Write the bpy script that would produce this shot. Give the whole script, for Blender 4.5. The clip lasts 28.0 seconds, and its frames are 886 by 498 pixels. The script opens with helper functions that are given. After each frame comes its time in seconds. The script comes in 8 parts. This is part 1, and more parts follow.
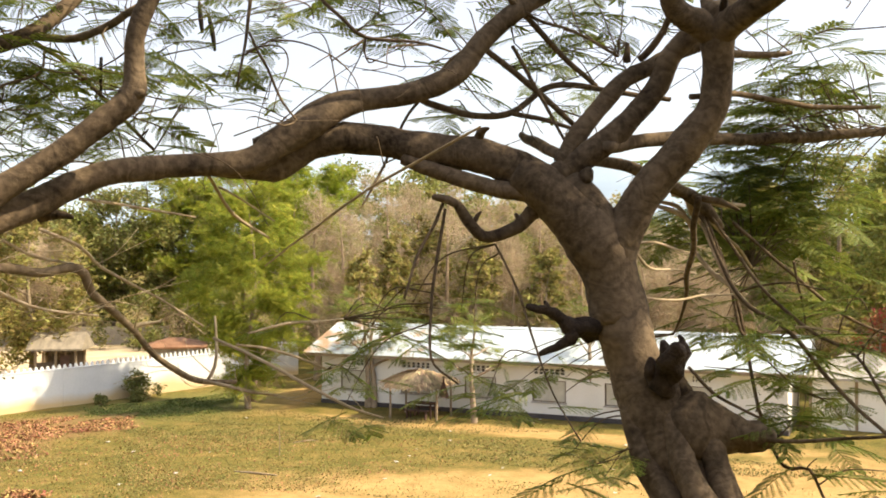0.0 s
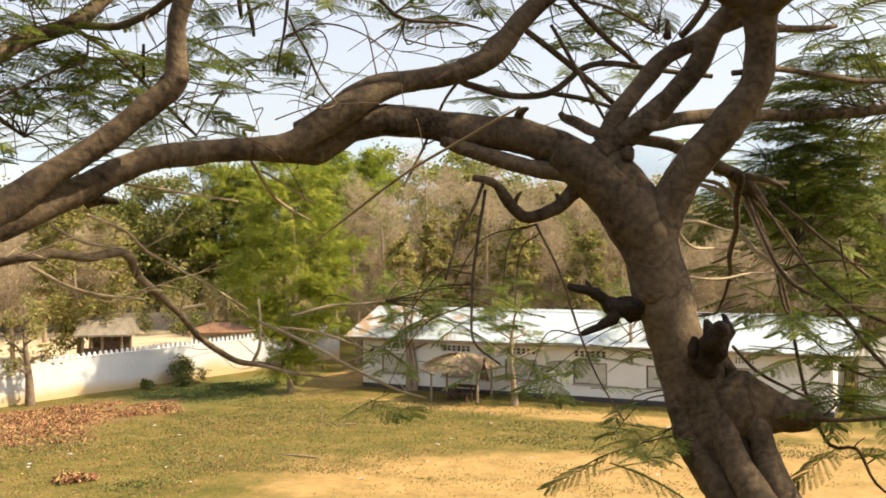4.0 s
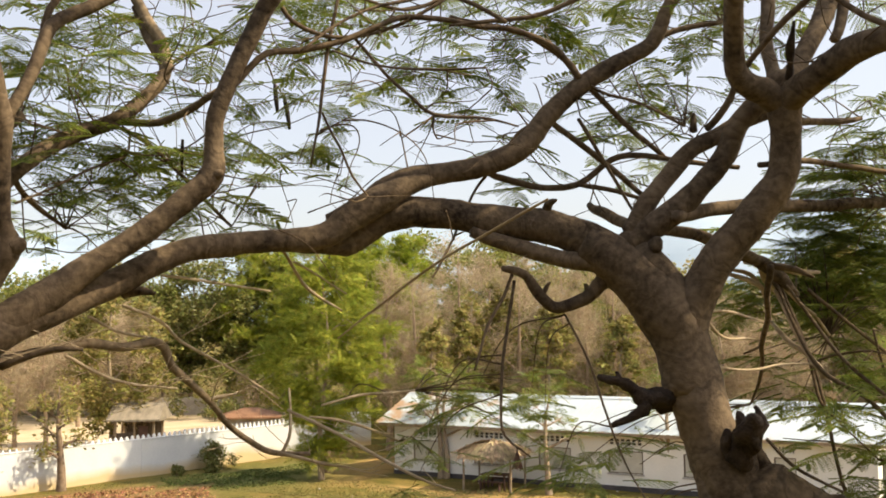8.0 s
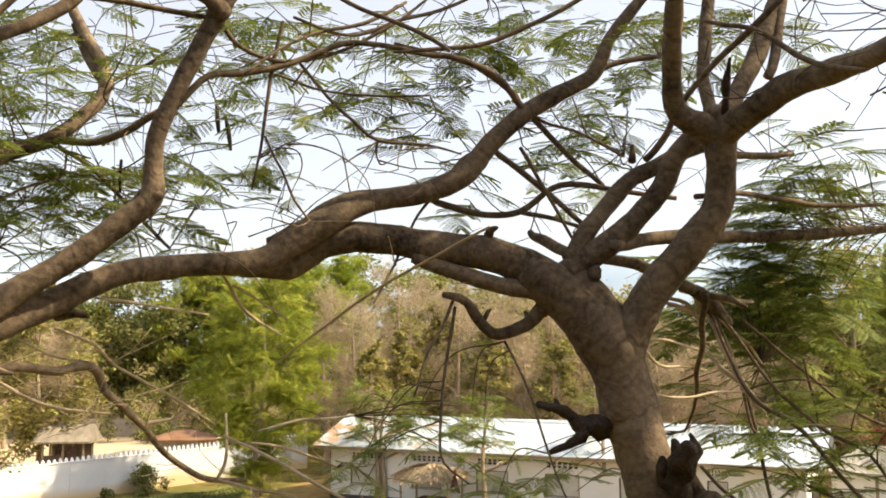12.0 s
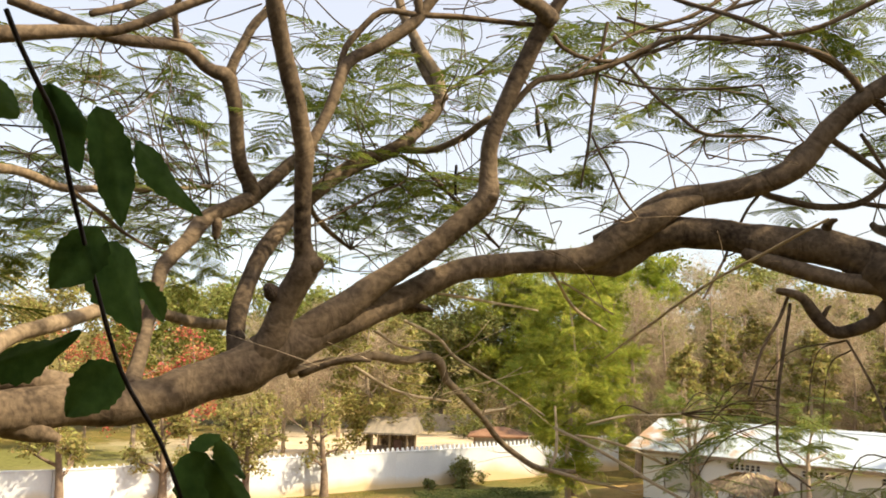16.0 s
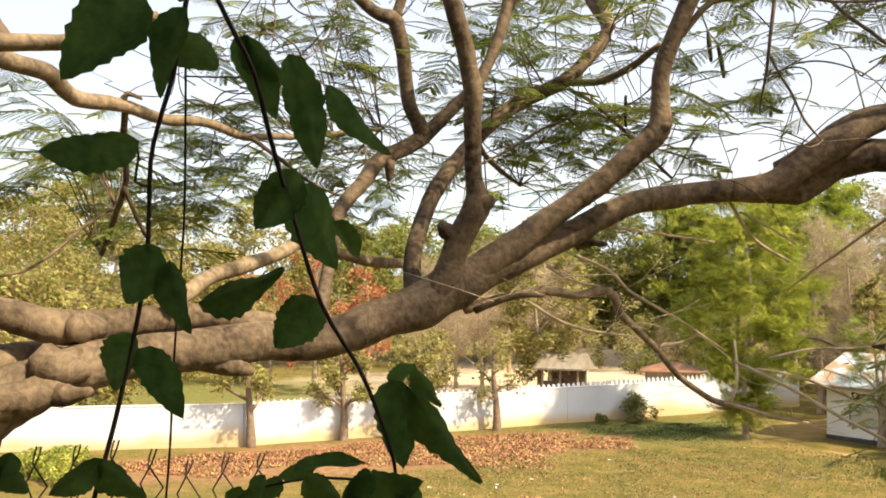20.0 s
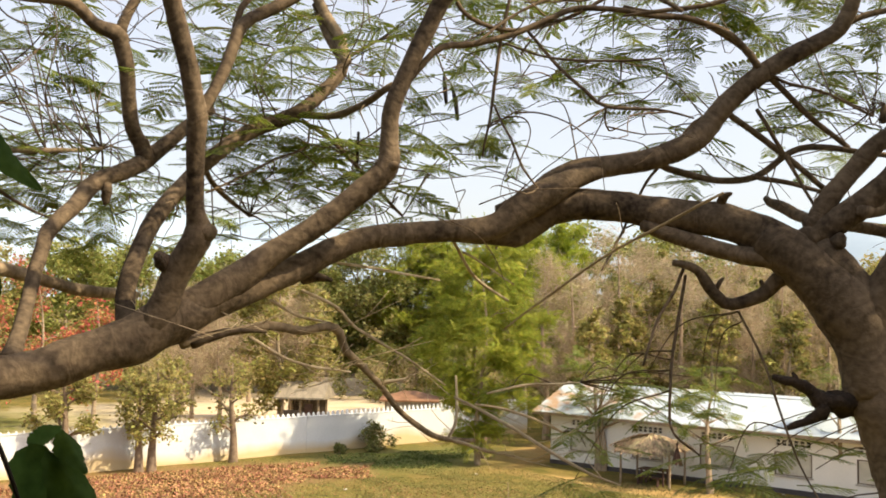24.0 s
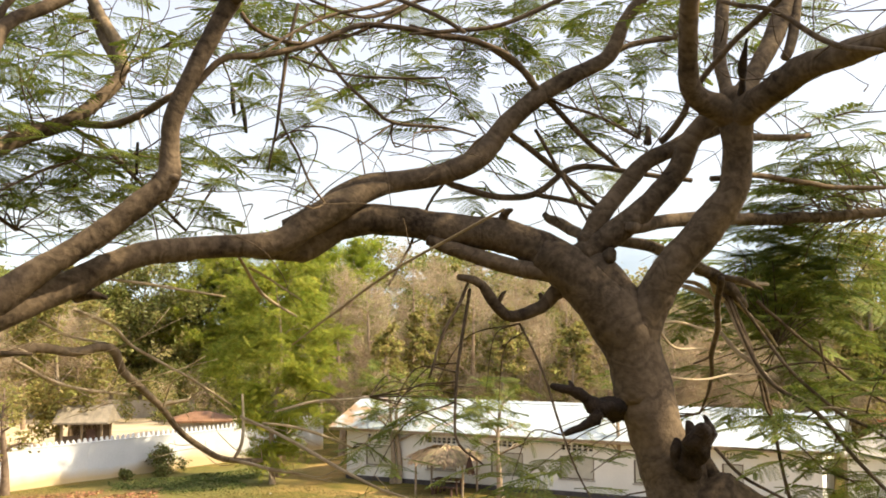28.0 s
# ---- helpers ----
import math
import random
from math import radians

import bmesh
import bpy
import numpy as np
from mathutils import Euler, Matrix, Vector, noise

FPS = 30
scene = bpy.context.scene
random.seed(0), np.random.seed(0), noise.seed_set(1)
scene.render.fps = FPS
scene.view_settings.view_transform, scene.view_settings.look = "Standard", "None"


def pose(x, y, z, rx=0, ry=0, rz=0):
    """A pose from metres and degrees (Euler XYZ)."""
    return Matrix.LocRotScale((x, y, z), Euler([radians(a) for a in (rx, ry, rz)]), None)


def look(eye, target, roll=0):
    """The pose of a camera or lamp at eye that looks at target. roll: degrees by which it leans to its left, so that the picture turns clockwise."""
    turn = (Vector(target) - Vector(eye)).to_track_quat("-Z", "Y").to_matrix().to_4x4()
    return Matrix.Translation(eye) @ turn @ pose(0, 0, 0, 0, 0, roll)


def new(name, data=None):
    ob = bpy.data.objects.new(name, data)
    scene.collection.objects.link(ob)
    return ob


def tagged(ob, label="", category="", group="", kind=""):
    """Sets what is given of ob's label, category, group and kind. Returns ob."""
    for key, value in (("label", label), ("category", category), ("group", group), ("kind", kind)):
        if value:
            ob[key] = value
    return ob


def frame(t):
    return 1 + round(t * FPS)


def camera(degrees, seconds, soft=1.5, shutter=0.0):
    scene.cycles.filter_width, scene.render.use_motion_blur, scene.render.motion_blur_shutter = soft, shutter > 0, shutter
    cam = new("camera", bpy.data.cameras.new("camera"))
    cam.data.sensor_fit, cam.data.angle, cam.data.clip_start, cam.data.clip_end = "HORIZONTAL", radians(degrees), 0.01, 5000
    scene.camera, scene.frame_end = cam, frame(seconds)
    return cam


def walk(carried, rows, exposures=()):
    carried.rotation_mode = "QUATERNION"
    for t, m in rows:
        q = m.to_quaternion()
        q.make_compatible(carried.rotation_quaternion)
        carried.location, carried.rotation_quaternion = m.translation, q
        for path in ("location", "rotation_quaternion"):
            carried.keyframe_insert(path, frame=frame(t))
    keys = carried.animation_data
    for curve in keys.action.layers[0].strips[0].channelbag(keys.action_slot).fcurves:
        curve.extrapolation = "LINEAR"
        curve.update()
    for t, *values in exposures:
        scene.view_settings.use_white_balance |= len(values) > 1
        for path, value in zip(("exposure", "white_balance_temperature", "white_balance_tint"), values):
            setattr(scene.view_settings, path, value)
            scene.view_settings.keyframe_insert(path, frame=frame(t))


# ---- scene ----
# ---------------------------------------------------------------- camera
cam = camera(49.89, 28.0, soft=1.8)
EYE = 7.7
PATH = [
    (0.0, 0.000, 0.000, 7.700, 90.90, -0.00, 0.00), (0.5, 0.003, 0.004, 7.694, 90.90, -0.15, 0.05), (1.0, 0.005, 0.008, 7.695, 90.06, -0.34, 0.07),
    (1.5, 0.005, 0.001, 7.694, 88.93, -0.55, 0.08), (2.0, 0.007, -0.005, 7.698, 88.63, -0.31, 0.08), (2.5, 0.006, -0.012, 7.699, 88.72, 0.32, 0.13),
    (3.0, 0.004, -0.012, 7.696, 89.32, 0.70, 0.43), (3.5, -0.004, -0.013, 7.696, 89.85, 0.71, 1.34), (4.0, -0.008, -0.008, 7.688, 89.93, 0.61, 2.35),
    (4.5, -0.010, -0.010, 7.682, 89.96, 0.40, 3.09), (6.5, -0.003, -0.024, 7.687, 89.94, -0.22, 4.28),
    (7.0, -0.000, -0.035, 7.701, 90.70, -0.34, 4.32), (7.5, 0.006, -0.049, 7.711, 93.03, 0.20, 4.32), (8.0, 0.010, -0.051, 7.714, 95.03, 0.50, 4.31),
    (8.5, 0.014, -0.050, 7.716, 95.98, 0.63, 4.34), (9.0, 0.015, -0.038, 7.717, 96.33, 0.61, 3.98), (9.5, 0.014, -0.040, 7.717, 96.37, 0.63, 3.45),
    (10.0, 0.014, -0.040, 7.721, 96.27, 0.64, 2.98), (10.5, 0.012, -0.038, 7.719, 96.26, 0.47, 2.13), (11.0, 0.014, -0.036, 7.726, 96.22, 0.33, 1.16),
    (11.5, 0.013, -0.040, 7.736, 96.18, 0.07, 0.39), (13.5, -0.051, -0.139, 7.716, 97.32, -0.33, 6.02),
    (14.0, -0.062, -0.145, 7.713, 97.35, -0.47, 9.72), (14.5, -0.056, -0.188, 7.698, 97.44, -0.66, 13.50),
    (15.0, -0.078, -0.157, 7.702, 97.45, -0.99, 15.89), (15.5, -0.076, -0.158, 7.700, 97.13, -1.39, 17.29),
    (16.0, -0.079, -0.161, 7.698, 96.27, -1.15, 18.92), (16.5, -0.082, -0.163, 7.697, 95.25, -1.15, 20.55),
    (17.0, -0.079, -0.175, 7.697, 94.54, -1.01, 22.45), (17.5, -0.086, -0.174, 7.696, 94.14, -0.75, 23.73),
    (18.0, -0.090, -0.182, 7.695, 93.74, -0.58, 25.02), (18.5, -0.091, -0.192, 7.692, 93.36, -0.46, 26.26),
    (19.0, -0.097, -0.190, 7.690, 92.95, -0.32, 27.47), (19.5, -0.099, -0.185, 7.690, 92.59, -0.36, 28.28),
    (20.0, -0.098, -0.185, 7.690, 92.39, -0.19, 28.95), (20.5, -0.092, -0.181, 7.691, 92.25, -0.22, 29.49),
    (22.5, -0.045, -0.125, 7.725, 92.34, -1.02, 24.10), (23.0, -0.037, -0.112, 7.728, 93.12, -1.24, 20.79),
    (23.5, -0.040, -0.098, 7.727, 93.82, -1.27, 17.97), (24.0, -0.033, -0.089, 7.727, 94.26, -1.26, 13.72),
    (24.5, -0.028, -0.086, 7.728, 94.34, -1.29, 11.74), (25.0, -0.018, -0.076, 7.728, 94.36, -1.44, 10.02),
    (25.5, -0.011, -0.071, 7.731, 94.32, -1.27, 7.76), (26.0, 0.007, -0.060, 7.728, 94.39, -0.98, 5.48),
    (26.5, 0.011, -0.067, 7.728, 94.46, -0.80, 3.48), (27.0, 0.014, -0.074, 7.728, 94.67, -0.33, 2.03),
    (27.5, 0.013, -0.082, 7.728, 94.97, 0.00, 1.46), (28.0, 0.006, -0.069, 7.730, 95.29, -0.08, 1.56),
]
BASE = 1.0
STOPS = [(0, 0.18), (1, 0.05), (2, 0.02), (4, -0.08), (7, -0.1), (9, -0.16), (10, 0.05), (11, 0.2), (12.3, 0.05), (14, -0.13), (15, -0.13), (16, 0.04), (17, 0.1), (18, 0.14), (20, 0.16), (23, -0.06), (25, 0.0), (26, 0.0), (28, 0.18)]
walk(cam, [(t, pose(*m)) for t, *m in PATH], [(t, BASE + s) for t, s in STOPS])

# ---------------------------------------------------------------- light
SUN_FROM = Vector((0.80, -0.08, 0.85)).normalized()
world = bpy.data.worlds.new("sky")
scene.world = world
world.use_nodes = True
wn = world.node_tree.nodes
sky = wn.new("ShaderNodeTexSky")
sky.sky_type = "NISHITA"
sky.sun_disc = False
sky.sun_elevation = math.asin(SUN_FROM.z)
sky.sun_rotation = math.atan2(SUN_FROM.x, SUN_FROM.y)
sky.air_density, sky.dust_density, sky.ozone_density = 1.0, 3.5, 1.0
wn["Background"].inputs["Strength"].default_value = 0.15
haze = wn.new("ShaderNodeMix")
haze.data_type = "RGBA"
haze.inputs[0].default_value = 0.46
haze.inputs[7].default_value = (4.0, 3.6, 3.2, 1)
world.node_tree.links.new(sky.outputs[0], haze.inputs[6])
world.node_tree.links.new(haze.outputs[2], wn["Background"].inputs["Color"])
sun = new("sun", bpy.data.lights.new("sun", "SUN"))
sun.data.energy = 3.9
sun.data.angle = radians(0.8)
sun.data.color = (1.0, 0.84, 0.58)
sun.matrix_world = look(SUN_FROM * 60, (0, 0, 0))


# ---------------------------------------------------------------- materials
def shade(name, dark, light, scale=4.0, rough=0.85, bump=0.3, fine=40.0, per="none", spread=0.25, stretch=(1, 1, 1), metal=0.0, trans=0.0, gloss=0.3):
    """Two-scale mottled surface; per: 'island' or 'object' adds piece-to-piece variation."""
    m = bpy.data.materials.new(name)
    m.use_nodes = True
    t = m.node_tree
    n, l = t.nodes, t.links
    p = n["Principled BSDF"]
    p.inputs["Roughness"].default_value = rough
    p.inputs["Metallic"].default_value = metal
    p.inputs["Specular IOR Level"].default_value = gloss
    co = n.new("ShaderNodeTexCoord")
    mp = n.new("ShaderNodeMapping")
    mp.inputs["Scale"].default_value = stretch
    l.new(co.outputs["Object"], mp.inputs["Vector"])
    big, small = n.new("ShaderNodeTexNoise"), n.new("ShaderNodeTexNoise")
    big.inputs["Scale"].default_value, small.inputs["Scale"].default_value = scale, fine
    big.inputs["Detail"].default_value, small.inputs["Detail"].default_value = 5, 3
    for k in (big, small):
        l.new(mp.outputs[0], k.inputs["Vector"])
    mix = n.new("ShaderNodeMix")
    mix.data_type = "FLOAT"
    mix.inputs[0].default_value = 0.38
    l.new(big.outputs["Fac"], mix.inputs[2])
    l.new(small.outputs["Fac"], mix.inputs[3])
    ramp = n.new("ShaderNodeValToRGB")
    ramp.color_ramp.elements[0].position, ramp.color_ramp.elements[1].position = 0.33, 0.67
    ramp.color_ramp.elements[0].color, ramp.color_ramp.elements[1].color = (*dark, 1), (*light, 1)
    l.new(mix.outputs[0], ramp.inputs[0])
    col = ramp.outputs[0]
    if per != "none":
        rnd = n.new("ShaderNodeNewGeometry").outputs["Random Per Island"] if per == "island" else n.new("ShaderNodeObjectInfo").outputs["Random"]
        mr = n.new("ShaderNodeMapRange")
        mr.inputs[3].default_value, mr.inputs[4].default_value = 1 - spread, 1 + spread
        l.new(rnd, mr.inputs[0])
        hs = n.new("ShaderNodeHueSaturation")
        l.new(mr.outputs[0], hs.inputs["Value"])
        mh = n.new("ShaderNodeMapRange")
        mh.inputs[3].default_value, mh.inputs[4].default_value = 0.5 - spread * 0.09, 0.5 + spread * 0.09
        frac = n.new("ShaderNodeMath")
        frac.operation = "FRACT"
        mul = n.new("ShaderNodeMath")
        mul.operation = "MULTIPLY"
        mul.inputs[1].default_value = 7.31
        l.new(rnd, mul.inputs[0])
        l.new(mul.outputs[0], frac.inputs[0])
        l.new(frac.outputs[0], mh.inputs[0])
        l.new(mh.outputs[0], hs.inputs["Hue"])
        l.new(col, hs.inputs["Color"])
        col = hs.outputs[0]
    l.new(col, p.inputs["Base Color"])
    if bump:
        b = n.new("ShaderNodeBump")
        b.inputs["Strength"].default_value = bump
        b.inputs["Distance"].default_value = 0.02
        l.new(mix.outputs[0], b.inputs["Height"])
        l.new(b.outputs[0], p.inputs["Normal"])
    if trans:
        tr = n.new("ShaderNodeBsdfTranslucent")
        l.new(col, tr.inputs["Color"])
        ms = n.new("ShaderNodeMixShader")
        ms.inputs[0].default_value = trans
        l.new(p.outputs[0], ms.inputs[1])
        l.new(tr.outputs[0], ms.inputs[2])
        l.new(ms.outputs[0], n["Material Output"].inputs["Surface"])
    return m


def bark_material(name, dark, light, ring=1.0):
    """Smooth grey-brown bark: pale blotches, fine rings across the limb and dark streaks."""
    m = shade(name, dark, light, scale=3.2, rough=0.9, bump=0.7, fine=34.0, gloss=0.2)
    t = m.node_tree
    n, l = t.nodes, t.links
    p = n["Principled BSDF"]
    base = p.inputs["Base Color"].links[0].from_socket
    at = n.new("ShaderNodeAttribute")
    at.attribute_name = "along"
    nz = n.new("ShaderNodeTexNoise")
    nz.noise_dimensions = "3D"
    nz.inputs["Scale"].default_value = 6.0
    co = n.new("ShaderNodeTexCoord")
    l.new(co.outputs["Object"], nz.inputs["Vector"])
    ad = n.new("ShaderNodeMath")
    ad.operation = "MULTIPLY_ADD"
    ad.inputs[1].default_value = 0.30
    l.new(nz.outputs["Fac"], ad.inputs[0])
    l.new(at.outputs["Fac"], ad.inputs[2])
    rn = n.new("ShaderNodeTexNoise")
    rn.noise_dimensions = "1D"
    rn.inputs["Scale"].default_value = 24.0 * ring
    rn.inputs["Detail"].default_value = 4
    l.new(ad.outputs[0], rn.inputs["W"])
    rr = n.new("ShaderNodeValToRGB")
    rr.color_ramp.elements[0].position, rr.color_ramp.elements[1].position = 0.34, 0.56
    rr.color_ramp.elements[0].color, rr.color_ramp.elements[1].color = (0.55, 0.53, 0.50, 1), (1.18, 1.16, 1.12, 1)
    l.new(rn.outputs["Fac"], rr.inputs[0])
    mx = n.new("ShaderNodeMix")
    mx.data_type, mx.blend_type = "RGBA", "MULTIPLY"
    mx.inputs[0].default_value = 0.52
    l.new(base, mx.inputs[6])
    l.new(rr.outputs[0], mx.inputs[7])
    l.new(mx.outputs[2], p.inputs["Base Color"])
    b2 = n.new("ShaderNodeBump")
    b2.inputs["Strength"].default_value = 0.2
    b2.inputs["Distance"].default_value = 0.012
    l.new(rn.outputs["Fac"], b2.inputs["Height"])
    l.new(p.inputs["Normal"].links[0].from_socket, b2.inputs["Normal"])
    l.new(b2.outputs[0], p.inputs["Normal"])
    return m


M = {}
M["bark"] = bark_material("grey_brown_bark", (0.03, 0.021, 0.014), (0.235, 0.173, 0.113))
M["twig"] = bark_material("twig_bark", (0.05, 0.035, 0.022), (0.21, 0.152, 0.095))
# lighter bark copy; on most of its limbs it paints sunlight
M["pale_bark"] = bark_material("pale_sunlit_bark", (0.10, 0.072, 0.046), (0.38, 0.29, 0.19))
# twig wood made paler to paint the sunlight on it
M["tan"] = shade("sunlit_twig", (0.36, 0.27, 0.165), (0.64, 0.52, 0.36), scale=8, fine=60, bump=0.4)
M["dead"] = shade("dead_wood", (0.016, 0.011, 0.008), (0.085, 0.058, 0.04), scale=18, fine=90, bump=0.9)
M["vine_stem"] = shade("dry_vine", (0.30, 0.22, 0.12), (0.5, 0.38, 0.2), scale=9)
M["pod"] = shade("seed_pod", (0.012, 0.009, 0.007), (0.035, 0.024, 0.017), scale=20, rough=0.6)
M["frond"] = shade("feathery_leaf", (0.085, 0.125, 0.018), (0.25, 0.28, 0.05), scale=3, fine=30, rough=0.6, bump=0, per="island", spread=0.35, trans=0.36)
M["vine_leaf"] = shade("vine_leaf", (0.027, 0.060, 0.015), (0.085, 0.150, 0.035), scale=9, fine=60, rough=0.7, bump=0.3, trans=0.65, gloss=0.12)
M["green_bright"] = shade("bright_leaf", (0.19, 0.25, 0.02), (0.42, 0.46, 0.065), scale=0.5, fine=6, rough=0.65, bump=0, per="island", spread=0.35, trans=0.62)
M["green_feather"] = shade("feather_leaf", (0.185, 0.23, 0.025), (0.41, 0.425, 0.07), scale=0.5, fine=6, rough=0.65, bump=0, per="island", spread=0.4, trans=0.62)
M["green_mid"] = shade("mid_leaf", (0.17, 0.20, 0.04), (0.34, 0.335, 0.09), scale=0.5, fine=6, rough=0.65, bump=0, per="island", spread=0.4, trans=0.5)
M["green_dark"] = shade("dark_leaf", (0.11, 0.13, 0.035), (0.36, 0.34, 0.11), scale=0.5, fine=6, rough=0.5, bump=0, per="island", spread=0.45, trans=0.42)
M["olive"] = shade("olive_leaf", (0.23, 0.215, 0.055), (0.44, 0.385, 0.14), scale=0.5, fine=6, rough=0.7, bump=0, per="island", spread=0.4, trans=0.5)
M["dry"] = shade("dry_leaf", (0.34, 0.26, 0.16), (0.58, 0.475, 0.325), scale=0.6, fine=6, rough=0.8, bump=0, per="island", spread=0.35, trans=0.4)
M["red_leaf"] = shade("red_bract", (0.42, 0.07, 0.04), (0.62, 0.22, 0.14), scale=2, fine=9, rough=0.6, bump=0, per="island", spread=0.35, trans=0.35)
M["dry_twig"] = shade("dry_branch", (0.24, 0.17, 0.115), (0.46, 0.35, 0.24), scale=3, fine=20)
M["brown_trunk"] = shade("brown_trunk", (0.13, 0.09, 0.06), (0.29, 0.21, 0.14), scale=4, fine=25)
M["pale_trunk"] = shade("pale_trunk", (0.20, 0.15, 0.10), (0.42, 0.33, 0.23), scale=4, fine=25)
M["litter"] = shade("leaf_litter", (0.21, 0.105, 0.047), (0.45, 0.265, 0.125), scale=1, fine=8, bump=0, per="island", spread=0.5)
M["grass"] = shade("short_grass", (0.14, 0.135, 0.036), (0.27, 0.23, 0.08), scale=1, fine=8, bump=0, per="island", spread=0.35)
M["grass_green"] = shade("green_weed", (0.07, 0.10, 0.02), (0.17, 0.19, 0.05), scale=1, fine=8, bump=0, per="island", spread=0.35)
M["scrap"] = shade("paper_scrap", (0.42, 0.40, 0.37), (0.66, 0.64, 0.61), scale=5, per="object", spread=0.15)
M["plaster"] = shade("white_plaster", (0.74, 0.72, 0.66), (0.84, 0.82, 0.77), scale=0.7, fine=12, bump=0.12, rough=0.9)
# dark brown for the unseen light-blocking wall and slab
M["light_block"] = shade("light_block_brown", (0.10, 0.075, 0.05), (0.2, 0.15, 0.1), scale=1.5)
M["weed"] = shade("yellow_green_weed", (0.20, 0.24, 0.03), (0.45, 0.45, 0.10), scale=1, fine=8, bump=0, per="island", spread=0.35, trans=0.4)
M["cap"] = shade("lime_white", (0.68, 0.68, 0.67), (0.80, 0.80, 0.79), scale=2, fine=14, bump=0.1, per="object", spread=0.08)
M["plinth"] = shade("dark_plinth", (0.05, 0.045, 0.045), (0.11, 0.095, 0.09), scale=1.5, fine=15)
M["vent_dark"] = shade("vent_shade", (0.03, 0.026, 0.022), (0.07, 0.06, 0.05), scale=3)
M["shutter"] = shade("cream_shutter", (0.46, 0.44, 0.36), (0.62, 0.59, 0.5), scale=2, fine=20)
# planks darkened to paint the shade inside the hut
M["shaded_plank"] = shade("shaded_plank", (0.06, 0.045, 0.034), (0.15, 0.115, 0.085), scale=3, fine=30, stretch=(1, 1, 0.2))
M["frame_wood"] = shade("brown_frame", (0.13, 0.10, 0.075), (0.24, 0.19, 0.14), scale=3, fine=25)
M["timber"] = shade("weathered_timber", (0.20, 0.15, 0.10), (0.40, 0.31, 0.21), scale=3, fine=30, stretch=(1, 1, 0.2))
M["thatch"] = shade("thatch", (0.20, 0.145, 0.085), (0.46, 0.35, 0.21), scale=4, fine=40, bump=0.8, per="island", spread=0.35)
M["thatch_grey"] = shade("grey_thatch", (0.16, 0.135, 0.10), (0.34, 0.29, 0.22), scale=3, fine=22, bump=0.8, stretch=(1, 0.3, 0.3))
M["red_wood"] = shade("red_brown_wood", (0.06, 0.034, 0.025), (0.14, 0.08, 0.06), scale=3, fine=25)
M["concrete"] = shade("grey_concrete", (0.28, 0.26, 0.23), (0.48, 0.45, 0.4), scale=1.5, fine=14)
M["rust_roof"] = shade("rusty_sheet", (0.15, 0.07, 0.035), (0.34, 0.19, 0.11), scale=1.2, fine=9, rough=0.7)
M["wire"] = shade("fence_wire", (0.03, 0.027, 0.024), (0.09, 0.08, 0.07), scale=20, rough=0.5, metal=0.6)
# pale blue air haze is painted into the hills' own colour
M["far_hill"] = shade("haze_painted_hill", (0.28, 0.36, 0.46), (0.33, 0.41, 0.50), scale=0.004, fine=0.03, bump=0)


def roof_material():
    m = shade("zinc_sheet", (0.41, 0.475, 0.52), (0.56, 0.62, 0.66), scale=0.5, fine=7, rough=0.38, bump=0.05, metal=0.0, gloss=0.6)
    t = m.node_tree
    n, l = t.nodes, t.links
    p = n["Principled BSDF"]
    base = p.inputs["Base Color"].links[0].from_socket
    geo = n.new("ShaderNodeNewGeometry")
    mp = n.new("ShaderNodeMapping")
    mp.vector_type = "TEXTURE"
    mp.inputs["Location"].default_value = (-6.72, 52.95, 0)
    mp.inputs["Rotation"].default_value = (0, 0, radians(-24.8))
    l.new(geo.outputs["Position"], mp.inputs["Vector"])
    sx = n.new("ShaderNodeSeparateXYZ")
    l.new(mp.outputs[0], sx.inputs[0])
    nz = n.new("ShaderNodeTexNoise")
    nz.inputs["Scale"].default_value, nz.inputs["Detail"].default_value = 1.1, 7
    l.new(mp.outputs[0], nz.inputs["Vector"])
    mr = n.new("ShaderNodeMapRange")
    mr.inputs[1].default_value, mr.inputs[2].default_value = 0.0, 9.0
    mr.inputs[3].default_value, mr.inputs[4].default_value = 0.13, -0.06
    l.new(sx.outputs[0], mr.inputs[0])
    ad = n.new("ShaderNodeMath")
    l.new(nz.outputs["Fac"], ad.inputs[0])
    l.new(mr.outputs[0], ad.inputs[1])
    rp = n.new("ShaderNodeValToRGB")
    rp.color_ramp.elements[0].position, rp.color_ramp.elements[1].position = 0.58, 0.72
    rp.color_ramp.elements[0].color, rp.color_ramp.elements[1].color = (0, 0, 0, 1), (1, 1, 1, 1)
    l.new(ad.outputs[0], rp.inputs[0])
    mx = n.new("ShaderNodeMix")
    mx.data_type = "RGBA"
    l.new(rp.outputs[0], mx.inputs[0])
    l.new(base, mx.inputs[6])
    mx.inputs[7].default_value = (0.42, 0.28, 0.17, 1)
    l.new(mx.outputs[2], p.inputs["Base Color"])
    return m


M["zinc"] = roof_material()


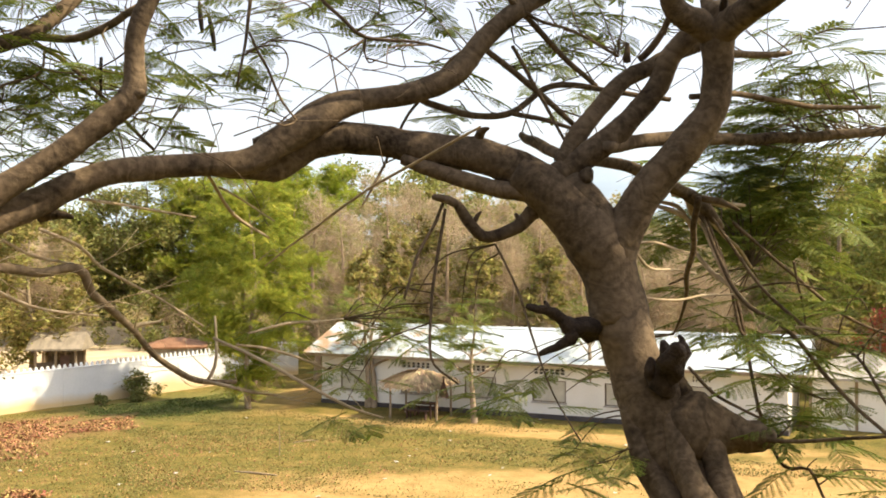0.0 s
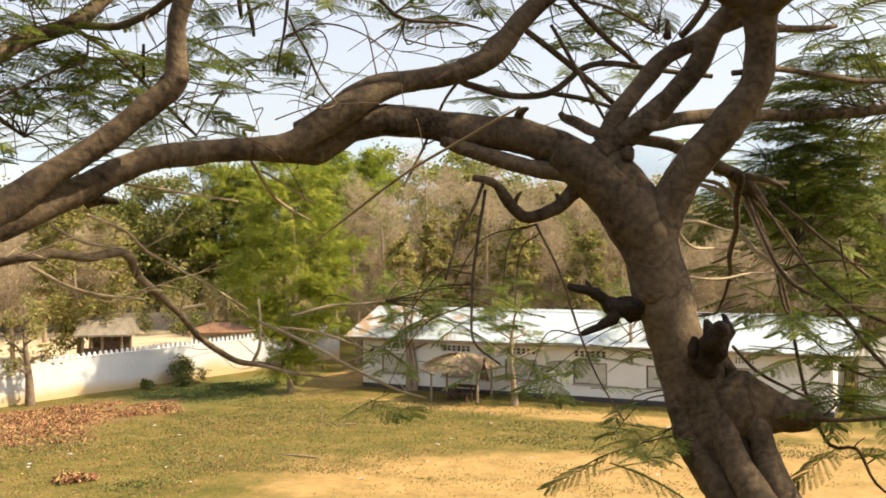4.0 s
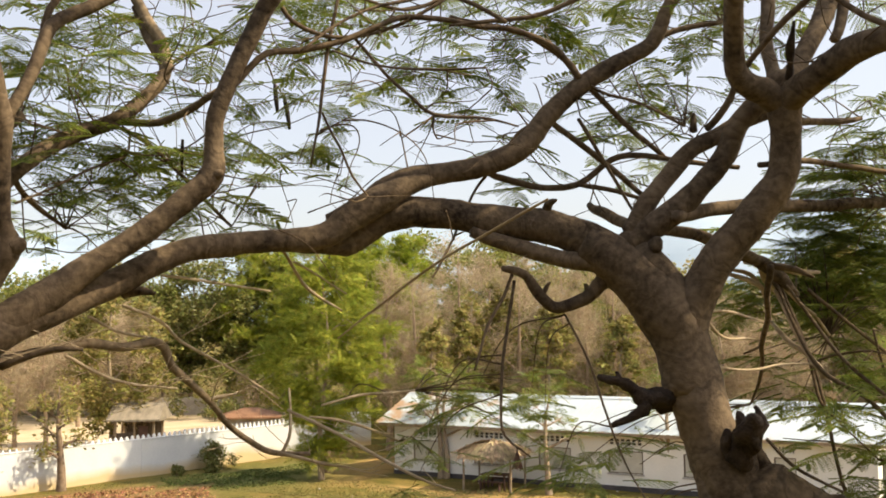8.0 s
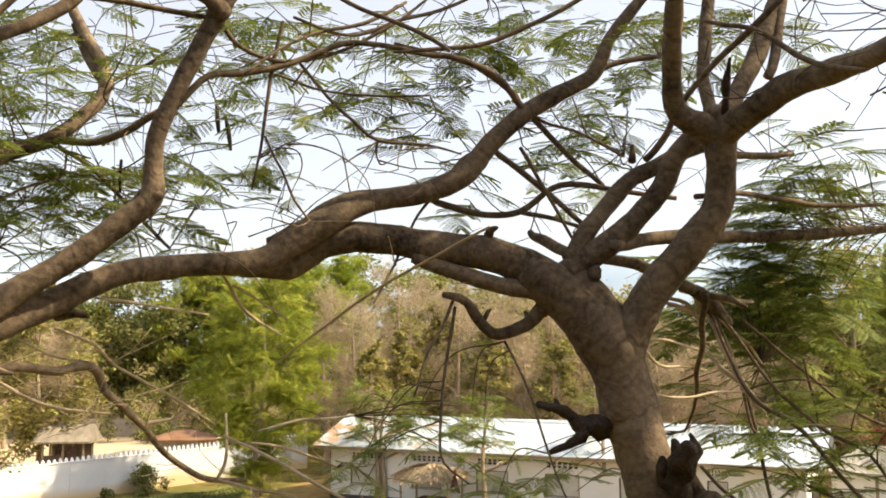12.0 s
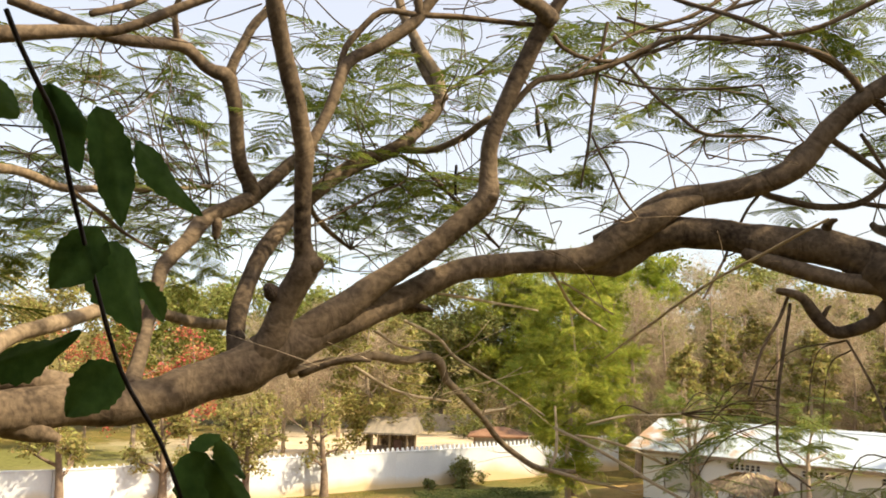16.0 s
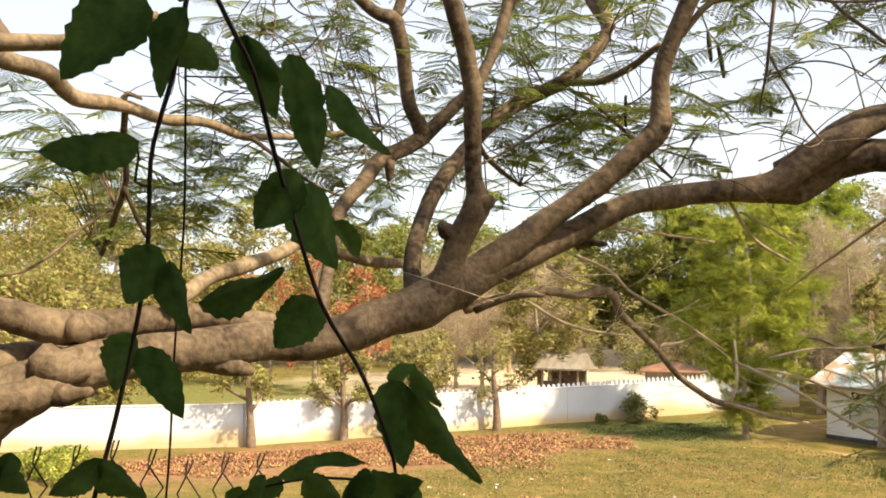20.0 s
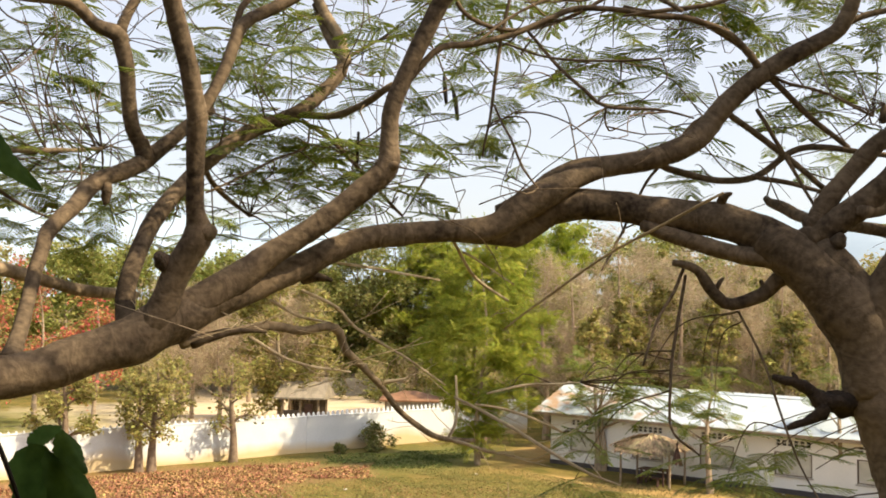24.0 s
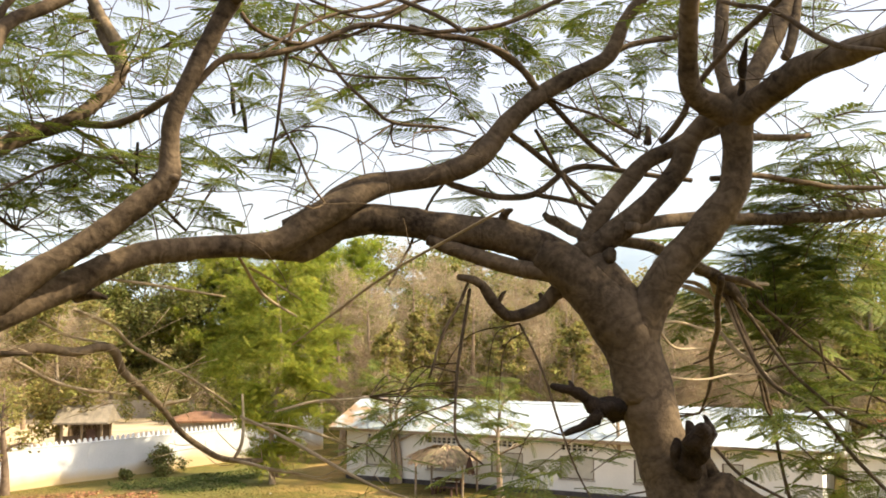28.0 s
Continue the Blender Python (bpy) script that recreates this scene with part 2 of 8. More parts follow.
def wall_material():
    """Whitewash with ochre soil splash along the foot."""
    m = shade("whitewashed_wall", (0.55, 0.57, 0.59), (0.67, 0.685, 0.695), scale=0.6, fine=10, bump=0.12, rough=0.92)
    t = m.node_tree
    n, l = t.nodes, t.links
    p = n["Principled BSDF"]
    base = p.inputs["Base Color"].links[0].from_socket
    co = n.new("ShaderNodeTexCoord")
    sx = n.new("ShaderNodeSeparateXYZ")
    l.new(co.outputs["Object"], sx.inputs[0])
    nz = n.new("ShaderNodeTexNoise")
    nz.inputs["Scale"].default_value, nz.inputs["Detail"].default_value = 0.22, 6
    l.new(co.outputs["Object"], nz.inputs["Vector"])
    k = n.new("ShaderNodeMath")
    k.operation = "MULTIPLY_ADD"
    k.inputs[1].default_value = -1.9
    l.new(nz.outputs["Fac"], k.inputs[0])
    l.new(sx.outputs[2], k.inputs[2])
    rp = n.new("ShaderNodeValToRGB")
    rp.color_ramp.elements[0].position, rp.color_ramp.elements[1].position = 0.0, 0.55
    rp.color_ramp.elements[0].color, rp.color_ramp.elements[1].color = (1, 1, 1, 1), (0, 0, 0, 1)
    mr = n.new("ShaderNodeMapRange")
    mr.inputs[1].default_value, mr.inputs[2].default_value = -0.75, 0.25
    l.new(k.outputs[0], mr.inputs[0])
    l.new(mr.outputs[0], rp.inputs[0])
    mx = n.new("ShaderNodeMix")
    mx.data_type = "RGBA"
    l.new(rp.outputs[0], mx.inputs[0])
    l.new(base, mx.inputs[6])
    mx.inputs[7].default_value = (0.55, 0.43, 0.25, 1)
    l.new(mx.outputs[2], p.inputs["Base Color"])
    return m


M["whitewash"] = wall_material()


def ground_material():
    """Thin dry grass over ochre soil: bare sandy patches, leaf-brown strip by the wall, sand beyond it."""
    m = bpy.data.materials.new("yard_ground")
    m.use_nodes = True
    t = m.node_tree
    n, l = t.nodes, t.links
    p = n["Principled BSDF"]
    p.inputs["Roughness"].default_value = 0.95
    p.inputs["Specular IOR Level"].default_value = 0.15
    co = n.new("ShaderNodeTexCoord")

    def noise_node(scale, detail=6, rough=0.6):
        k = n.new("ShaderNodeTexNoise")
        k.inputs["Scale"].default_value, k.inputs["Detail"].default_value, k.inputs["Roughness"].default_value = scale, detail, rough
        l.new(co.outputs["Object"], k.inputs["Vector"])
        return k.outputs["Fac"]

    def ramp(fac, stops):
        k = n.new("ShaderNodeValToRGB")
        e = k.color_ramp.elements
        while len(e) < len(stops):
            e.new(0.5)
        for q, (pos, c) in zip(e, stops):
            q.position, q.color = pos, (*c, 1)
        l.new(fac, k.inputs[0])
        return k.outputs[0]

    def mixc(fac, a, b):
        k = n.new("ShaderNodeMix")
        k.data_type = "RGBA"
        l.new(fac, k.inputs[0])
        l.new(a, k.inputs[6])
        l.new(b, k.inputs[7])
        return k.outputs[2]

    def blob(cx, cy, rx, ry, turn, edge=0.5, wob=0.8, scale=0.42):
        """1 inside an uneven ellipse, 0 outside."""
        mp = n.new("ShaderNodeMapping")
        mp.vector_type = "TEXTURE"
        mp.inputs["Location"].default_value = (cx, cy, 0)
        mp.inputs["Rotation"].default_value = (0, 0, radians(turn))
        mp.inputs["Scale"].default_value = (rx, ry, 1000)
        l.new(co.outputs["Object"], mp.inputs["Vector"])
        ln = n.new("ShaderNodeVectorMath")
        ln.operation = "LENGTH"
        l.new(mp.outputs[0], ln.inputs[0])
        ma = n.new("ShaderNodeMath")
        ma.operation = "MULTIPLY_ADD"
        ma.inputs[1].default_value = wob * 2
        l.new(noise_node(scale, 12, 0.72), ma.inputs[0])
        l.new(ln.outputs["Value"], ma.inputs[2])
        mr = n.new("ShaderNodeMapRange")
        mr.inputs[1].default_value, mr.inputs[2].default_value = 1 + wob - edge / 2, 1 + wob + edge / 2
        mr.inputs[3].default_value, mr.inputs[4].default_value = 1, 0
        l.new(ma.outputs[0], mr.inputs[0])
        return mr.outputs[0]

    grass = ramp(noise_node(0.55, 12, 0.78), [(0.32, (0.078, 0.080, 0.016)), (0.46, (0.138, 0.122, 0.030)), (0.56, (0.20, 0.152, 0.047)), (0.72, (0.30, 0.212, 0.078))])
    fine = ramp(noise_node(11, 6, 0.85), [(0.38, (0.42, 0.43, 0.38)), (0.58, (1.22, 1.16, 1.04))])
    mul = n.new("ShaderNodeMix")
    mul.data_type, mul.blend_type = "RGBA", "MULTIPLY"
    mul.inputs[0].default_value = 1.0
    l.new(grass, mul.inputs[6])
    l.new(fine, mul.inputs[7])
    col = mul.outputs[2]
    sand = ramp(noise_node(0.8, 12, 0.78), [(0.3, (0.20, 0.135, 0.045)), (0.47, (0.35, 0.225, 0.083)), (0.62, (0.43, 0.285, 0.112)), (0.8, (0.50, 0.35, 0.155))])
    green = ramp(noise_node(2.5, 6), [(0.35, (0.10, 0.105, 0.026)), (0.7, (0.21, 0.195, 0.06))])
    brown = ramp(noise_node(3.5, 7), [(0.3, (0.14, 0.075, 0.035)), (0.7, (0.33, 0.19, 0.09))])
    pale = ramp(noise_node(0.4, 7), [(0.3, (0.46, 0.36, 0.23)), (0.7, (0.62, 0.52, 0.37))])
    # the green patch nearest the school paints the bright tree's shadow
    for cx, cy, rx, ry, turn, c, edge in [
        (3.0, 31.0, 10.0, 4.4, -4, "sand", 0.4), (12.0, 32.0, 8.0, 5.0, 20, "sand", 0.5), (3.0, 44.0, 13.0, 1.2, -24, "sand", 0.6),
        (-8.6, 55.0, 1.9, 6.0, -15, "sand", 0.5), (-14.0, 51.5, 6.0, 4.0, 55, "green", 0.8), (-24.5, 36.8, 4.5, 13.0, -37, "brown", 0.5),
        (-34.0, 70.0, 12.0, 24.0, -34, "pale", 0.4), (-31.0, 84.0, 16.0, 14.0, 0, "pale", 0.4), (-50.0, 52.0, 9.0, 14.0, -34, "green", 0.8)]:
        col = mixc(blob(cx, cy, rx, ry, turn, edge), col, {"sand": sand, "green": green, "brown": brown, "pale": pale}[c])
    l.new(col, p.inputs["Base Color"])
    b = n.new("ShaderNodeBump")
    b.inputs["Strength"].default_value, b.inputs["Distance"].default_value = 0.5, 0.06
    l.new(noise_node(6, 6, 0.7), b.inputs["Height"])
    l.new(b.outputs[0], p.inputs["Normal"])
    return m


M["ground"] = ground_material()


# ---------------------------------------------------------------- builders
def thing(name, label, category, group="", at=(0, 0, 0), turn=0.0, kind=""):
    ob = new(name)
    ob.empty_display_size = 0.2
    ob.matrix_basis = pose(*at, 0, 0, turn)
    return tagged(ob, label, category, group, kind)


def link(name, me, mat, parent=None, label=""):
    ob = new(name, me)
    if mat is not None and not me.materials:
        me.materials.append(mat)
    if parent is not None:
        ob.parent = parent
    if label:
        ob["label"] = label
    return ob


def part(name, bm, mat, parent=None, label="", smooth=False):
    me = bpy.data.meshes.new(name)
    bm.to_mesh(me)
    bm.free()
    if smooth:
        me.shade_smooth()
    return link(name, me, mat, parent, label)


def arrays(name, verts, faces, mat, parent=None, label="", smooth=False):
    """A mesh from numpy arrays of vertices and equal-sided faces."""
    verts, faces = np.asarray(verts, np.float32), np.asarray(faces, np.int32)
    me = bpy.data.meshes.new(name)
    k = faces.shape[1]
    me.vertices.add(len(verts))
    me.vertices.foreach_set("co", verts.ravel())
    me.loops.add(faces.size)
    me.loops.foreach_set("vertex_index", faces.ravel())
    me.polygons.add(len(faces))
    me.polygons.foreach_set("loop_start", np.arange(0, faces.size, k, dtype=np.int32))
    me.update(calc_edges=True)
    if smooth:
        me.shade_smooth()
    return link(name, me, mat, parent, label)


def box(bm, lo, hi, bevel=0.0):
    made = bmesh.ops.create_cube(bm, size=1)["verts"]
    lo, hi = Vector(lo), Vector(hi)
    for v in made:
        v.co = Vector(((v.co[i] + 0.5) * (hi[i] - lo[i]) + lo[i]) for i in range(3))
    if bevel:
        edges = list({e for v in made for e in v.link_edges})
        bmesh.ops.bevel(bm, geom=edges, offset=bevel, segments=1, affect="EDGES")


def smooth_path(pts, step):
    """Catmull-Rom through (x, y, z, r) points, resampled about every step metres."""
    p = np.array(pts, float)
    p = np.vstack([2 * p[0] - p[1], p, 2 * p[-1] - p[-2]])
    p[:, 3] = np.maximum(p[:, 3], 0.0008)
    out = []
    for i in range(1, len(p) - 2):
        a, b, c, d = p[i - 1:i + 3]
        n = max(2, int(np.linalg.norm(c[:3] - b[:3]) / step + 0.5))
        for u in np.arange(n) / n:
            out.append(0.5 * (2 * b + (c - a) * u + (2 * a - 5 * b + 4 * c - d) * u * u + (3 * b - a - 3 * c + d) * u ** 3))
    out.append(p[-2])
    return np.array(out)


def tube(path, sides, lump=0.0, seed=0.0):
    """Vertices, quads and running length of a tube along (x, y, z, r), closed by small end rings."""
    c, r = path[:, :3], np.maximum(path[:, 3], 0.0008)
    tan = np.gradient(c, axis=0)
    tan /= np.linalg.norm(tan, axis=1)[:, None] + 1e-9
    ref = np.array([0.31, 0.17, 0.94]) if abs(tan[0, 2]) < 0.9 else np.array([0.95, 0.2, 0.1])
    u = np.cross(tan[0], ref)
    us = []
    for k in tan:
        u = u - k * (u @ k)
        u /= np.linalg.norm(u) + 1e-9
        us.append(u)
    us = np.array(us)
    vs = np.cross(tan, us)
    ang = np.linspace(0, 2 * math.pi, sides, endpoint=False)
    length = np.r_[0, np.cumsum(np.linalg.norm(np.diff(c, axis=0), axis=1))]
    rr = np.repeat(r[:, None], sides, 1)
    if lump:
        for i in range(len(c)):
            for j in range(sides):
                q = Vector(c[i]) + Vector(us[i] * math.cos(ang[j]) + vs[i] * math.sin(ang[j])) * r[i]
                rr[i, j] *= 1 + lump * noise.noise(q * (7 if lump < 0.3 else 14) + Vector((seed, 0, 0))) + 0.6 * lump * noise.noise(q * (21 if lump < 0.3 else 40))
    ring = c[:, None, :] + rr[:, :, None] * (us[:, None, :] * np.cos(ang)[None, :, None] + vs[:, None, :] * np.sin(ang)[None, :, None])
    ends = [ring[0].mean(0) + 0.05 * (ring[0] - ring[0].mean(0)) - tan[0] * r[0] * 0.35, ring[-1].mean(0) + 0.05 * (ring[-1] - ring[-1].mean(0)) + tan[-1] * r[-1] * 0.35]
    ring = np.concatenate([ends[0][None], ring, ends[1][None]])
    length = np.r_[length[0], length, length[-1]]
    n = len(ring)
    i, j = np.meshgrid(np.arange(n - 1), np.arange(sides), indexing="ij")
    k = (j + 1) % sides
    faces = np.stack([i * sides + j, i * sides + k, (i + 1) * sides + k, (i + 1) * sides + j], -1).reshape(-1, 4)
    return ring.reshape(-1, 3), faces, np.repeat(length, sides)


GROWN, JOINTS = {}, {}
GIRTH = {"trunk": 0.95, "limb": 0.86, "pale": 0.86, "gnarl": 0.9, "twig": 0.85}


def limb(tree, kind, pts):
    """One trunk, limb, twig, vine or pod of a tree, grown along its control points."""
    pts = [(x, y, z, r * GIRTH.get(kind, 1.0)) for x, y, z, r in pts]
    big = max(p[3] for p in pts)
    sides = 24 if big > 0.1 else 16 if kind == "dead" else 12 if big > 0.035 else 7
    path = smooth_path(pts, 0.03 if big > 0.1 else 0.035 if big > 0.035 else 0.05)
    wob = random.uniform(0, 50)
    if big < 0.05 and kind != "pod":
        for q in path[1:-1]:
            q[:3] += np.array(noise.noise_vector(Vector(q[:3]) * 5 + Vector((wob, 0, 0)))) * min(0.012, big * 0.45)
    v, f, along = tube(path, sides, 0.75 if kind == "dead" else 0.4 if kind == "gnarl" else 0.11 if big > 0.035 else 0.0, wob)
    mat = {"trunk": M["bark"], "limb": M["bark"], "gnarl": M["bark"], "pale": M["pale_bark"], "twig": M["twig"], "tan": M["tan"], "dead": M["dead"], "vine": M["vine_stem"], "pod": M["pod"]}[kind]
    ob = arrays({"vine": "creeper", "pod": "seed_pod", "dead": "dead_stub", "gnarl": "knot", "tan": "twig", "pale": "limb"}.get(kind, kind), v, f, mat, tree, smooth=True)
    a = ob.data.attributes.new("along", "FLOAT", "POINT")
    a.data.foreach_set("value", (along + wob).astype(np.float32))
    GROWN.setdefault(tree.name, []).append((kind, path))
    if big > 0.02 and kind in ("trunk", "limb", "pale", "gnarl"):
        JOINTS.setdefault(tree.name, []).append((ob, path, sides))
    return ob


def swell_joints(tree):
    """Bark swells where limbs run into each other, as grown wood does."""
    rows = JOINTS[tree.name]
    for ob, path, sides in rows:
        v = np.empty(len(ob.data.vertices) * 3, np.float32)
        ob.data.vertices.foreach_get("co", v)
        v = v.reshape(-1, 3)
        ring = np.r_[0, np.arange(len(path)), len(path) - 1]
        c, r = np.repeat(path[ring, :3], sides, 0), np.repeat(path[ring, 3], sides)
        lo, hi = v.min(0) - 0.3, v.max(0) + 0.3
        rest = np.concatenate([p for o, p, _ in rows if o is not ob])
        rest = rest[((rest[:, :3] > lo) & (rest[:, :3] < hi)).all(1)]
        if not len(rest):
            continue
        near = np.full(len(v), 9.0)
        for i in range(0, len(v), 1500):
            near[i:i + 1500] = (np.linalg.norm(v[i:i + 1500, None] - rest[None, :, :3], axis=2) - rest[None, :, 3]).min(1)
        k = np.clip(1.1 * r, 0.012, 0.10)
        h = np.clip(k - np.abs(near), 0, None) / k
        out = v - c
        out /= np.linalg.norm(out, axis=1)[:, None] + 1e-6
        v = v + out * (0.13 * k * h * h)[:, None]
        ob.data.vertices.foreach_set("co", v.astype(np.float32).ravel())
        ob.data.update()


def frames_of(pos, fwd, up, size):
    """Rotation-scale matrices (n, 3, 3) whose x is fwd and z is near up."""
    fwd = fwd / (np.linalg.norm(fwd, axis=1)[:, None] + 1e-9)
    side = np.cross(up, fwd)
    side /= np.linalg.norm(side, axis=1)[:, None] + 1e-9
    nor = np.cross(fwd, side)
    return np.stack([fwd, side, nor], -1) * np.asarray(size)[:, None, None]


def scatter(tv, tf, pos, mats):
    """Copies of a template (verts, faces) at pos, turned by mats, in one pair of arrays."""
    v = np.einsum("nij,kj->nki", mats, tv) + pos[:, None, :]
    f = tf[None] + (np.arange(len(pos)) * len(tv))[:, None, None]
    return v.reshape(-1, 3), f.reshape(-1, tf.shape[1])


# ---------------------------------------------------------------- ground, hills
def bank(x, y):
    """Height of the ground: a terrace under the viewer, a bank below it, then the flat yard."""
    s = -0.447 * x + 0.894 * y
    h = float(np.interp(s, [1.75, 2.6, 8.0, 14.5, 19.0], [6.1, 5.7, 2.55, 0.35, 0.0]))
    far = max(0.0, math.hypot(x, y) - 150)
    return h + min(far * 0.05, 14.0)


def spaced():
    near = list(np.arange(-40, 40.1, 1.0))
    far = [45, 52, 60, 70, 80, 95, 110, 130, 160, 200, 260, 340, 450, 700, 1200, 2200, 4000]
    return [-v for v in reversed(far)] + near + far


xs, ys = spaced(), [v + 30 for v in spaced()]
gv = [(x, y, bank(x, y) + (0.05 * noise.noise(Vector((x * 0.35, y * 0.35, 0))) if math.hypot(x, y) > 4 else 0)) for y in ys for x in xs]
nx = len(xs)
gf = [(j * nx + i, j * nx + i + 1, (j + 1) * nx + i + 1, (j + 1) * nx + i) for j in range(len(ys) - 1) for i in range(nx - 1)]
ground = arrays("ground", gv, gf, M["ground"], smooth=True)
tagged(ground, "dry grass yard with bare ochre sand patches", "ground", kind="structure")


def ridge(name, dist, az0, az1, height, seed, label):
    n = 90
    v, f = [], []
    for i in range(n):
        a = radians(az0 + (az1 - az0) * i / (n - 1))
        h = height * (0.72 + 0.45 * noise.noise(Vector((i * 0.055 + seed, seed, 0))) + 0.1 * noise.noise(Vector((i * 0.3, seed, 2))))
        for k, (d, z) in enumerate(((0.8, -10), (0.9, 0.55 * h), (1.0, h), (1.25, -10))):
            wob = 1 + 0.03 * noise.noise(Vector((i * 0.2, k, seed)))
            v.append((-math.sin(a) * dist * d * wob, math.cos(a) * dist * d * wob, z + (6 * noise.noise(Vector((i * 0.5, k * 3, seed))) if 0 < k < 3 else 0)))
    for i in range(n - 1):
        for k in range(3):
            a = i * 4 + k
            f.append((a, a + 4, a + 5, a + 1))
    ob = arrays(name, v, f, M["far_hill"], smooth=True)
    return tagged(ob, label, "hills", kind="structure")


# hill range whose distance haze is only its paint
ridge("backdrop", 1900, 75, -50, 300, 3.3, "forested hill range far beyond the trees, blue haze painted in")

# plain wall added unseen behind the viewer to block light
bm = bmesh.new()
box(bm, (-9.0, -2.6, 5.6), (9.0, -2.35, 9.6), 0.01)
tagged(part("wall_house", bm, M["light_block"]), "plain brown wall added unseen behind the viewer to block light", "wall", kind="structure")
# unseen slab added overhead to keep skylight off the vine
bm = bmesh.new()
box(bm, (-9.0, -2.6, 9.6), (9.0, 0.9, 9.75), 0.01)
tagged(part("ceiling", bm, M["light_block"]), "plain brown slab added unseen above the viewer to block skylight", "ceiling", kind="structure")

# ---------------------------------------------------------------- boundary wall
WALL = [(-52.0, 18.5), (-37.3, 31.1), (-31.2, 36.0), (-20.6, 51.6), (-10.2, 66.8)]
WALL_TOP = 2.0
boundary = thing("wall_boundary", "whitewashed boundary wall with pointed cement caps and ochre soil stains", "wall", kind="structure")


def wall_run(a, b):
    d = Vector((b[0] - a[0], b[1] - a[1], 0))
    n = Vector((d.y, -d.x, 0)).normalized() * 0.11
    bm = bmesh.new()
    box(bm, (0, -0.11, -0.3), (d.length, 0.11, WALL_TOP), 0.015)
    box(bm, (0, -0.14, WALL_TOP - 0.001), (d.length, 0.14, WALL_TOP + 0.07), 0.015)
    ob = part("wall_panel", bm, M["whitewash"], boundary)
    ob.matrix_basis = Matrix.Translation((a[0], a[1], 0)) @ Matrix.Rotation(math.atan2(d.y, d.x), 4, "Z")
    return d


bm = bmesh.new()
prof = [(-0.13, 0), (0.13, 0), (0.13, 0.2), (0.0, 0.36), (-0.13, 0.2)]
lo = [bm.verts.new((x, -0.05, z)) for x, z in prof]
hi = [bm.verts.new((x, 0.05, z)) for x, z in prof]
bm.faces.new(lo)
bm.faces.new(hi[::-1])
for i in range(5):
    bm.faces.new((lo[i], hi[i], hi[(i + 1) % 5], lo[(i + 1) % 5]))
bmesh.ops.recalc_face_normals(bm, faces=bm.faces)
picket_mesh = bpy.data.meshes.new("picket")
bm.to_mesh(picket_mesh)
bm.free()
for a, b in zip(WALL, WALL[1:]):
    d = wall_run(a, b)
    if b[1] < 40:
        continue
    count = int(d.length / 0.34)
    for i in range(count):
        ob = link("picket", picket_mesh, M["cap"], boundary)
        q = Vector((a[0], a[1], 0)) + d * ((i + 0.5) / count)
        ob.matrix_basis = pose(q.x, q.y, WALL_TOP + 0.068 + random.uniform(-0.02, 0.01), 0, random.uniform(-2, 2), math.degrees(math.atan2(d.y, d.x))) @ Matrix.Diagonal((0.3 if q.y < 49 else 0.6, 1, float(np.interp(q.y, [36, 44, 52, 56], [0.3, 0.4, 0.6, 0.85])), 1))


# ---------------------------------------------------------------- school building
B_AT, B_TURN, B_LEN, B_DEEP, B_WALL = (-6.72, 52.95, 0.0), -24.8, 24.4, 6.4, 3.0
school = thing("school_building", "long low white classroom block with a corrugated zinc roof", "building", at=B_AT, turn=B_TURN)
WIN_W, WIN_H, WIN_Z = 1.75, 1.08, 0.84
bays = [2.1 + 3.7 * i for i in range(6)]
DOORS = {5}


def holed_front():
    """Front wall in sections round windows, doors and vents, with real depth."""
    def section(lo, hi):
        sec = bmesh.new()
        box(sec, lo, hi)
        part("wall_section", sec, M["plaster"], school)
    t = 0.2
    x = 0.0
    for i, c in enumerate(bays):
        w = 0.95 if i in DOORS else WIN_W
        z0, z1 = (0.22, 2.0) if i in DOORS else (WIN_Z, WIN_Z + WIN_H)
        section((x, 0, 0.2), (c - w / 2, t, B_WALL))
        if z0 > 0.3:
            section((c - w / 2, 0, 0.2), (c + w / 2, t, z0))
        section((c - w / 2, 0, z1), (c + w / 2, t, 2.2))
        section((c - w / 2, 0, 2.48), (c + w / 2, t, B_WALL))
        x = c + w / 2
    section((x, 0, 0.2), (B_LEN, t, B_WALL))


holed_front()
for name, lo, hi in (("wall_end", (0, 0.2, 0.2), (0.2, B_DEEP, B_WALL)), ("wall_end", (B_LEN - 0.2, 0.2, 0.2), (B_LEN, B_DEEP, B_WALL)), ("wall_back", (0.2, B_DEEP - 0.2, 0.2), (B_LEN - 0.2, B_DEEP, B_WALL))):
    bm = bmesh.new()
    box(bm, lo, hi)
    part(name, bm, M["plaster"], school)
bm = bmesh.new()
box(bm, (-0.04, -0.04, -0.2), (B_LEN + 0.04, B_DEEP + 0.04, 0.24), 0.02)
part("plinth", bm, M["plinth"], school, "dark tarred plinth")
RISE = 1.2
for gx in (0.0, B_LEN - 0.2):
    bm = bmesh.new()
    a = [bm.verts.new(q) for q in ((gx, 0, B_WALL), (gx, B_DEEP, B_WALL), (gx, B_DEEP / 2, B_WALL + RISE))]
    b = [bm.verts.new(q) for q in ((gx + 0.2, 0, B_WALL), (gx + 0.2, B_DEEP, B_WALL), (gx + 0.2, B_DEEP / 2, B_WALL + RISE))]
    bm.faces.new(a)
    bm.faces.new(b[::-1])
    for i in range(3):
        bm.faces.new((a[i], b[i], b[(i + 1) % 3], a[(i + 1) % 3]))
    bmesh.ops.recalc_face_normals(bm, faces=bm.faces)
    part("gable", bm, M["plaster"], school)

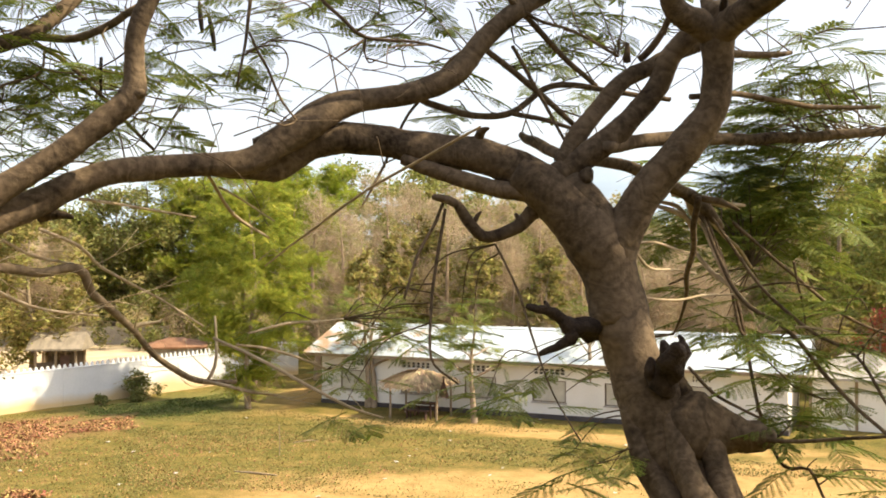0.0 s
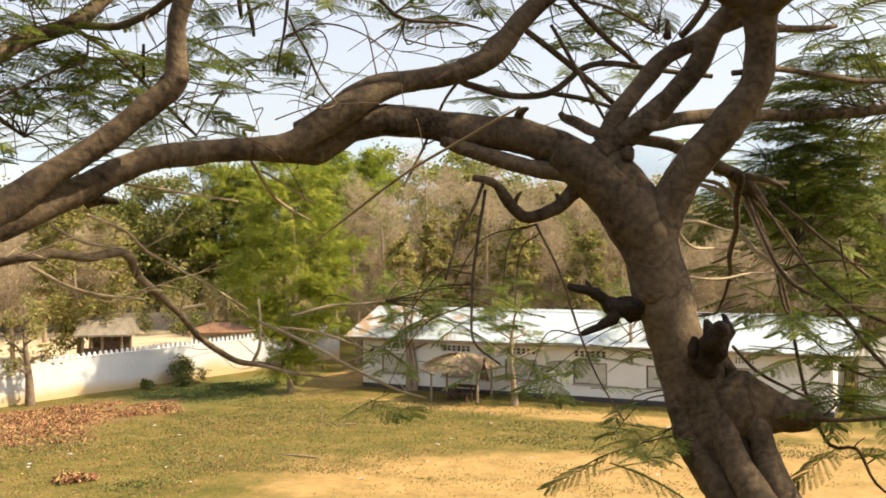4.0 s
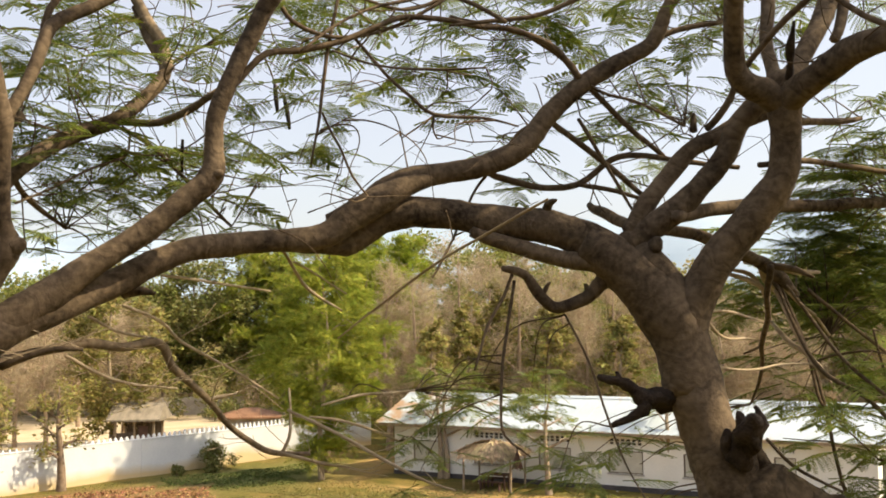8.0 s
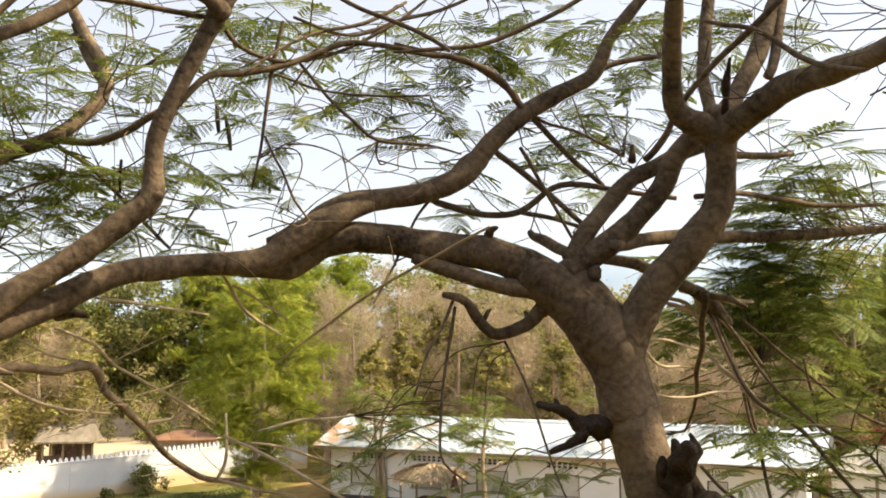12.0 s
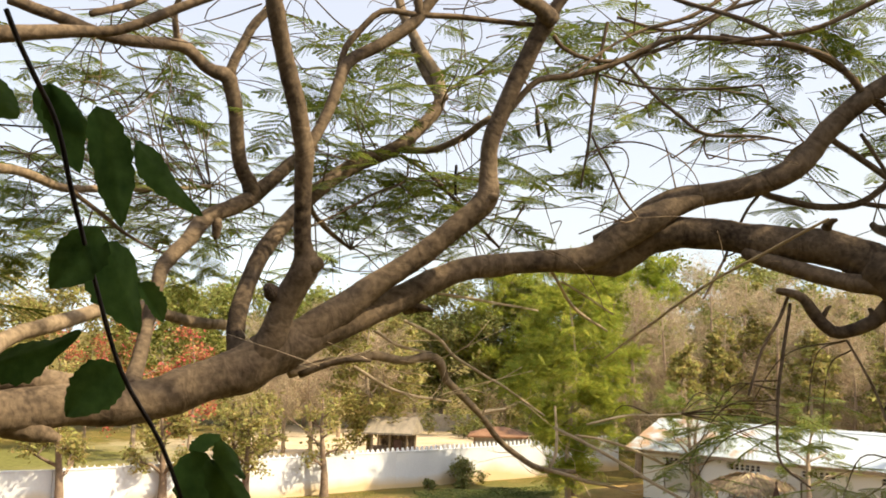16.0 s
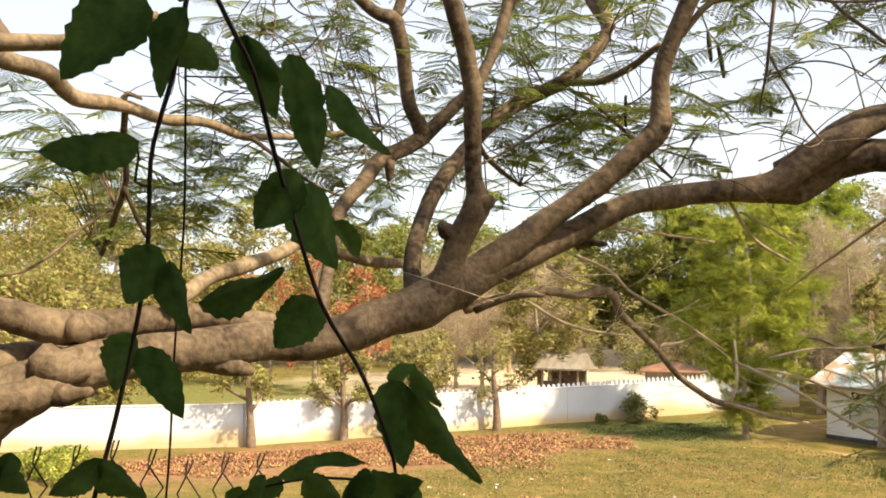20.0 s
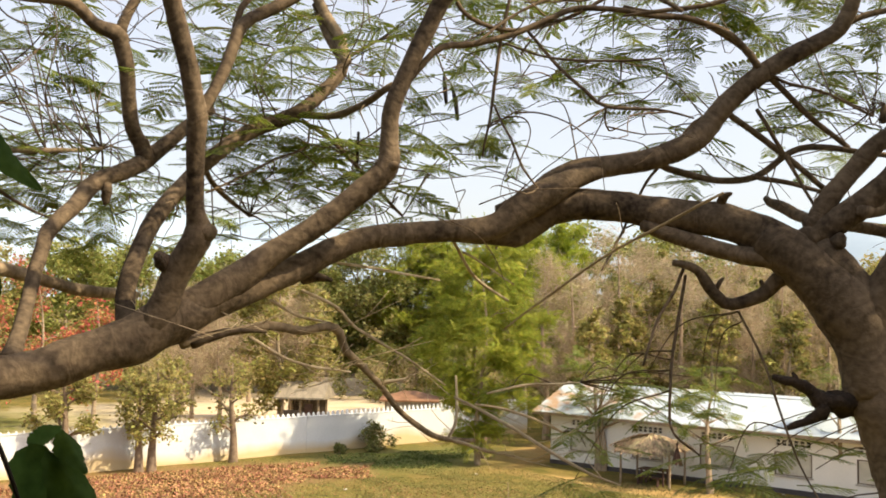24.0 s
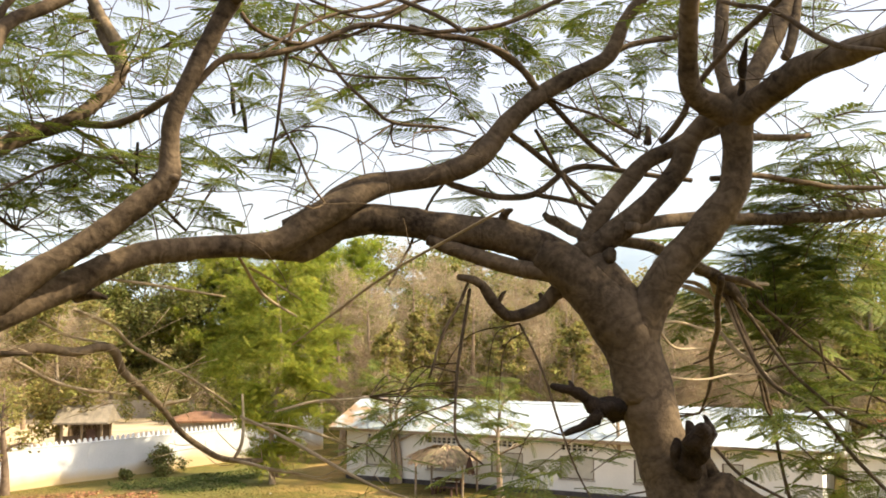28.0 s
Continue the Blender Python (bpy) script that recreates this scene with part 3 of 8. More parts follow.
for i, c in enumerate(bays):
    win = link("door" if i in DOORS else "window", None, None, school)
    win.location = (c, 0, 0)
    w = 0.95 if i in DOORS else WIN_W
    z0, z1 = (0.22, 2.0) if i in DOORS else (WIN_Z, WIN_Z + WIN_H)
    bm = bmesh.new()
    for lo, hi in (((-w / 2, 0.02, z0), (-w / 2 + 0.05, 0.16, z1)), ((w / 2 - 0.05, 0.02, z0), (w / 2, 0.16, z1)), ((-w / 2 + 0.05, 0.02, z1 - 0.05), (w / 2 - 0.05, 0.16, z1)), ((-w / 2 + 0.05, 0.02, z0), (w / 2 - 0.05, 0.16, z0 + 0.05))):
        box(bm, lo, hi)
    part("frame", bm, M["frame_wood"], win)
    leaves = 1 if i in DOORS else 2
    for k in range(leaves):
        x0 = -w / 2 + 0.065 + k * (w - 0.13) / leaves
        bm = bmesh.new()
        box(bm, (x0 + 0.005, 0.06, z0 + 0.02), (x0 + (w - 0.13) / leaves - 0.005, 0.1, z1 - 0.065), 0.006)
        for zz in (z0 + 0.15, (z0 + z1) / 2, z1 - 0.2):
            box(bm, (x0 + 0.03, 0.045, zz), (x0 + (w - 0.13) / leaves - 0.03, 0.059, zz + 0.08))
        part("shutter", bm, M["shutter"], win)
    if i not in DOORS:
        bm = bmesh.new()
        box(bm, (-w / 2 - 0.06, -0.07, z0 - 0.07), (w / 2 + 0.06, 0.05, z0 - 0.002), 0.008)
        part("sill", bm, M["concrete"], win)
    vent = link("vent", None, None, school)
    vent.location = (c, 0, 0)
    # dark sheet stands in for the shade inside the vent openings
    bm = bmesh.new()
    box(bm, (-w / 2, 0.15, 2.2), (w / 2, 0.19, 2.48))
    part("backing", bm, M["vent_dark"], vent)
    for k in range(7):
        bm = bmesh.new()
        x0 = -w / 2 + k * (w - 0.07) / 6
        box(bm, (x0, 0.01, 2.2), (x0 + 0.07, 0.14, 2.48), 0.004)
        part("vent_bar", bm, M["plaster"], vent)
    bm = bmesh.new()
    box(bm, (-w / 2 + 0.07, 0.03, 2.325), (w / 2 - 0.07, 0.12, 2.36))
    part("vent_bar", bm, M["plaster"], vent)

# corrugated sheets, front and back slopes
OH_E, OH_S = 0.85, 0.6
half = B_DEEP / 2 + OH_S
slope = math.atan2(RISE, B_DEEP / 2)
eave_z = B_WALL + 0.06 - math.tan(slope) * OH_S
sheet_w = 0.82
count = int((B_LEN + 2 * OH_E) / (sheet_w - 0.05))
for side in (0, 1):
    for row in range(2):
        n = 23
        run = half / 2 + 0.08
        v, f = [], []
        for j in range(2):
            for i in range(n):
                v.append((sheet_w * i / (n - 1), j * run / math.cos(slope), 0.014 * math.cos(math.pi * i)))
        for i in range(n - 1):
            f.append((i, i + 1, n + i + 1, n + i))
        me = None
        for s in range(count):
            y0 = -OH_S + row * (half / 2 - 0.02)
            x0 = -OH_E + s * (B_LEN + 2 * OH_E) / count
            z0 = eave_z + math.tan(slope) * (y0 + OH_S) + 0.012 * row + 0.003 * (s % 2)
            if me is None:
                ob = arrays("roof_sheet", v, f, M["zinc"], school)
                me = ob.data
            else:
                ob = link("roof_sheet", me, None, school)
            m = pose(x0, y0, z0, math.degrees(slope) + random.uniform(-0.15, 0.15), random.uniform(-0.2, 0.2), random.uniform(-0.25, 0.25))
            if side:
                m = Matrix.Translation((0, B_DEEP, 0)) @ Matrix.Diagonal((1, -1, 1, 1)) @ m
            ob.matrix_basis = m
bm = bmesh.new()
rz = eave_z + math.tan(slope) * half + 0.05
for sgn in (-1, 1):
    q = [bm.verts.new((x, B_DEEP / 2 + y * sgn, z)) for x, y, z in ((-OH_E - 0.03, 0, rz), (B_LEN + OH_E + 0.03, 0, rz), (B_LEN + OH_E + 0.03, 0.3, rz - 0.3 * math.tan(slope)), (-OH_E - 0.03, 0.3, rz - 0.3 * math.tan(slope)))]
    bm.faces.new(q)
part("ridge_cap", bm, M["zinc"], school)
for x in np.linspace(-OH_E + 0.1, B_LEN + OH_E - 0.1, 12):
    bm = bmesh.new()
    box(bm, (x - 0.04, 0, -0.13), (x + 0.04, half / math.cos(slope), -0.03))
    ob = part("rafter", bm, M["timber"], school)
    ob.matrix_basis = pose(0, -OH_S, eave_z, math.degrees(slope))
bm = bmesh.new()
box(bm, (-OH_E, -OH_S - 0.02, eave_z - 0.17), (B_LEN + OH_E, -OH_S + 0.015, eave_z - 0.03))
part("fascia", bm, M["timber"], school, "weathered fascia board")

# ---------------------------------------------------------------- big trees over the bank
flame_tree = thing("flame_tree", "leaning grey-brown flame tree with a knotted trunk and broken limb stubs", "tree", "big trees", at=(0, 0, 0))
spreading_tree = thing("spreading_tree", "old flame tree with long low spreading limbs and feathery leaves", "tree", "big trees", at=(0, 0, 0))
limb(flame_tree, "trunk", [(1.36, 4.37, 6.24, 0.242), (1.25, 4.45, 6.42, 0.171), (1.17, 4.52, 6.62, 0.168), (1.08, 4.59, 6.83, 0.168), (1.01, 4.64, 7.04, 0.162), (0.94, 4.68, 7.22, 0.145), (0.89, 4.70, 7.41, 0.137), (0.86, 4.72, 7.59, 0.122), (0.83, 4.72, 7.69, 0.111), (0.82, 4.72, 7.76, 0.088), (0.82, 4.72, 7.82, 0.048)])
limb(flame_tree, "limb", [(0.87, 4.68, 7.56, 0.080), (0.85, 4.69, 7.64, 0.103), (0.81, 4.69, 7.77, 0.120), (0.74, 4.70, 7.93, 0.114), (0.66, 4.71, 8.06, 0.094), (0.62, 4.70, 8.14, 0.057)])
limb(flame_tree, "limb", [(0.86, 4.70, 7.42, 0.143), (0.82, 4.70, 7.64, 0.152), (0.74, 4.70, 7.81, 0.169), (0.63, 4.70, 7.95, 0.143), (0.49, 4.70, 8.08, 0.123), (0.36, 4.70, 8.15, 0.091)])
limb(flame_tree, "limb", [(0.85, 4.69, 7.60, 0.071), (0.85, 4.68, 7.68, 0.088), (0.86, 4.67, 7.78, 0.102), (0.91, 4.65, 7.90, 0.105), (0.98, 4.62, 8.04, 0.102), (1.15, 4.54, 8.25, 0.101), (1.26, 4.47, 8.42, 0.087), (1.28, 4.44, 8.55, 0.081), (1.27, 4.39, 8.71, 0.081), (1.26, 4.37, 8.81, 0.087), (1.23, 4.35, 8.89, 0.061)])
limb(flame_tree, "limb", [(1.27, 4.39, 8.75, 0.077), (1.17, 4.34, 8.80, 0.072), (1.09, 4.31, 8.83, 0.066), (1.03, 4.27, 8.88, 0.060), (1.00, 4.18, 8.98, 0.051), (0.98, 4.08, 9.08, 0.050), (0.96, 3.94, 9.20, 0.049), (0.93, 3.76, 9.35, 0.043), (0.87, 3.57, 9.50, 0.034)])
limb(flame_tree, "limb", [(1.26, 4.39, 8.75, 0.077), (1.30, 4.30, 8.79, 0.077), (1.35, 4.22, 8.82, 0.076), (1.45, 4.02, 8.89, 0.073), (1.56, 3.83, 8.90, 0.064), (1.67, 3.61, 8.91, 0.055), (1.76, 3.36, 8.95, 0.043)])
limb(flame_tree, "dead", [(1.29, 4.37, 8.77, 0.022), (1.26, 4.24, 8.91, 0.018), (1.24, 4.16, 8.99, 0.016), (1.24, 4.09, 9.05, 0.007)])
limb(flame_tree, "limb", [(1.22, 4.38, 8.78, 0.039), (1.23, 4.42, 8.88, 0.038), (1.22, 4.48, 9.09, 0.038), (1.25, 4.52, 9.27, 0.040), (1.27, 4.54, 9.42, 0.039), (1.30, 4.58, 9.75, 0.034)])
limb(flame_tree, "limb", [(1.27, 4.36, 8.83, 0.042), (1.35, 4.44, 8.96, 0.049), (1.49, 4.56, 9.17, 0.054), (1.64, 4.70, 9.46, 0.057), (1.75, 4.79, 9.71, 0.052)])
limb(flame_tree, "limb", [(1.56, 4.55, 9.10, 0.030), (1.63, 4.61, 9.26, 0.032), (1.67, 4.67, 9.45, 0.031), (1.73, 4.73, 9.68, 0.026)])
limb(flame_tree, "limb", [(1.29, 4.40, 8.67, 0.028), (1.40, 4.45, 8.68, 0.021), (1.56, 4.53, 8.70, 0.020), (1.68, 4.58, 8.72, 0.012)])
limb(flame_tree, "twig", [(1.09, 4.38, 8.92, 0.017), (1.21, 4.22, 9.07, 0.018), (1.30, 4.12, 9.15, 0.018), (1.37, 4.03, 9.21, 0.019), (1.44, 3.93, 9.28, 0.016)])
limb(flame_tree, "twig", [(1.11, 4.02, 9.20, 0.012), (1.19, 3.97, 9.16, 0.012), (1.28, 3.90, 9.12, 0.013), (1.36, 3.85, 9.05, 0.014), (1.43, 3.80, 8.97, 0.015), (1.52, 3.72, 8.90, 0.015), (1.63, 3.62, 8.85, 0.012)])
limb(flame_tree, "limb", [(0.56, 4.71, 8.13, 0.071), (0.65, 4.71, 8.20, 0.071), (0.75, 4.70, 8.26, 0.072), (0.91, 4.67, 8.40, 0.066), (1.05, 4.64, 8.57, 0.065), (1.10, 4.61, 8.70, 0.064), (1.19, 4.58, 8.80, 0.061), (1.26, 4.56, 8.85, 0.052)])
limb(flame_tree, "limb", [(0.58, 4.70, 8.20, 0.048), (0.65, 4.72, 8.31, 0.052), (0.77, 4.75, 8.47, 0.054), (0.85, 4.75, 8.56, 0.052), (0.93, 4.76, 8.63, 0.050), (1.06, 4.76, 8.70, 0.048), (1.20, 4.77, 8.77, 0.047), (1.31, 4.77, 8.82, 0.045)])
limb(flame_tree, "limb", [(0.92, 4.75, 8.71, 0.024), (0.92, 4.74, 8.77, 0.018), (0.92, 4.73, 8.80, 0.009)])
limb(flame_tree, "twig", [(0.99, 4.78, 8.73, 0.022), (1.03, 4.74, 8.77, 0.022), (1.09, 4.68, 8.85, 0.021), (1.11, 4.63, 8.92, 0.018), (1.14, 4.58, 8.98, 0.016)])
limb(flame_tree, "limb", [(0.79, 4.63, 8.26, 0.037), (0.86, 4.69, 8.29, 0.040), (1.17, 4.89, 8.35, 0.042), (1.49, 5.08, 8.37, 0.040), (1.80, 5.22, 8.39, 0.038), (2.11, 5.35, 8.42, 0.036), (2.50, 5.47, 8.46, 0.029), (2.93, 5.57, 8.51, 0.017)])
limb(flame_tree, "twig", [(1.17, 4.49, 8.49, 0.017), (1.40, 4.64, 8.53, 0.018), (1.63, 4.78, 8.53, 0.017), (1.97, 4.97, 8.52, 0.016), (2.36, 5.13, 8.55, 0.012)])
limb(flame_tree, "limb", [(0.69, 4.69, 8.21, 0.028), (0.84, 4.82, 8.22, 0.035), (1.04, 4.99, 8.18, 0.038), (1.30, 5.19, 8.10, 0.035), (1.45, 5.31, 8.02, 0.039), (1.59, 5.44, 7.91, 0.024)])
limb(flame_tree, "limb", [(1.21, 5.21, 8.12, 0.026), (1.36, 5.22, 8.07, 0.042), (1.46, 5.24, 7.99, 0.042), (1.51, 5.25, 7.93, 0.026)])
limb(flame_tree, "twig", [(1.36, 5.17, 8.07, 0.022), (1.46, 5.04, 8.03, 0.022), (1.53, 4.92, 7.98, 0.009)])
limb(flame_tree, "limb", [(0.63, 4.70, 8.23, 0.029), (0.55, 4.92, 8.29, 0.036), (0.48, 5.10, 8.36, 0.034), (0.43, 5.21, 8.41, 0.022)])
limb(flame_tree, "twig", [(1.41, 5.28, 7.99, 0.012), (1.48, 5.23, 7.86, 0.012), (1.57, 5.10, 7.51, 0.011), (1.60, 4.96, 7.15, 0.011), (1.62, 4.85, 6.91, 0.011), (1.68, 4.72, 6.70, 0.011), (1.78, 4.64, 6.70, 0.010), (1.83, 4.54, 6.56, 0.008), (1.94, 4.41, 6.47, 0.006)])
limb(flame_tree, "twig", [(1.42, 5.28, 8.01, 0.010), (1.53, 4.97, 7.55, 0.014), (1.71, 4.72, 7.37, 0.013), (1.81, 4.50, 7.17, 0.012), (1.88, 4.32, 7.04, 0.010), (1.95, 4.15, 6.94, 0.010), (2.03, 3.88, 6.79, 0.006)])
limb(flame_tree, "twig", [(1.45, 5.27, 8.02, 0.010), (1.65, 4.96, 7.59, 0.011), (1.82, 4.72, 7.37, 0.011), (1.96, 4.52, 7.26, 0.009), (2.02, 4.30, 7.03, 0.008), (2.06, 4.11, 6.85, 0.004)])
limb(flame_tree, "twig", [(1.44, 5.27, 8.02, 0.010), (1.54, 5.12, 7.59, 0.010), (1.57, 5.03, 7.35, 0.010), (1.64, 4.95, 7.24, 0.006), (1.77, 4.82, 7.08, 0.004)])
limb(flame_tree, "twig", [(1.60, 5.25, 7.93, 0.012), (1.96, 5.37, 7.65, 0.011), (2.32, 5.45, 7.39, 0.011), (2.65, 5.47, 7.26, 0.007)])
limb(flame_tree, "twig", [(1.24, 4.62, 8.02, 0.021), (1.27, 4.81, 7.88, 0.019), (1.30, 4.94, 7.77, 0.018), (1.30, 5.09, 7.63, 0.016), (1.32, 5.17, 7.55, 0.013), (1.33, 5.30, 7.42, 0.010), (1.31, 5.43, 7.30, 0.007)])
limb(flame_tree, "twig", [(1.30, 5.09, 7.63, 0.009), (1.26, 5.10, 7.61, 0.008), (1.21, 5.11, 7.59, 0.005)])
limb(flame_tree, "tan", [(1.18, 5.25, 8.02, 0.011), (1.28, 5.27, 7.99, 0.015), (1.35, 5.29, 7.96, 0.015), (1.41, 5.31, 7.91, 0.011)])
limb(flame_tree, "tan", [(1.26, 5.23, 8.09, 0.016), (1.35, 5.28, 8.07, 0.021), (1.39, 5.34, 7.99, 0.020), (1.46, 5.40, 7.93, 0.012)])
limb(flame_tree, "tan", [(1.36, 5.25, 8.08, 0.016), (1.49, 5.30, 8.05, 0.020), (1.60, 5.33, 8.03, 0.017), (1.70, 5.36, 8.03, 0.008)])
limb(flame_tree, "tan", [(1.18, 5.25, 8.05, 0.010), (1.31, 5.31, 8.02, 0.013), (1.40, 5.40, 7.92, 0.010), (1.46, 5.50, 7.77, 0.007)])
limb(flame_tree, "tan", [(1.42, 5.27, 8.02, 0.013), (1.63, 5.45, 7.84, 0.012), (1.70, 5.49, 7.80, 0.010), (1.81, 5.59, 7.68, 0.007)])
limb(flame_tree, "tan", [(1.41, 5.31, 7.76, 0.011), (1.47, 5.22, 7.66, 0.014), (1.54, 5.13, 7.59, 0.013), (1.60, 5.03, 7.49, 0.009), (1.64, 4.92, 7.36, 0.006)])
limb(flame_tree, "tan", [(1.43, 5.28, 7.93, 0.010), (1.54, 5.03, 7.54, 0.011), (1.63, 4.92, 7.45, 0.011), (1.66, 4.85, 7.36, 0.008), (1.78, 4.73, 7.39, 0.006), (1.90, 4.58, 7.37, 0.004)])
limb(flame_tree, "tan", [(0.94, 4.70, 7.80, 0.006), (1.09, 4.88, 7.81, 0.007), (1.27, 5.09, 7.77, 0.006), (1.39, 5.21, 7.75, 0.005)])
limb(flame_tree, "tan", [(0.93, 4.70, 7.79, 0.007), (1.06, 4.88, 7.68, 0.007), (1.21, 5.00, 7.67, 0.006), (1.36, 5.12, 7.65, 0.005)])
limb(flame_tree, "tan", [(0.97, 4.70, 7.54, 0.007), (1.10, 4.78, 7.52, 0.007), (1.23, 4.86, 7.52, 0.007), (1.37, 4.95, 7.54, 0.006), (1.58, 5.05, 7.54, 0.005)])
limb(flame_tree, "twig", [(1.62, 5.25, 7.54, 0.008), (1.70, 5.16, 7.58, 0.008), (1.84, 5.02, 7.60, 0.006), (1.94, 4.90, 7.57, 0.005), (2.03, 4.78, 7.58, 0.003)])
limb(flame_tree, "twig", [(1.90, 5.16, 7.71, 0.008), (1.94, 5.21, 7.59, 0.008), (1.99, 5.26, 7.46, 0.007), (2.02, 5.31, 7.33, 0.003)])
limb(flame_tree, "twig", [(1.19, 4.62, 7.20, 0.010), (1.26, 4.46, 7.10, 0.010), (1.34, 4.33, 7.05, 0.008), (1.40, 4.22, 7.02, 0.007)])
limb(flame_tree, "twig", [(1.40, 4.51, 6.87, 0.013), (1.60, 4.26, 6.91, 0.011), (1.74, 4.06, 6.96, 0.009), (1.83, 3.90, 7.00, 0.008), (1.96, 3.66, 7.08, 0.005)])
limb(flame_tree, "limb", [(0.82, 4.69, 7.84, 0.071), (0.75, 4.70, 7.93, 0.108), (0.64, 4.72, 8.01, 0.123), (0.48, 4.73, 8.09, 0.114), (0.34, 4.74, 8.19, 0.100), (0.15, 4.75, 8.25, 0.094), (-0.06, 4.75, 8.28, 0.089), (-0.21, 4.75, 8.30, 0.089), (-0.38, 4.74, 8.32, 0.092), (-0.51, 4.73, 8.33, 0.092), (-0.64, 4.72, 8.30, 0.086), (-0.70, 4.72, 8.26, 0.080), (-0.81, 4.71, 8.18, 0.078), (-0.87, 4.67, 8.17, 0.075), (-0.95, 4.61, 8.17, 0.071), (-1.04, 4.54, 8.17, 0.066), (-1.15, 4.46, 8.165, 0.055), (-1.26, 4.39, 8.15, 0.03)])
limb(flame_tree, "limb", [(0.51, 4.68, 8.02, 0.056), (0.40, 4.69, 8.05, 0.051), (0.27, 4.70, 8.07, 0.051), (0.16, 4.70, 8.10, 0.048), (0.02, 4.71, 8.15, 0.048), (-0.12, 4.70, 8.19, 0.042), (-0.20, 4.70, 8.22, 0.034)])
limb(flame_tree, "limb", [(0.51, 4.74, 8.01, 0.049), (0.43, 4.73, 7.94, 0.046), (0.37, 4.73, 7.88, 0.041), (0.23, 4.72, 7.84, 0.035), (0.17, 4.71, 7.86, 0.034), (0.12, 4.70, 7.91, 0.034), (0.07, 4.68, 7.99, 0.028), (0.00, 4.67, 8.02, 0.024), (-0.05, 4.66, 8.03, 0.018)])
limb(flame_tree, "limb", [(0.38, 4.73, 7.88, 0.023), (0.37, 4.73, 7.93, 0.018), (0.36, 4.73, 7.95, 0.010)])
limb(flame_tree, "limb", [(0.15, 4.70, 7.90, 0.017), (0.17, 4.70, 7.94, 0.013), (0.19, 4.69, 7.96, 0.006)])
limb(flame_tree, "gnarl", [(0.18, 4.74, 8.30, 0.029), (0.19, 4.68, 8.35, 0.021), (0.22, 4.63, 8.36, 0.010)])
limb(flame_tree, "dead", [(0.83, 4.71, 7.37, 0.068), (0.76, 4.69, 7.37, 0.062), (0.69, 4.67, 7.39, 0.056), (0.63, 4.66, 7.39, 0.048), (0.59, 4.64, 7.43, 0.033), (0.54, 4.62, 7.46, 0.025), (0.49, 4.60, 7.48, 0.022), (0.43, 4.58, 7.49, 0.018), (0.40, 4.57, 7.50, 0.011)])
limb(flame_tree, "dead", [(0.64, 4.65, 7.39, 0.036), (0.61, 4.64, 7.33, 0.031), (0.57, 4.63, 7.30, 0.024), (0.52, 4.62, 7.28, 0.018), (0.46, 4.61, 7.26, 0.010)])
limb(flame_tree, "dead", [(0.51, 4.60, 7.47, 0.012), (0.50, 4.60, 7.50, 0.011), (0.49, 4.61, 7.52, 0.006)])
limb(flame_tree, "dead", [(1.04, 4.63, 7.04, 0.043), (1.05, 4.54, 7.12, 0.060), (1.06, 4.46, 7.20, 0.060), (1.07, 4.40, 7.27, 0.050), (1.07, 4.36, 7.31, 0.040), (1.07, 4.34, 7.335, 0.022)])
limb(flame_tree, "dead", [(1.01, 4.49, 7.12, 0.019), (0.99, 4.49, 7.18, 0.027), (0.99, 4.49, 7.24, 0.022), (0.98, 4.49, 7.26, 0.011)])
limb(flame_tree, "dead", [(1.08, 4.40, 7.21, 0.030), (1.11, 4.40, 7.29, 0.027), (1.10, 4.41, 7.34, 0.019), (1.09, 4.41, 7.37, 0.009)])
limb(flame_tree, "dead", [(1.04, 4.47, 7.17, 0.022), (1.05, 4.47, 7.24, 0.030), (1.04, 4.48, 7.31, 0.022), (1.03, 4.48, 7.34, 0.010)])
limb(flame_tree, "limb", [(1.06, 4.62, 6.96, 0.12), (1.15, 4.57, 6.93, 0.19), (1.22, 4.55, 6.915, 0.20), (1.29, 4.53, 6.91, 0.155), (1.37, 4.50, 6.90, 0.10), (1.46, 4.47, 6.89, 0.06)])
limb(flame_tree, "gnarl", [(1.36, 4.50, 6.90, 0.085), (1.43, 4.48, 6.90, 0.078), (1.50, 4.45, 6.89, 0.068), (1.535, 4.43, 6.88, 0.04)])
limb(flame_tree, "limb", [(1.03, 4.60, 7.16, 0.034), (1.04, 4.55, 7.05, 0.050), (1.08, 4.48, 6.93, 0.064), (1.11, 4.38, 6.76, 0.071), (1.17, 4.27, 6.61, 0.078), (1.26, 4.12, 6.44, 0.093)])
limb(flame_tree, "limb", [(1.13, 4.60, 7.16, 0.034), (1.17, 4.54, 7.04, 0.051), (1.23, 4.47, 6.91, 0.064), (1.27, 4.38, 6.74, 0.069), (1.31, 4.28, 6.58, 0.077), (1.39, 4.16, 6.43, 0.095)])
limb(flame_tree, "limb", [(0.91, 4.66, 7.15, 0.034), (0.90, 4.62, 7.03, 0.051), (0.92, 4.55, 6.89, 0.059), (0.96, 4.48, 6.74, 0.069), (1.05, 4.37, 6.58, 0.077), (1.14, 4.24, 6.40, 0.095)])
limb(flame_tree, "vine", [(-0.89, 4.76, 7.69, 0.004), (-0.71, 4.71, 7.82, 0.006), (-0.51, 4.63, 7.96, 0.007), (-0.34, 4.56, 8.07, 0.007), (-0.12, 4.46, 8.18, 0.007), (0.04, 4.37, 8.26, 0.007), (0.17, 4.30, 8.32, 0.006)])
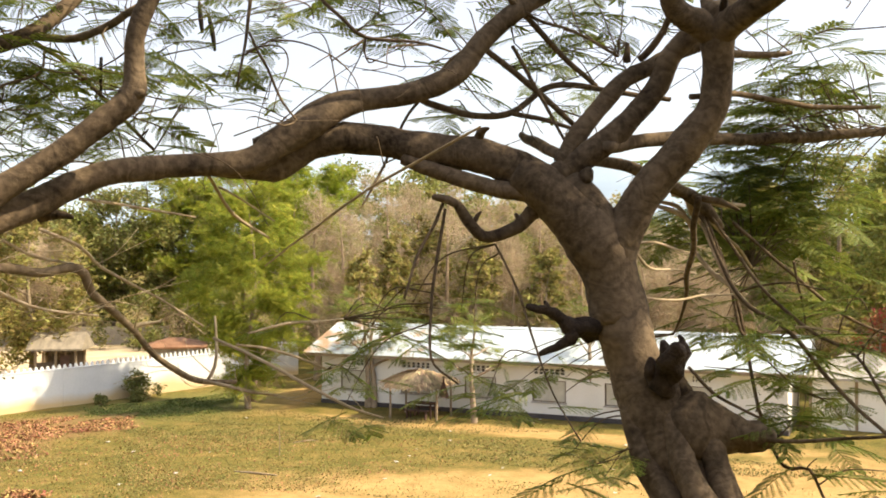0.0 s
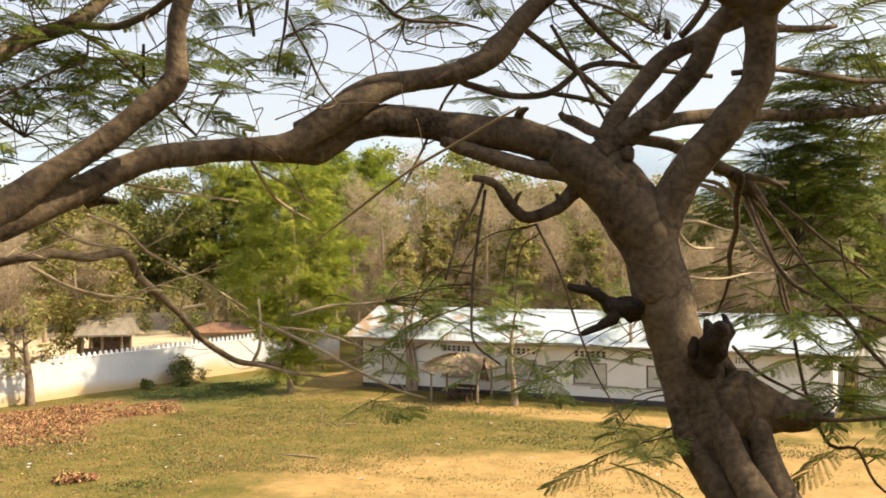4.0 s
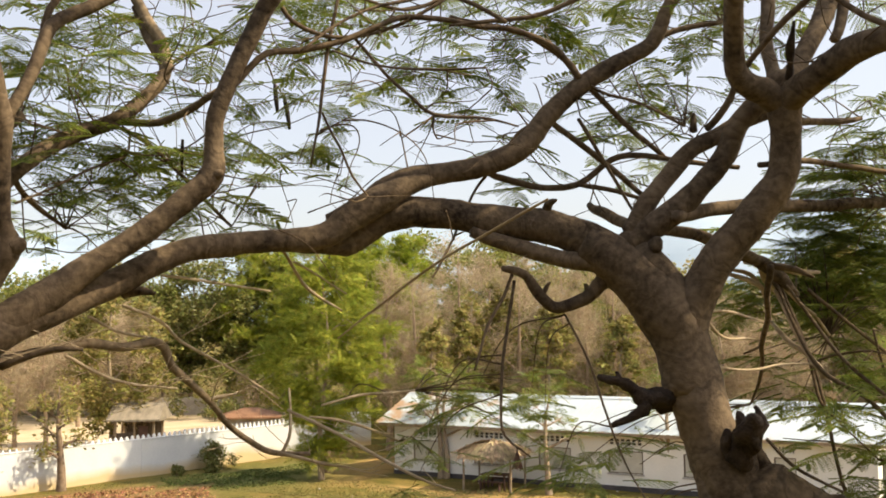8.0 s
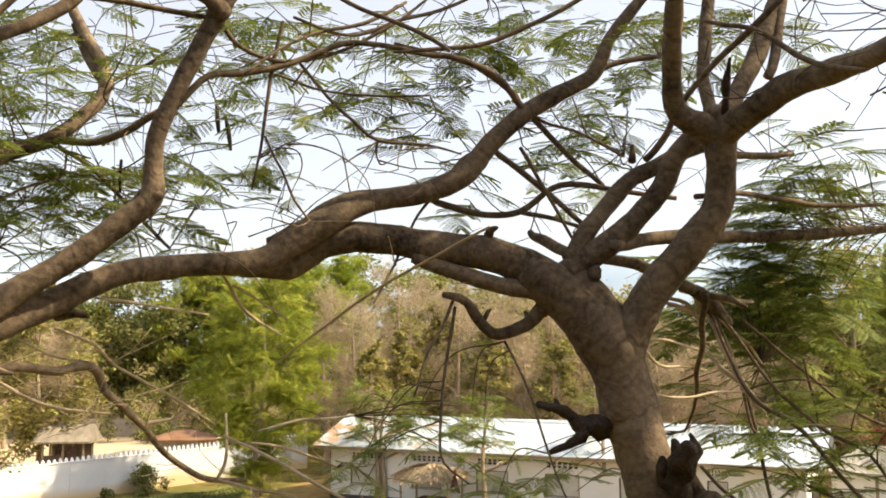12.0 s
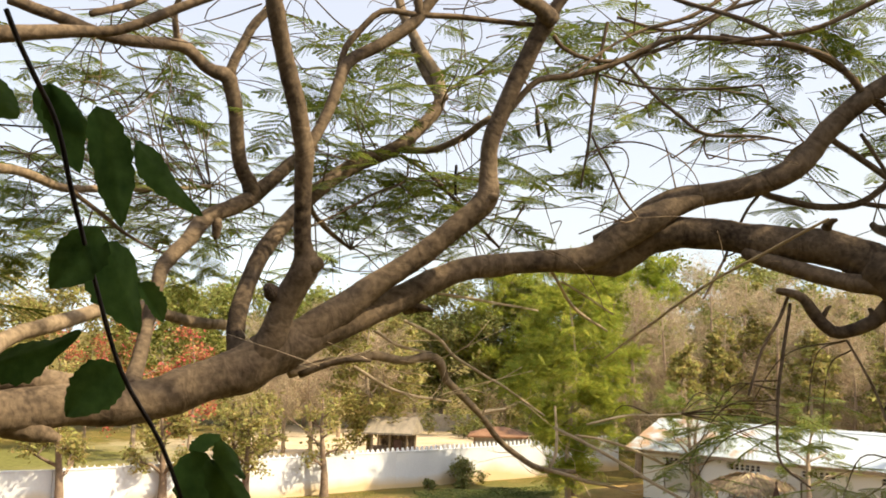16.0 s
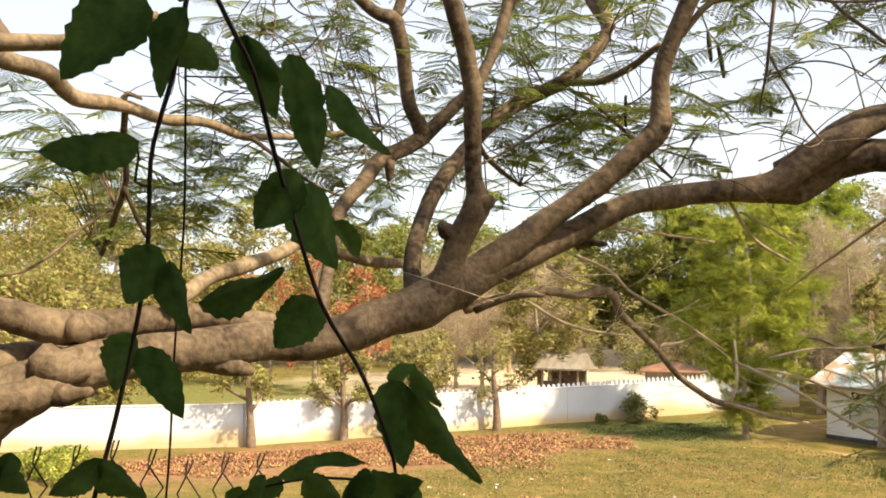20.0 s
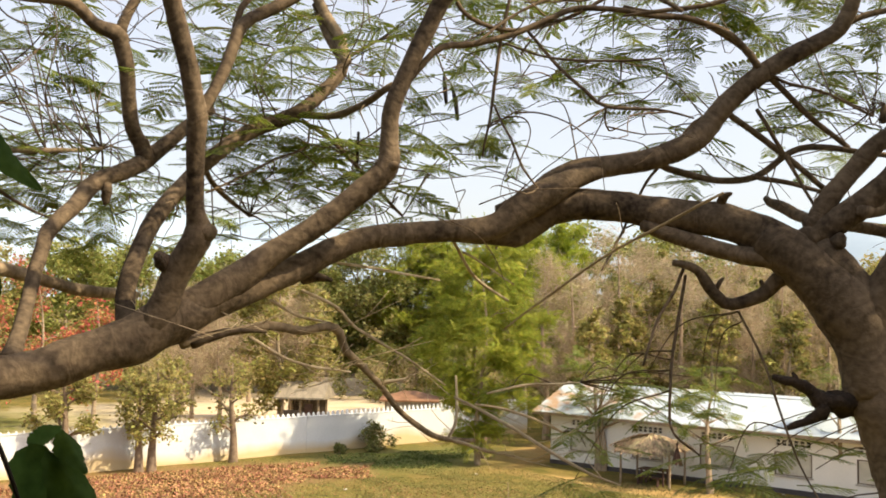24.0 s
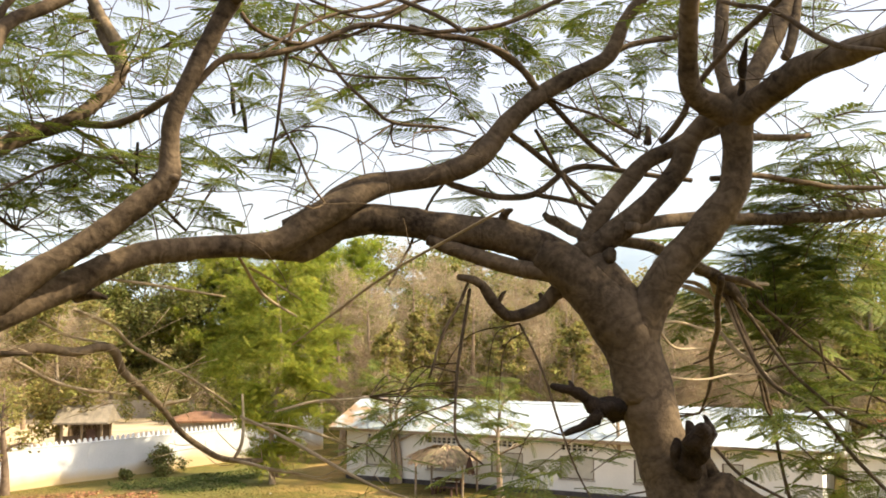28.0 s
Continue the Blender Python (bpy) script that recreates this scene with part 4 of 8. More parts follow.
limb(flame_tree, "twig", [(-0.27, 4.79, 8.26, 0.009), (-0.30, 4.70, 8.17, 0.008), (-0.35, 4.58, 8.05, 0.008), (-0.38, 4.50, 7.98, 0.005)])
limb(flame_tree, "twig", [(0.00, 4.71, 8.00, 0.010), (-0.04, 4.64, 7.89, 0.010), (-0.12, 4.55, 7.75, 0.009), (-0.18, 4.41, 7.54, 0.007)])
limb(flame_tree, "twig", [(0.01, 4.71, 7.97, 0.010), (-0.02, 4.63, 7.78, 0.010), (-0.05, 4.53, 7.56, 0.009), (-0.06, 4.42, 7.35, 0.008), (-0.04, 4.36, 7.24, 0.007), (0.07, 4.28, 7.16, 0.005)])
limb(flame_tree, "twig", [(0.26, 4.76, 7.80, 0.007), (0.36, 4.63, 7.58, 0.007), (0.42, 4.51, 7.37, 0.007), (0.49, 4.33, 7.13, 0.005), (0.60, 4.15, 6.93, 0.004)])
limb(flame_tree, "twig", [(-0.24, 4.78, 8.32, 0.009), (-0.18, 4.81, 8.45, 0.009), (-0.07, 4.84, 8.59, 0.012), (0.05, 4.87, 8.76, 0.012), (0.19, 4.90, 8.83, 0.012)])
limb(flame_tree, "gnarl", [(0.83, 4.66, 7.69, 0.014), (0.85, 4.66, 7.69, 0.024), (0.87, 4.66, 7.68, 0.014)])
limb(flame_tree, "gnarl", [(0.68, 4.66, 8.12, 0.037), (0.71, 4.65, 8.14, 0.042), (0.73, 4.65, 8.15, 0.023)])
limb(flame_tree, "trunk", [(1.62, 4.1, 4.7, 0.36), (1.50, 4.22, 5.5, 0.30), (1.36, 4.37, 6.24, 0.24), (1.25, 4.45, 6.42, 0.18)])
limb(spreading_tree, "limb", [(-3.45, 1.91, 7.10, 0.154), (-3.40, 2.05, 7.16, 0.143), (-3.34, 2.19, 7.25, 0.130), (-3.26, 2.35, 7.33, 0.116), (-3.13, 2.55, 7.39, 0.104), (-2.96, 2.77, 7.43, 0.098), (-2.86, 2.91, 7.45, 0.096), (-2.76, 3.05, 7.46, 0.095), (-2.59, 3.23, 7.46, 0.096), (-2.40, 3.41, 7.55, 0.104), (-2.28, 3.53, 7.61, 0.110), (-2.17, 3.64, 7.69, 0.108), (-2.06, 3.77, 7.77, 0.092), (-1.94, 3.89, 7.84, 0.080), (-1.80, 4.01, 7.92, 0.073), (-1.65, 4.12, 8.02, 0.068), (-1.50, 4.23, 8.10, 0.065), (-1.33, 4.34, 8.14, 0.062), (-1.15, 4.43, 8.16, 0.065), (-1.00, 4.49, 8.17, 0.071), (-0.88, 4.53, 8.21, 0.074), (-0.76, 4.58, 8.31, 0.080), (-0.63, 4.63, 8.39, 0.074), (-0.50, 4.68, 8.46, 0.058), (-0.36, 4.73, 8.51, 0.03)])
limb(spreading_tree, "limb", [(-0.90, 4.63, 8.25, 0.074), (-0.72, 4.67, 8.34, 0.083), (-0.64, 4.69, 8.42, 0.083), (-0.51, 4.71, 8.50, 0.069), (-0.31, 4.75, 8.53, 0.063), (-0.12, 4.77, 8.57, 0.067), (0.04, 4.78, 8.64, 0.067), (0.13, 4.78, 8.73, 0.064), (0.18, 4.77, 8.80, 0.061), (0.36, 4.75, 8.96, 0.056), (0.55, 4.73, 9.07, 0.050), (0.72, 4.71, 9.16, 0.045), (0.80, 4.67, 9.33, 0.039), (0.91, 4.62, 9.47, 0.036), (1.05, 4.55, 9.63, 0.030)])
limb(spreading_tree, "twig", [(0.71, 4.71, 9.15, 0.024), (0.78, 4.73, 9.20, 0.019), (0.91, 4.77, 9.25, 0.018), (1.09, 4.81, 9.29, 0.014)])
limb(spreading_tree, "limb", [(-3.50, 2.01, 7.67, 0.060), (-3.44, 2.14, 7.62, 0.068), (-3.40, 2.23, 7.59, 0.073), (-3.30, 2.41, 7.53, 0.081), (-3.19, 2.60, 7.54, 0.072), (-3.07, 2.78, 7.56, 0.067), (-2.95, 2.93, 7.57, 0.060), (-2.83, 3.08, 7.54, 0.058), (-2.69, 3.24, 7.52, 0.051)])
limb(spreading_tree, "limb", [(-3.44, 2.03, 7.37, 0.084), (-3.47, 2.28, 7.40, 0.077), (-3.47, 2.44, 7.42, 0.064), (-3.47, 2.67, 7.44, 0.052)])
limb(spreading_tree, "limb", [(-2.98, 2.80, 7.42, 0.05), (-2.90, 2.86, 7.39, 0.062), (-2.82, 2.92, 7.36, 0.05), (-2.76, 2.97, 7.335, 0.02)])
limb(spreading_tree, "gnarl", [(-3.31, 2.24, 7.34, 0.060), (-3.21, 2.26, 7.30, 0.054), (-3.11, 2.29, 7.28, 0.046), (-2.99, 2.32, 7.30, 0.023)])
limb(spreading_tree, "gnarl", [(-2.54, 3.28, 7.53, 0.020), (-2.48, 3.37, 7.57, 0.030), (-2.44, 3.44, 7.60, 0.028), (-2.42, 3.48, 7.62, 0.013)])
limb(spreading_tree, "limb", [(-2.30, 3.51, 7.60, 0.04), (-2.17, 3.63, 7.70, 0.068), (-2.04, 3.75, 7.81, 0.080), (-1.93, 3.82, 7.90, 0.078), (-1.85, 3.87, 7.97, 0.071), (-1.76, 3.91, 8.04, 0.066), (-1.60, 3.97, 8.16, 0.063), (-1.43, 4.02, 8.31, 0.061), (-1.34, 4.04, 8.39, 0.061), (-1.31, 4.04, 8.45, 0.056), (-1.31, 4.03, 8.57, 0.050), (-1.28, 4.01, 8.73, 0.048), (-1.11, 4.00, 9.09, 0.048), (-1.03, 3.98, 9.23, 0.051)])
limb(spreading_tree, "limb", [(-1.01, 3.98, 9.22, 0.051), (-1.05, 3.90, 9.26, 0.042), (-1.09, 3.85, 9.28, 0.041), (-1.17, 3.70, 9.32, 0.039), (-1.27, 3.52, 9.37, 0.032)])
limb(spreading_tree, "limb", [(-1.02, 3.98, 9.22, 0.040), (-0.99, 3.99, 9.29, 0.035), (-0.94, 3.99, 9.35, 0.032), (-0.89, 4.00, 9.42, 0.030), (-0.82, 4.00, 9.55, 0.025)])
limb(spreading_tree, "gnarl", [(-1.34, 4.04, 8.41, 0.045), (-1.28, 4.02, 8.42, 0.031), (-1.26, 4.01, 8.42, 0.018)])
limb(spreading_tree, "twig", [(-1.21, 4.03, 8.83, 0.019), (-1.18, 4.04, 8.87, 0.019), (-1.09, 4.09, 8.98, 0.019), (-0.95, 4.16, 9.01, 0.019), (-0.80, 4.23, 9.06, 0.018), (-0.65, 4.29, 9.14, 0.017), (-0.51, 4.34, 9.21, 0.017), (-0.33, 4.41, 9.22, 0.016), (-0.12, 4.50, 9.20, 0.016), (0.01, 4.54, 9.20, 0.018), (0.19, 4.62, 9.15, 0.019), (0.29, 4.68, 9.07, 0.021), (0.38, 4.74, 8.97, 0.023)])
limb(spreading_tree, "twig", [(-1.00, 4.01, 9.16, 0.013), (-0.97, 4.06, 9.12, 0.013), (-0.88, 4.16, 9.09, 0.012), (-0.73, 4.26, 9.10, 0.012), (-0.51, 4.37, 9.19, 0.011), (-0.26, 4.47, 9.37, 0.010), (-0.09, 4.51, 9.52, 0.007)])
limb(spreading_tree, "twig", [(-0.93, 4.07, 8.98, 0.007), (-0.77, 4.20, 9.15, 0.008), (-0.60, 4.31, 9.26, 0.010), (-0.41, 4.42, 9.34, 0.012), (-0.23, 4.52, 9.48, 0.009)])
limb(spreading_tree, "twig", [(-0.79, 4.23, 9.28, 0.010), (-0.82, 4.23, 9.14, 0.011), (-0.84, 4.23, 9.02, 0.011), (-0.86, 4.23, 8.86, 0.010), (-0.88, 4.22, 8.67, 0.008), (-0.91, 4.21, 8.49, 0.005)])
limb(spreading_tree, "twig", [(-0.86, 4.21, 8.73, 0.007), (-0.82, 4.22, 8.64, 0.007), (-0.78, 4.22, 8.57, 0.007), (-0.72, 4.22, 8.43, 0.007), (-0.65, 4.22, 8.34, 0.005)])
limb(spreading_tree, "twig", [(-0.82, 4.24, 9.03, 0.007), (-0.60, 4.20, 8.94, 0.007), (-0.32, 4.12, 8.89, 0.007), (-0.10, 4.04, 8.87, 0.005)])
limb(spreading_tree, "twig", [(-0.72, 4.30, 9.10, 0.010), (-0.58, 4.32, 8.93, 0.010), (-0.46, 4.32, 8.82, 0.010), (-0.35, 4.32, 8.73, 0.010), (-0.12, 4.28, 8.70, 0.008), (0.04, 4.25, 8.65, 0.005)])
limb(spreading_tree, "twig", [(-0.35, 4.32, 8.73, 0.007), (-0.36, 4.33, 8.67, 0.005), (-0.34, 4.34, 8.62, 0.005), (-0.31, 4.34, 8.63, 0.004)])
limb(spreading_tree, "twig", [(-0.70, 4.29, 9.52, 0.011), (-0.61, 4.29, 9.46, 0.013), (-0.43, 4.29, 9.36, 0.013), (-0.18, 4.27, 9.25, 0.013), (-0.01, 4.25, 9.14, 0.012)])
limb(spreading_tree, "twig", [(0.70, 4.49, 9.52, 0.015), (0.58, 4.50, 9.45, 0.015), (0.34, 4.49, 9.33, 0.015), (0.13, 4.47, 9.24, 0.014), (-0.08, 4.42, 9.21, 0.013), (-0.28, 4.36, 9.17, 0.008)])
limb(spreading_tree, "twig", [(-0.76, 4.34, 9.34, 0.009), (-0.51, 4.52, 9.31, 0.010), (-0.26, 4.61, 9.42, 0.012), (-0.07, 4.67, 9.49, 0.012), (0.16, 4.72, 9.61, 0.009)])
limb(spreading_tree, "twig", [(0.38, 4.75, 8.96, 0.021), (0.42, 4.78, 8.94, 0.019), (0.60, 4.93, 8.80, 0.018), (0.82, 5.08, 8.65, 0.016)])
limb(spreading_tree, "twig", [(0.20, 4.77, 8.80, 0.020), (0.24, 4.80, 8.77, 0.019), (0.48, 4.96, 8.61, 0.020), (0.71, 5.10, 8.44, 0.017)])
limb(spreading_tree, "twig", [(-0.15, 4.77, 8.56, 0.022), (-0.08, 4.82, 8.51, 0.022), (0.18, 4.92, 8.47, 0.021), (0.36, 4.97, 8.49, 0.021), (0.53, 5.01, 8.62, 0.020), (0.69, 5.04, 8.65, 0.020), (0.99, 5.10, 8.61, 0.017), (1.23, 5.14, 8.59, 0.016)])
limb(spreading_tree, "twig", [(0.36, 4.97, 8.49, 0.017), (0.54, 5.02, 8.46, 0.015), (0.69, 5.05, 8.42, 0.012)])
limb(spreading_tree, "twig", [(0.35, 4.79, 8.80, 0.012), (0.47, 4.82, 8.60, 0.012), (0.62, 4.85, 8.33, 0.009)])
limb(spreading_tree, "twig", [(0.41, 4.75, 8.96, 0.009), (0.50, 4.81, 8.93, 0.010), (0.68, 4.90, 8.90, 0.009), (0.93, 5.03, 8.80, 0.008)])
limb(spreading_tree, "twig", [(0.35, 4.75, 8.96, 0.024), (0.32, 4.72, 9.05, 0.021), (0.21, 4.68, 9.14, 0.018), (0.05, 4.63, 9.22, 0.016), (-0.08, 4.61, 9.24, 0.015), (-0.29, 4.56, 9.28, 0.012)])
limb(spreading_tree, "limb", [(-2.26, 3.55, 7.60, 0.077), (-2.17, 3.57, 7.72, 0.074), (-2.10, 3.57, 7.89, 0.071), (-2.01, 3.57, 8.04, 0.068), (-2.00, 3.56, 8.11, 0.055), (-2.00, 3.53, 8.17, 0.045), (-1.98, 3.48, 8.37, 0.045), (-1.95, 3.42, 8.54, 0.047), (-1.95, 3.39, 8.61, 0.047), (-1.95, 3.33, 8.73, 0.045), (-1.96, 3.24, 8.89, 0.045), (-1.95, 3.13, 9.06, 0.041), (-1.94, 3.04, 9.21, 0.036)])
limb(spreading_tree, "gnarl", [(-2.00, 3.57, 8.06, 0.045), (-1.94, 3.56, 8.08, 0.035), (-1.92, 3.56, 8.08, 0.017)])
limb(spreading_tree, "dead", [(-2.12, 3.55, 7.92, 0.038), (-2.14, 3.50, 7.95, 0.030), (-2.15, 3.48, 7.96, 0.020)])
limb(spreading_tree, "limb", [(-1.94, 3.44, 8.56, 0.032), (-1.92, 3.47, 8.63, 0.030), (-1.87, 3.51, 8.77, 0.030), (-1.82, 3.55, 8.95, 0.033), (-1.71, 3.63, 9.05, 0.033), (-1.58, 3.71, 9.18, 0.033), (-1.51, 3.74, 9.29, 0.032), (-1.43, 3.78, 9.38, 0.029), (-1.31, 3.83, 9.50, 0.024)])
limb(spreading_tree, "twig", [(-1.86, 3.55, 8.91, 0.018), (-1.84, 3.55, 9.00, 0.018), (-1.81, 3.56, 9.07, 0.018), (-1.69, 3.61, 9.20, 0.017), (-1.57, 3.70, 9.21, 0.017), (-1.39, 3.82, 9.22, 0.016), (-1.26, 3.90, 9.22, 0.015), (-1.13, 3.95, 9.21, 0.014), (-1.04, 3.98, 9.21, 0.012)])
limb(spreading_tree, "twig", [(-1.55, 3.71, 9.21, 0.024), (-1.56, 3.71, 9.29, 0.024), (-1.57, 3.70, 9.37, 0.022), (-1.59, 3.69, 9.50, 0.019)])
limb(spreading_tree, "limb", [(-2.27, 3.54, 7.57, 0.059), (-2.32, 3.58, 7.64, 0.054), (-2.37, 3.63, 7.73, 0.050), (-2.41, 3.70, 7.86, 0.048), (-2.42, 3.78, 7.98, 0.048), (-2.42, 3.92, 8.17, 0.049), (-2.38, 4.05, 8.32, 0.050), (-2.29, 4.23, 8.52, 0.047), (-2.18, 4.41, 8.68, 0.047), (-2.02, 4.61, 8.81, 0.047), (-1.93, 4.73, 8.94, 0.043), (-1.85, 4.82, 9.08, 0.042), (-1.85, 4.84, 9.16, 0.033), (-1.89, 4.85, 9.22, 0.030), (-1.95, 4.86, 9.32, 0.028), (-2.03, 4.87, 9.50, 0.025)])
limb(spreading_tree, "pale", [(-1.82, 4.83, 9.13, 0.036), (-1.86, 4.84, 9.27, 0.036), (-1.94, 4.85, 9.40, 0.035), (-2.03, 4.85, 9.56, 0.034), (-2.10, 4.85, 9.71, 0.032), (-2.13, 4.85, 9.89, 0.030), (-2.12, 4.85, 10.07, 0.026)])
limb(spreading_tree, "limb", [(-1.86, 4.82, 9.07, 0.033), (-1.82, 4.82, 9.12, 0.023), (-1.79, 4.82, 9.15, 0.013)])
limb(spreading_tree, "twig", [(-2.00, 4.62, 8.81, 0.024), (-1.78, 4.59, 8.79, 0.023), (-1.59, 4.53, 8.84, 0.023), (-1.43, 4.46, 8.91, 0.021)])
limb(spreading_tree, "twig", [(-1.99, 4.63, 8.78, 0.014), (-1.88, 4.76, 8.70, 0.014), (-1.76, 4.93, 8.56, 0.013), (-1.67, 5.05, 8.44, 0.013), (-1.57, 5.17, 8.32, 0.010)])
limb(spreading_tree, "twig", [(-2.33, 4.22, 8.47, 0.018), (-2.35, 4.33, 8.41, 0.017), (-2.34, 4.52, 8.34, 0.016), (-2.31, 4.71, 8.27, 0.008)])
limb(spreading_tree, "twig", [(-2.26, 4.11, 8.32, 0.007), (-2.17, 4.26, 8.41, 0.007), (-2.05, 4.42, 8.53, 0.008), (-1.94, 4.57, 8.62, 0.008), (-1.94, 4.62, 8.75, 0.006)])
limb(spreading_tree, "pod", [(-1.67, 4.64, 8.71, 0.008), (-1.68, 4.66, 8.62, 0.009), (-1.68, 4.67, 8.55, 0.006)])
limb(spreading_tree, "pod", [(-1.76, 6.85, 9.59, 0.012), (-1.755, 6.87, 9.48, 0.019), (-1.75, 6.90, 9.38, 0.012)])
limb(spreading_tree, "pod", [(-1.70, 6.88, 9.51, 0.012), (-1.68, 6.92, 9.38, 0.019), (-1.67, 6.95, 9.26, 0.011)])
limb(spreading_tree, "twig", [(-1.85, 4.84, 9.16, 0.014), (-1.80, 5.6, 9.52, 0.011), (-1.76, 6.4, 9.70, 0.009), (-1.75, 6.86, 9.58, 0.007), (-1.69, 6.88, 9.50, 0.005)])
limb(spreading_tree, "limb", [(-2.62, 3.22, 7.53, 0.045), (-2.65, 3.30, 7.63, 0.038), (-2.69, 3.41, 7.77, 0.037), (-2.75, 3.56, 7.99, 0.038), (-2.77, 3.63, 8.09, 0.040), (-2.74, 3.78, 8.24, 0.046), (-2.72, 3.89, 8.35, 0.048), (-2.62, 4.11, 8.47, 0.049), (-2.56, 4.26, 8.61, 0.044), (-2.50, 4.37, 8.72, 0.041), (-2.44, 4.47, 8.82, 0.032)])
limb(spreading_tree, "limb", [(-2.61, 4.13, 8.49, 0.051), (-2.62, 4.10, 8.57, 0.048), (-2.64, 4.06, 8.64, 0.046), (-2.63, 3.97, 8.88, 0.043), (-2.63, 3.91, 9.01, 0.044), (-2.64, 3.88, 9.06, 0.044), (-2.71, 3.80, 9.09, 0.037), (-2.79, 3.69, 9.17, 0.037), (-2.96, 3.54, 9.16, 0.035), (-3.07, 3.41, 9.18, 0.035), (-3.17, 3.28, 9.21, 0.035), (-3.30, 3.11, 9.25, 0.032)])
limb(spreading_tree, "limb", [(-2.63, 3.89, 9.05, 0.032), (-2.60, 3.90, 9.16, 0.030), (-2.54, 3.92, 9.31, 0.028), (-2.48, 3.95, 9.39, 0.027), (-2.42, 3.96, 9.49, 0.021)])
limb(spreading_tree, "limb", [(-2.80, 3.69, 9.17, 0.020), (-2.79, 3.64, 9.25, 0.019), (-2.77, 3.60, 9.33, 0.017), (-2.69, 3.57, 9.42, 0.016), (-2.60, 3.54, 9.54, 0.013)])
limb(spreading_tree, "gnarl", [(-2.68, 3.91, 8.34, 0.029), (-2.69, 3.92, 8.27, 0.022), (-2.69, 3.92, 8.24, 0.010)])
limb(spreading_tree, "limb", [(-2.88, 2.62, 8.88, 0.042), (-2.73, 2.80, 8.94, 0.032), (-2.59, 2.95, 8.98, 0.025), (-2.43, 3.08, 9.08, 0.024), (-2.25, 3.21, 9.21, 0.023), (-2.17, 3.26, 9.26, 0.022), (-2.06, 3.31, 9.36, 0.018)])
limb(spreading_tree, "twig", [(-2.65, 2.88, 9.03, 0.017), (-2.59, 3.01, 9.10, 0.019), (-2.54, 3.11, 9.18, 0.018), (-2.50, 3.16, 9.26, 0.017)])
limb(spreading_tree, "pale", [(-3.43, 1.94, 8.66, 0.053), (-3.48, 2.16, 8.62, 0.050), (-3.50, 2.33, 8.61, 0.046), (-3.51, 2.52, 8.60, 0.045), (-3.55, 2.69, 8.53, 0.042), (-3.54, 2.94, 8.53, 0.038), (-3.51, 3.23, 8.51, 0.032), (-3.47, 3.43, 8.53, 0.028), (-3.43, 3.69, 8.49, 0.025), (-3.35, 3.95, 8.52, 0.021), (-3.23, 4.28, 8.58, 0.016), (-3.12, 4.52, 8.63, 0.013)])
limb(spreading_tree, "pale", [(-3.41, 1.99, 8.61, 0.046), (-3.27, 2.11, 8.61, 0.043), (-3.17, 2.19, 8.61, 0.040), (-3.08, 2.26, 8.62, 0.035), (-2.92, 2.34, 8.67, 0.028), (-2.77, 2.41, 8.72, 0.021)])
limb(spreading_tree, "twig", [(-3.42, 3.70, 8.49, 0.017), (-3.40, 3.75, 8.46, 0.015), (-3.34, 3.88, 8.38, 0.014), (-3.29, 4.01, 8.29, 0.011), (-3.18, 4.18, 8.21, 0.006)])
limb(spreading_tree, "twig", [(-3.54, 2.94, 8.54, 0.020), (-3.51, 2.95, 8.59, 0.017), (-3.47, 3.00, 8.57, 0.007)])
limb(spreading_tree, "twig", [(-3.53, 2.95, 8.54, 0.020), (-3.65, 3.06, 8.37, 0.019), (-3.74, 3.16, 8.21, 0.018), (-3.89, 3.22, 8.03, 0.018), (-4.02, 3.26, 7.86, 0.015)])
limb(spreading_tree, "twig", [(-3.75, 3.16, 8.19, 0.015), (-3.76, 3.24, 8.06, 0.012), (-3.76, 3.32, 7.95, 0.012)])
limb(spreading_tree, "twig", [(-3.88, 3.22, 8.10, 0.012), (-3.89, 3.04, 7.99, 0.010), (-3.89, 2.76, 7.79, 0.009), (-3.90, 2.59, 7.74, 0.008)])
limb(spreading_tree, "pale", [(-3.01, 2.73, 7.61, 0.042), (-3.04, 2.98, 7.73, 0.041), (-3.04, 3.17, 7.78, 0.041), (-3.01, 3.47, 7.86, 0.040), (-3.00, 3.58, 7.91, 0.038), (-2.97, 3.75, 7.89, 0.035), (-2.93, 3.94, 7.86, 0.033), (-2.88, 4.13, 7.83, 0.034), (-2.84, 4.28, 7.83, 0.031), (-2.79, 4.40, 7.82, 0.025)])
limb(spreading_tree, "pale", [(-2.13, 3.70, 7.60, 0.033), (-2.08, 3.79, 7.62, 0.026), (-1.99, 3.93, 7.65, 0.024), (-1.89, 4.07, 7.68, 0.027), (-1.78, 4.22, 7.66, 0.025), (-1.69, 4.34, 7.68, 0.026), (-1.65, 4.39, 7.65, 0.027), (-1.64, 4.44, 7.56, 0.024), (-1.57, 4.54, 7.47, 0.022), (-1.50, 4.62, 7.38, 0.020), (-1.43, 4.71, 7.25, 0.018), (-1.34, 4.80, 7.16, 0.018), (-1.25, 4.89, 7.10, 0.018), (-1.09, 5.02, 7.08, 0.014)])
limb(spreading_tree, "limb", [(-2.09, 3.72, 7.59, 0.020), (-1.99, 3.74, 7.63, 0.018), (-1.88, 3.76, 7.66, 0.015), (-1.77, 3.78, 7.66, 0.009)])
limb(spreading_tree, "tan", [(-1.50, 4.62, 7.36, 0.009), (-1.49, 4.62, 7.40, 0.012), (-1.44, 4.64, 7.41, 0.010), (-1.38, 4.66, 7.42, 0.006)])
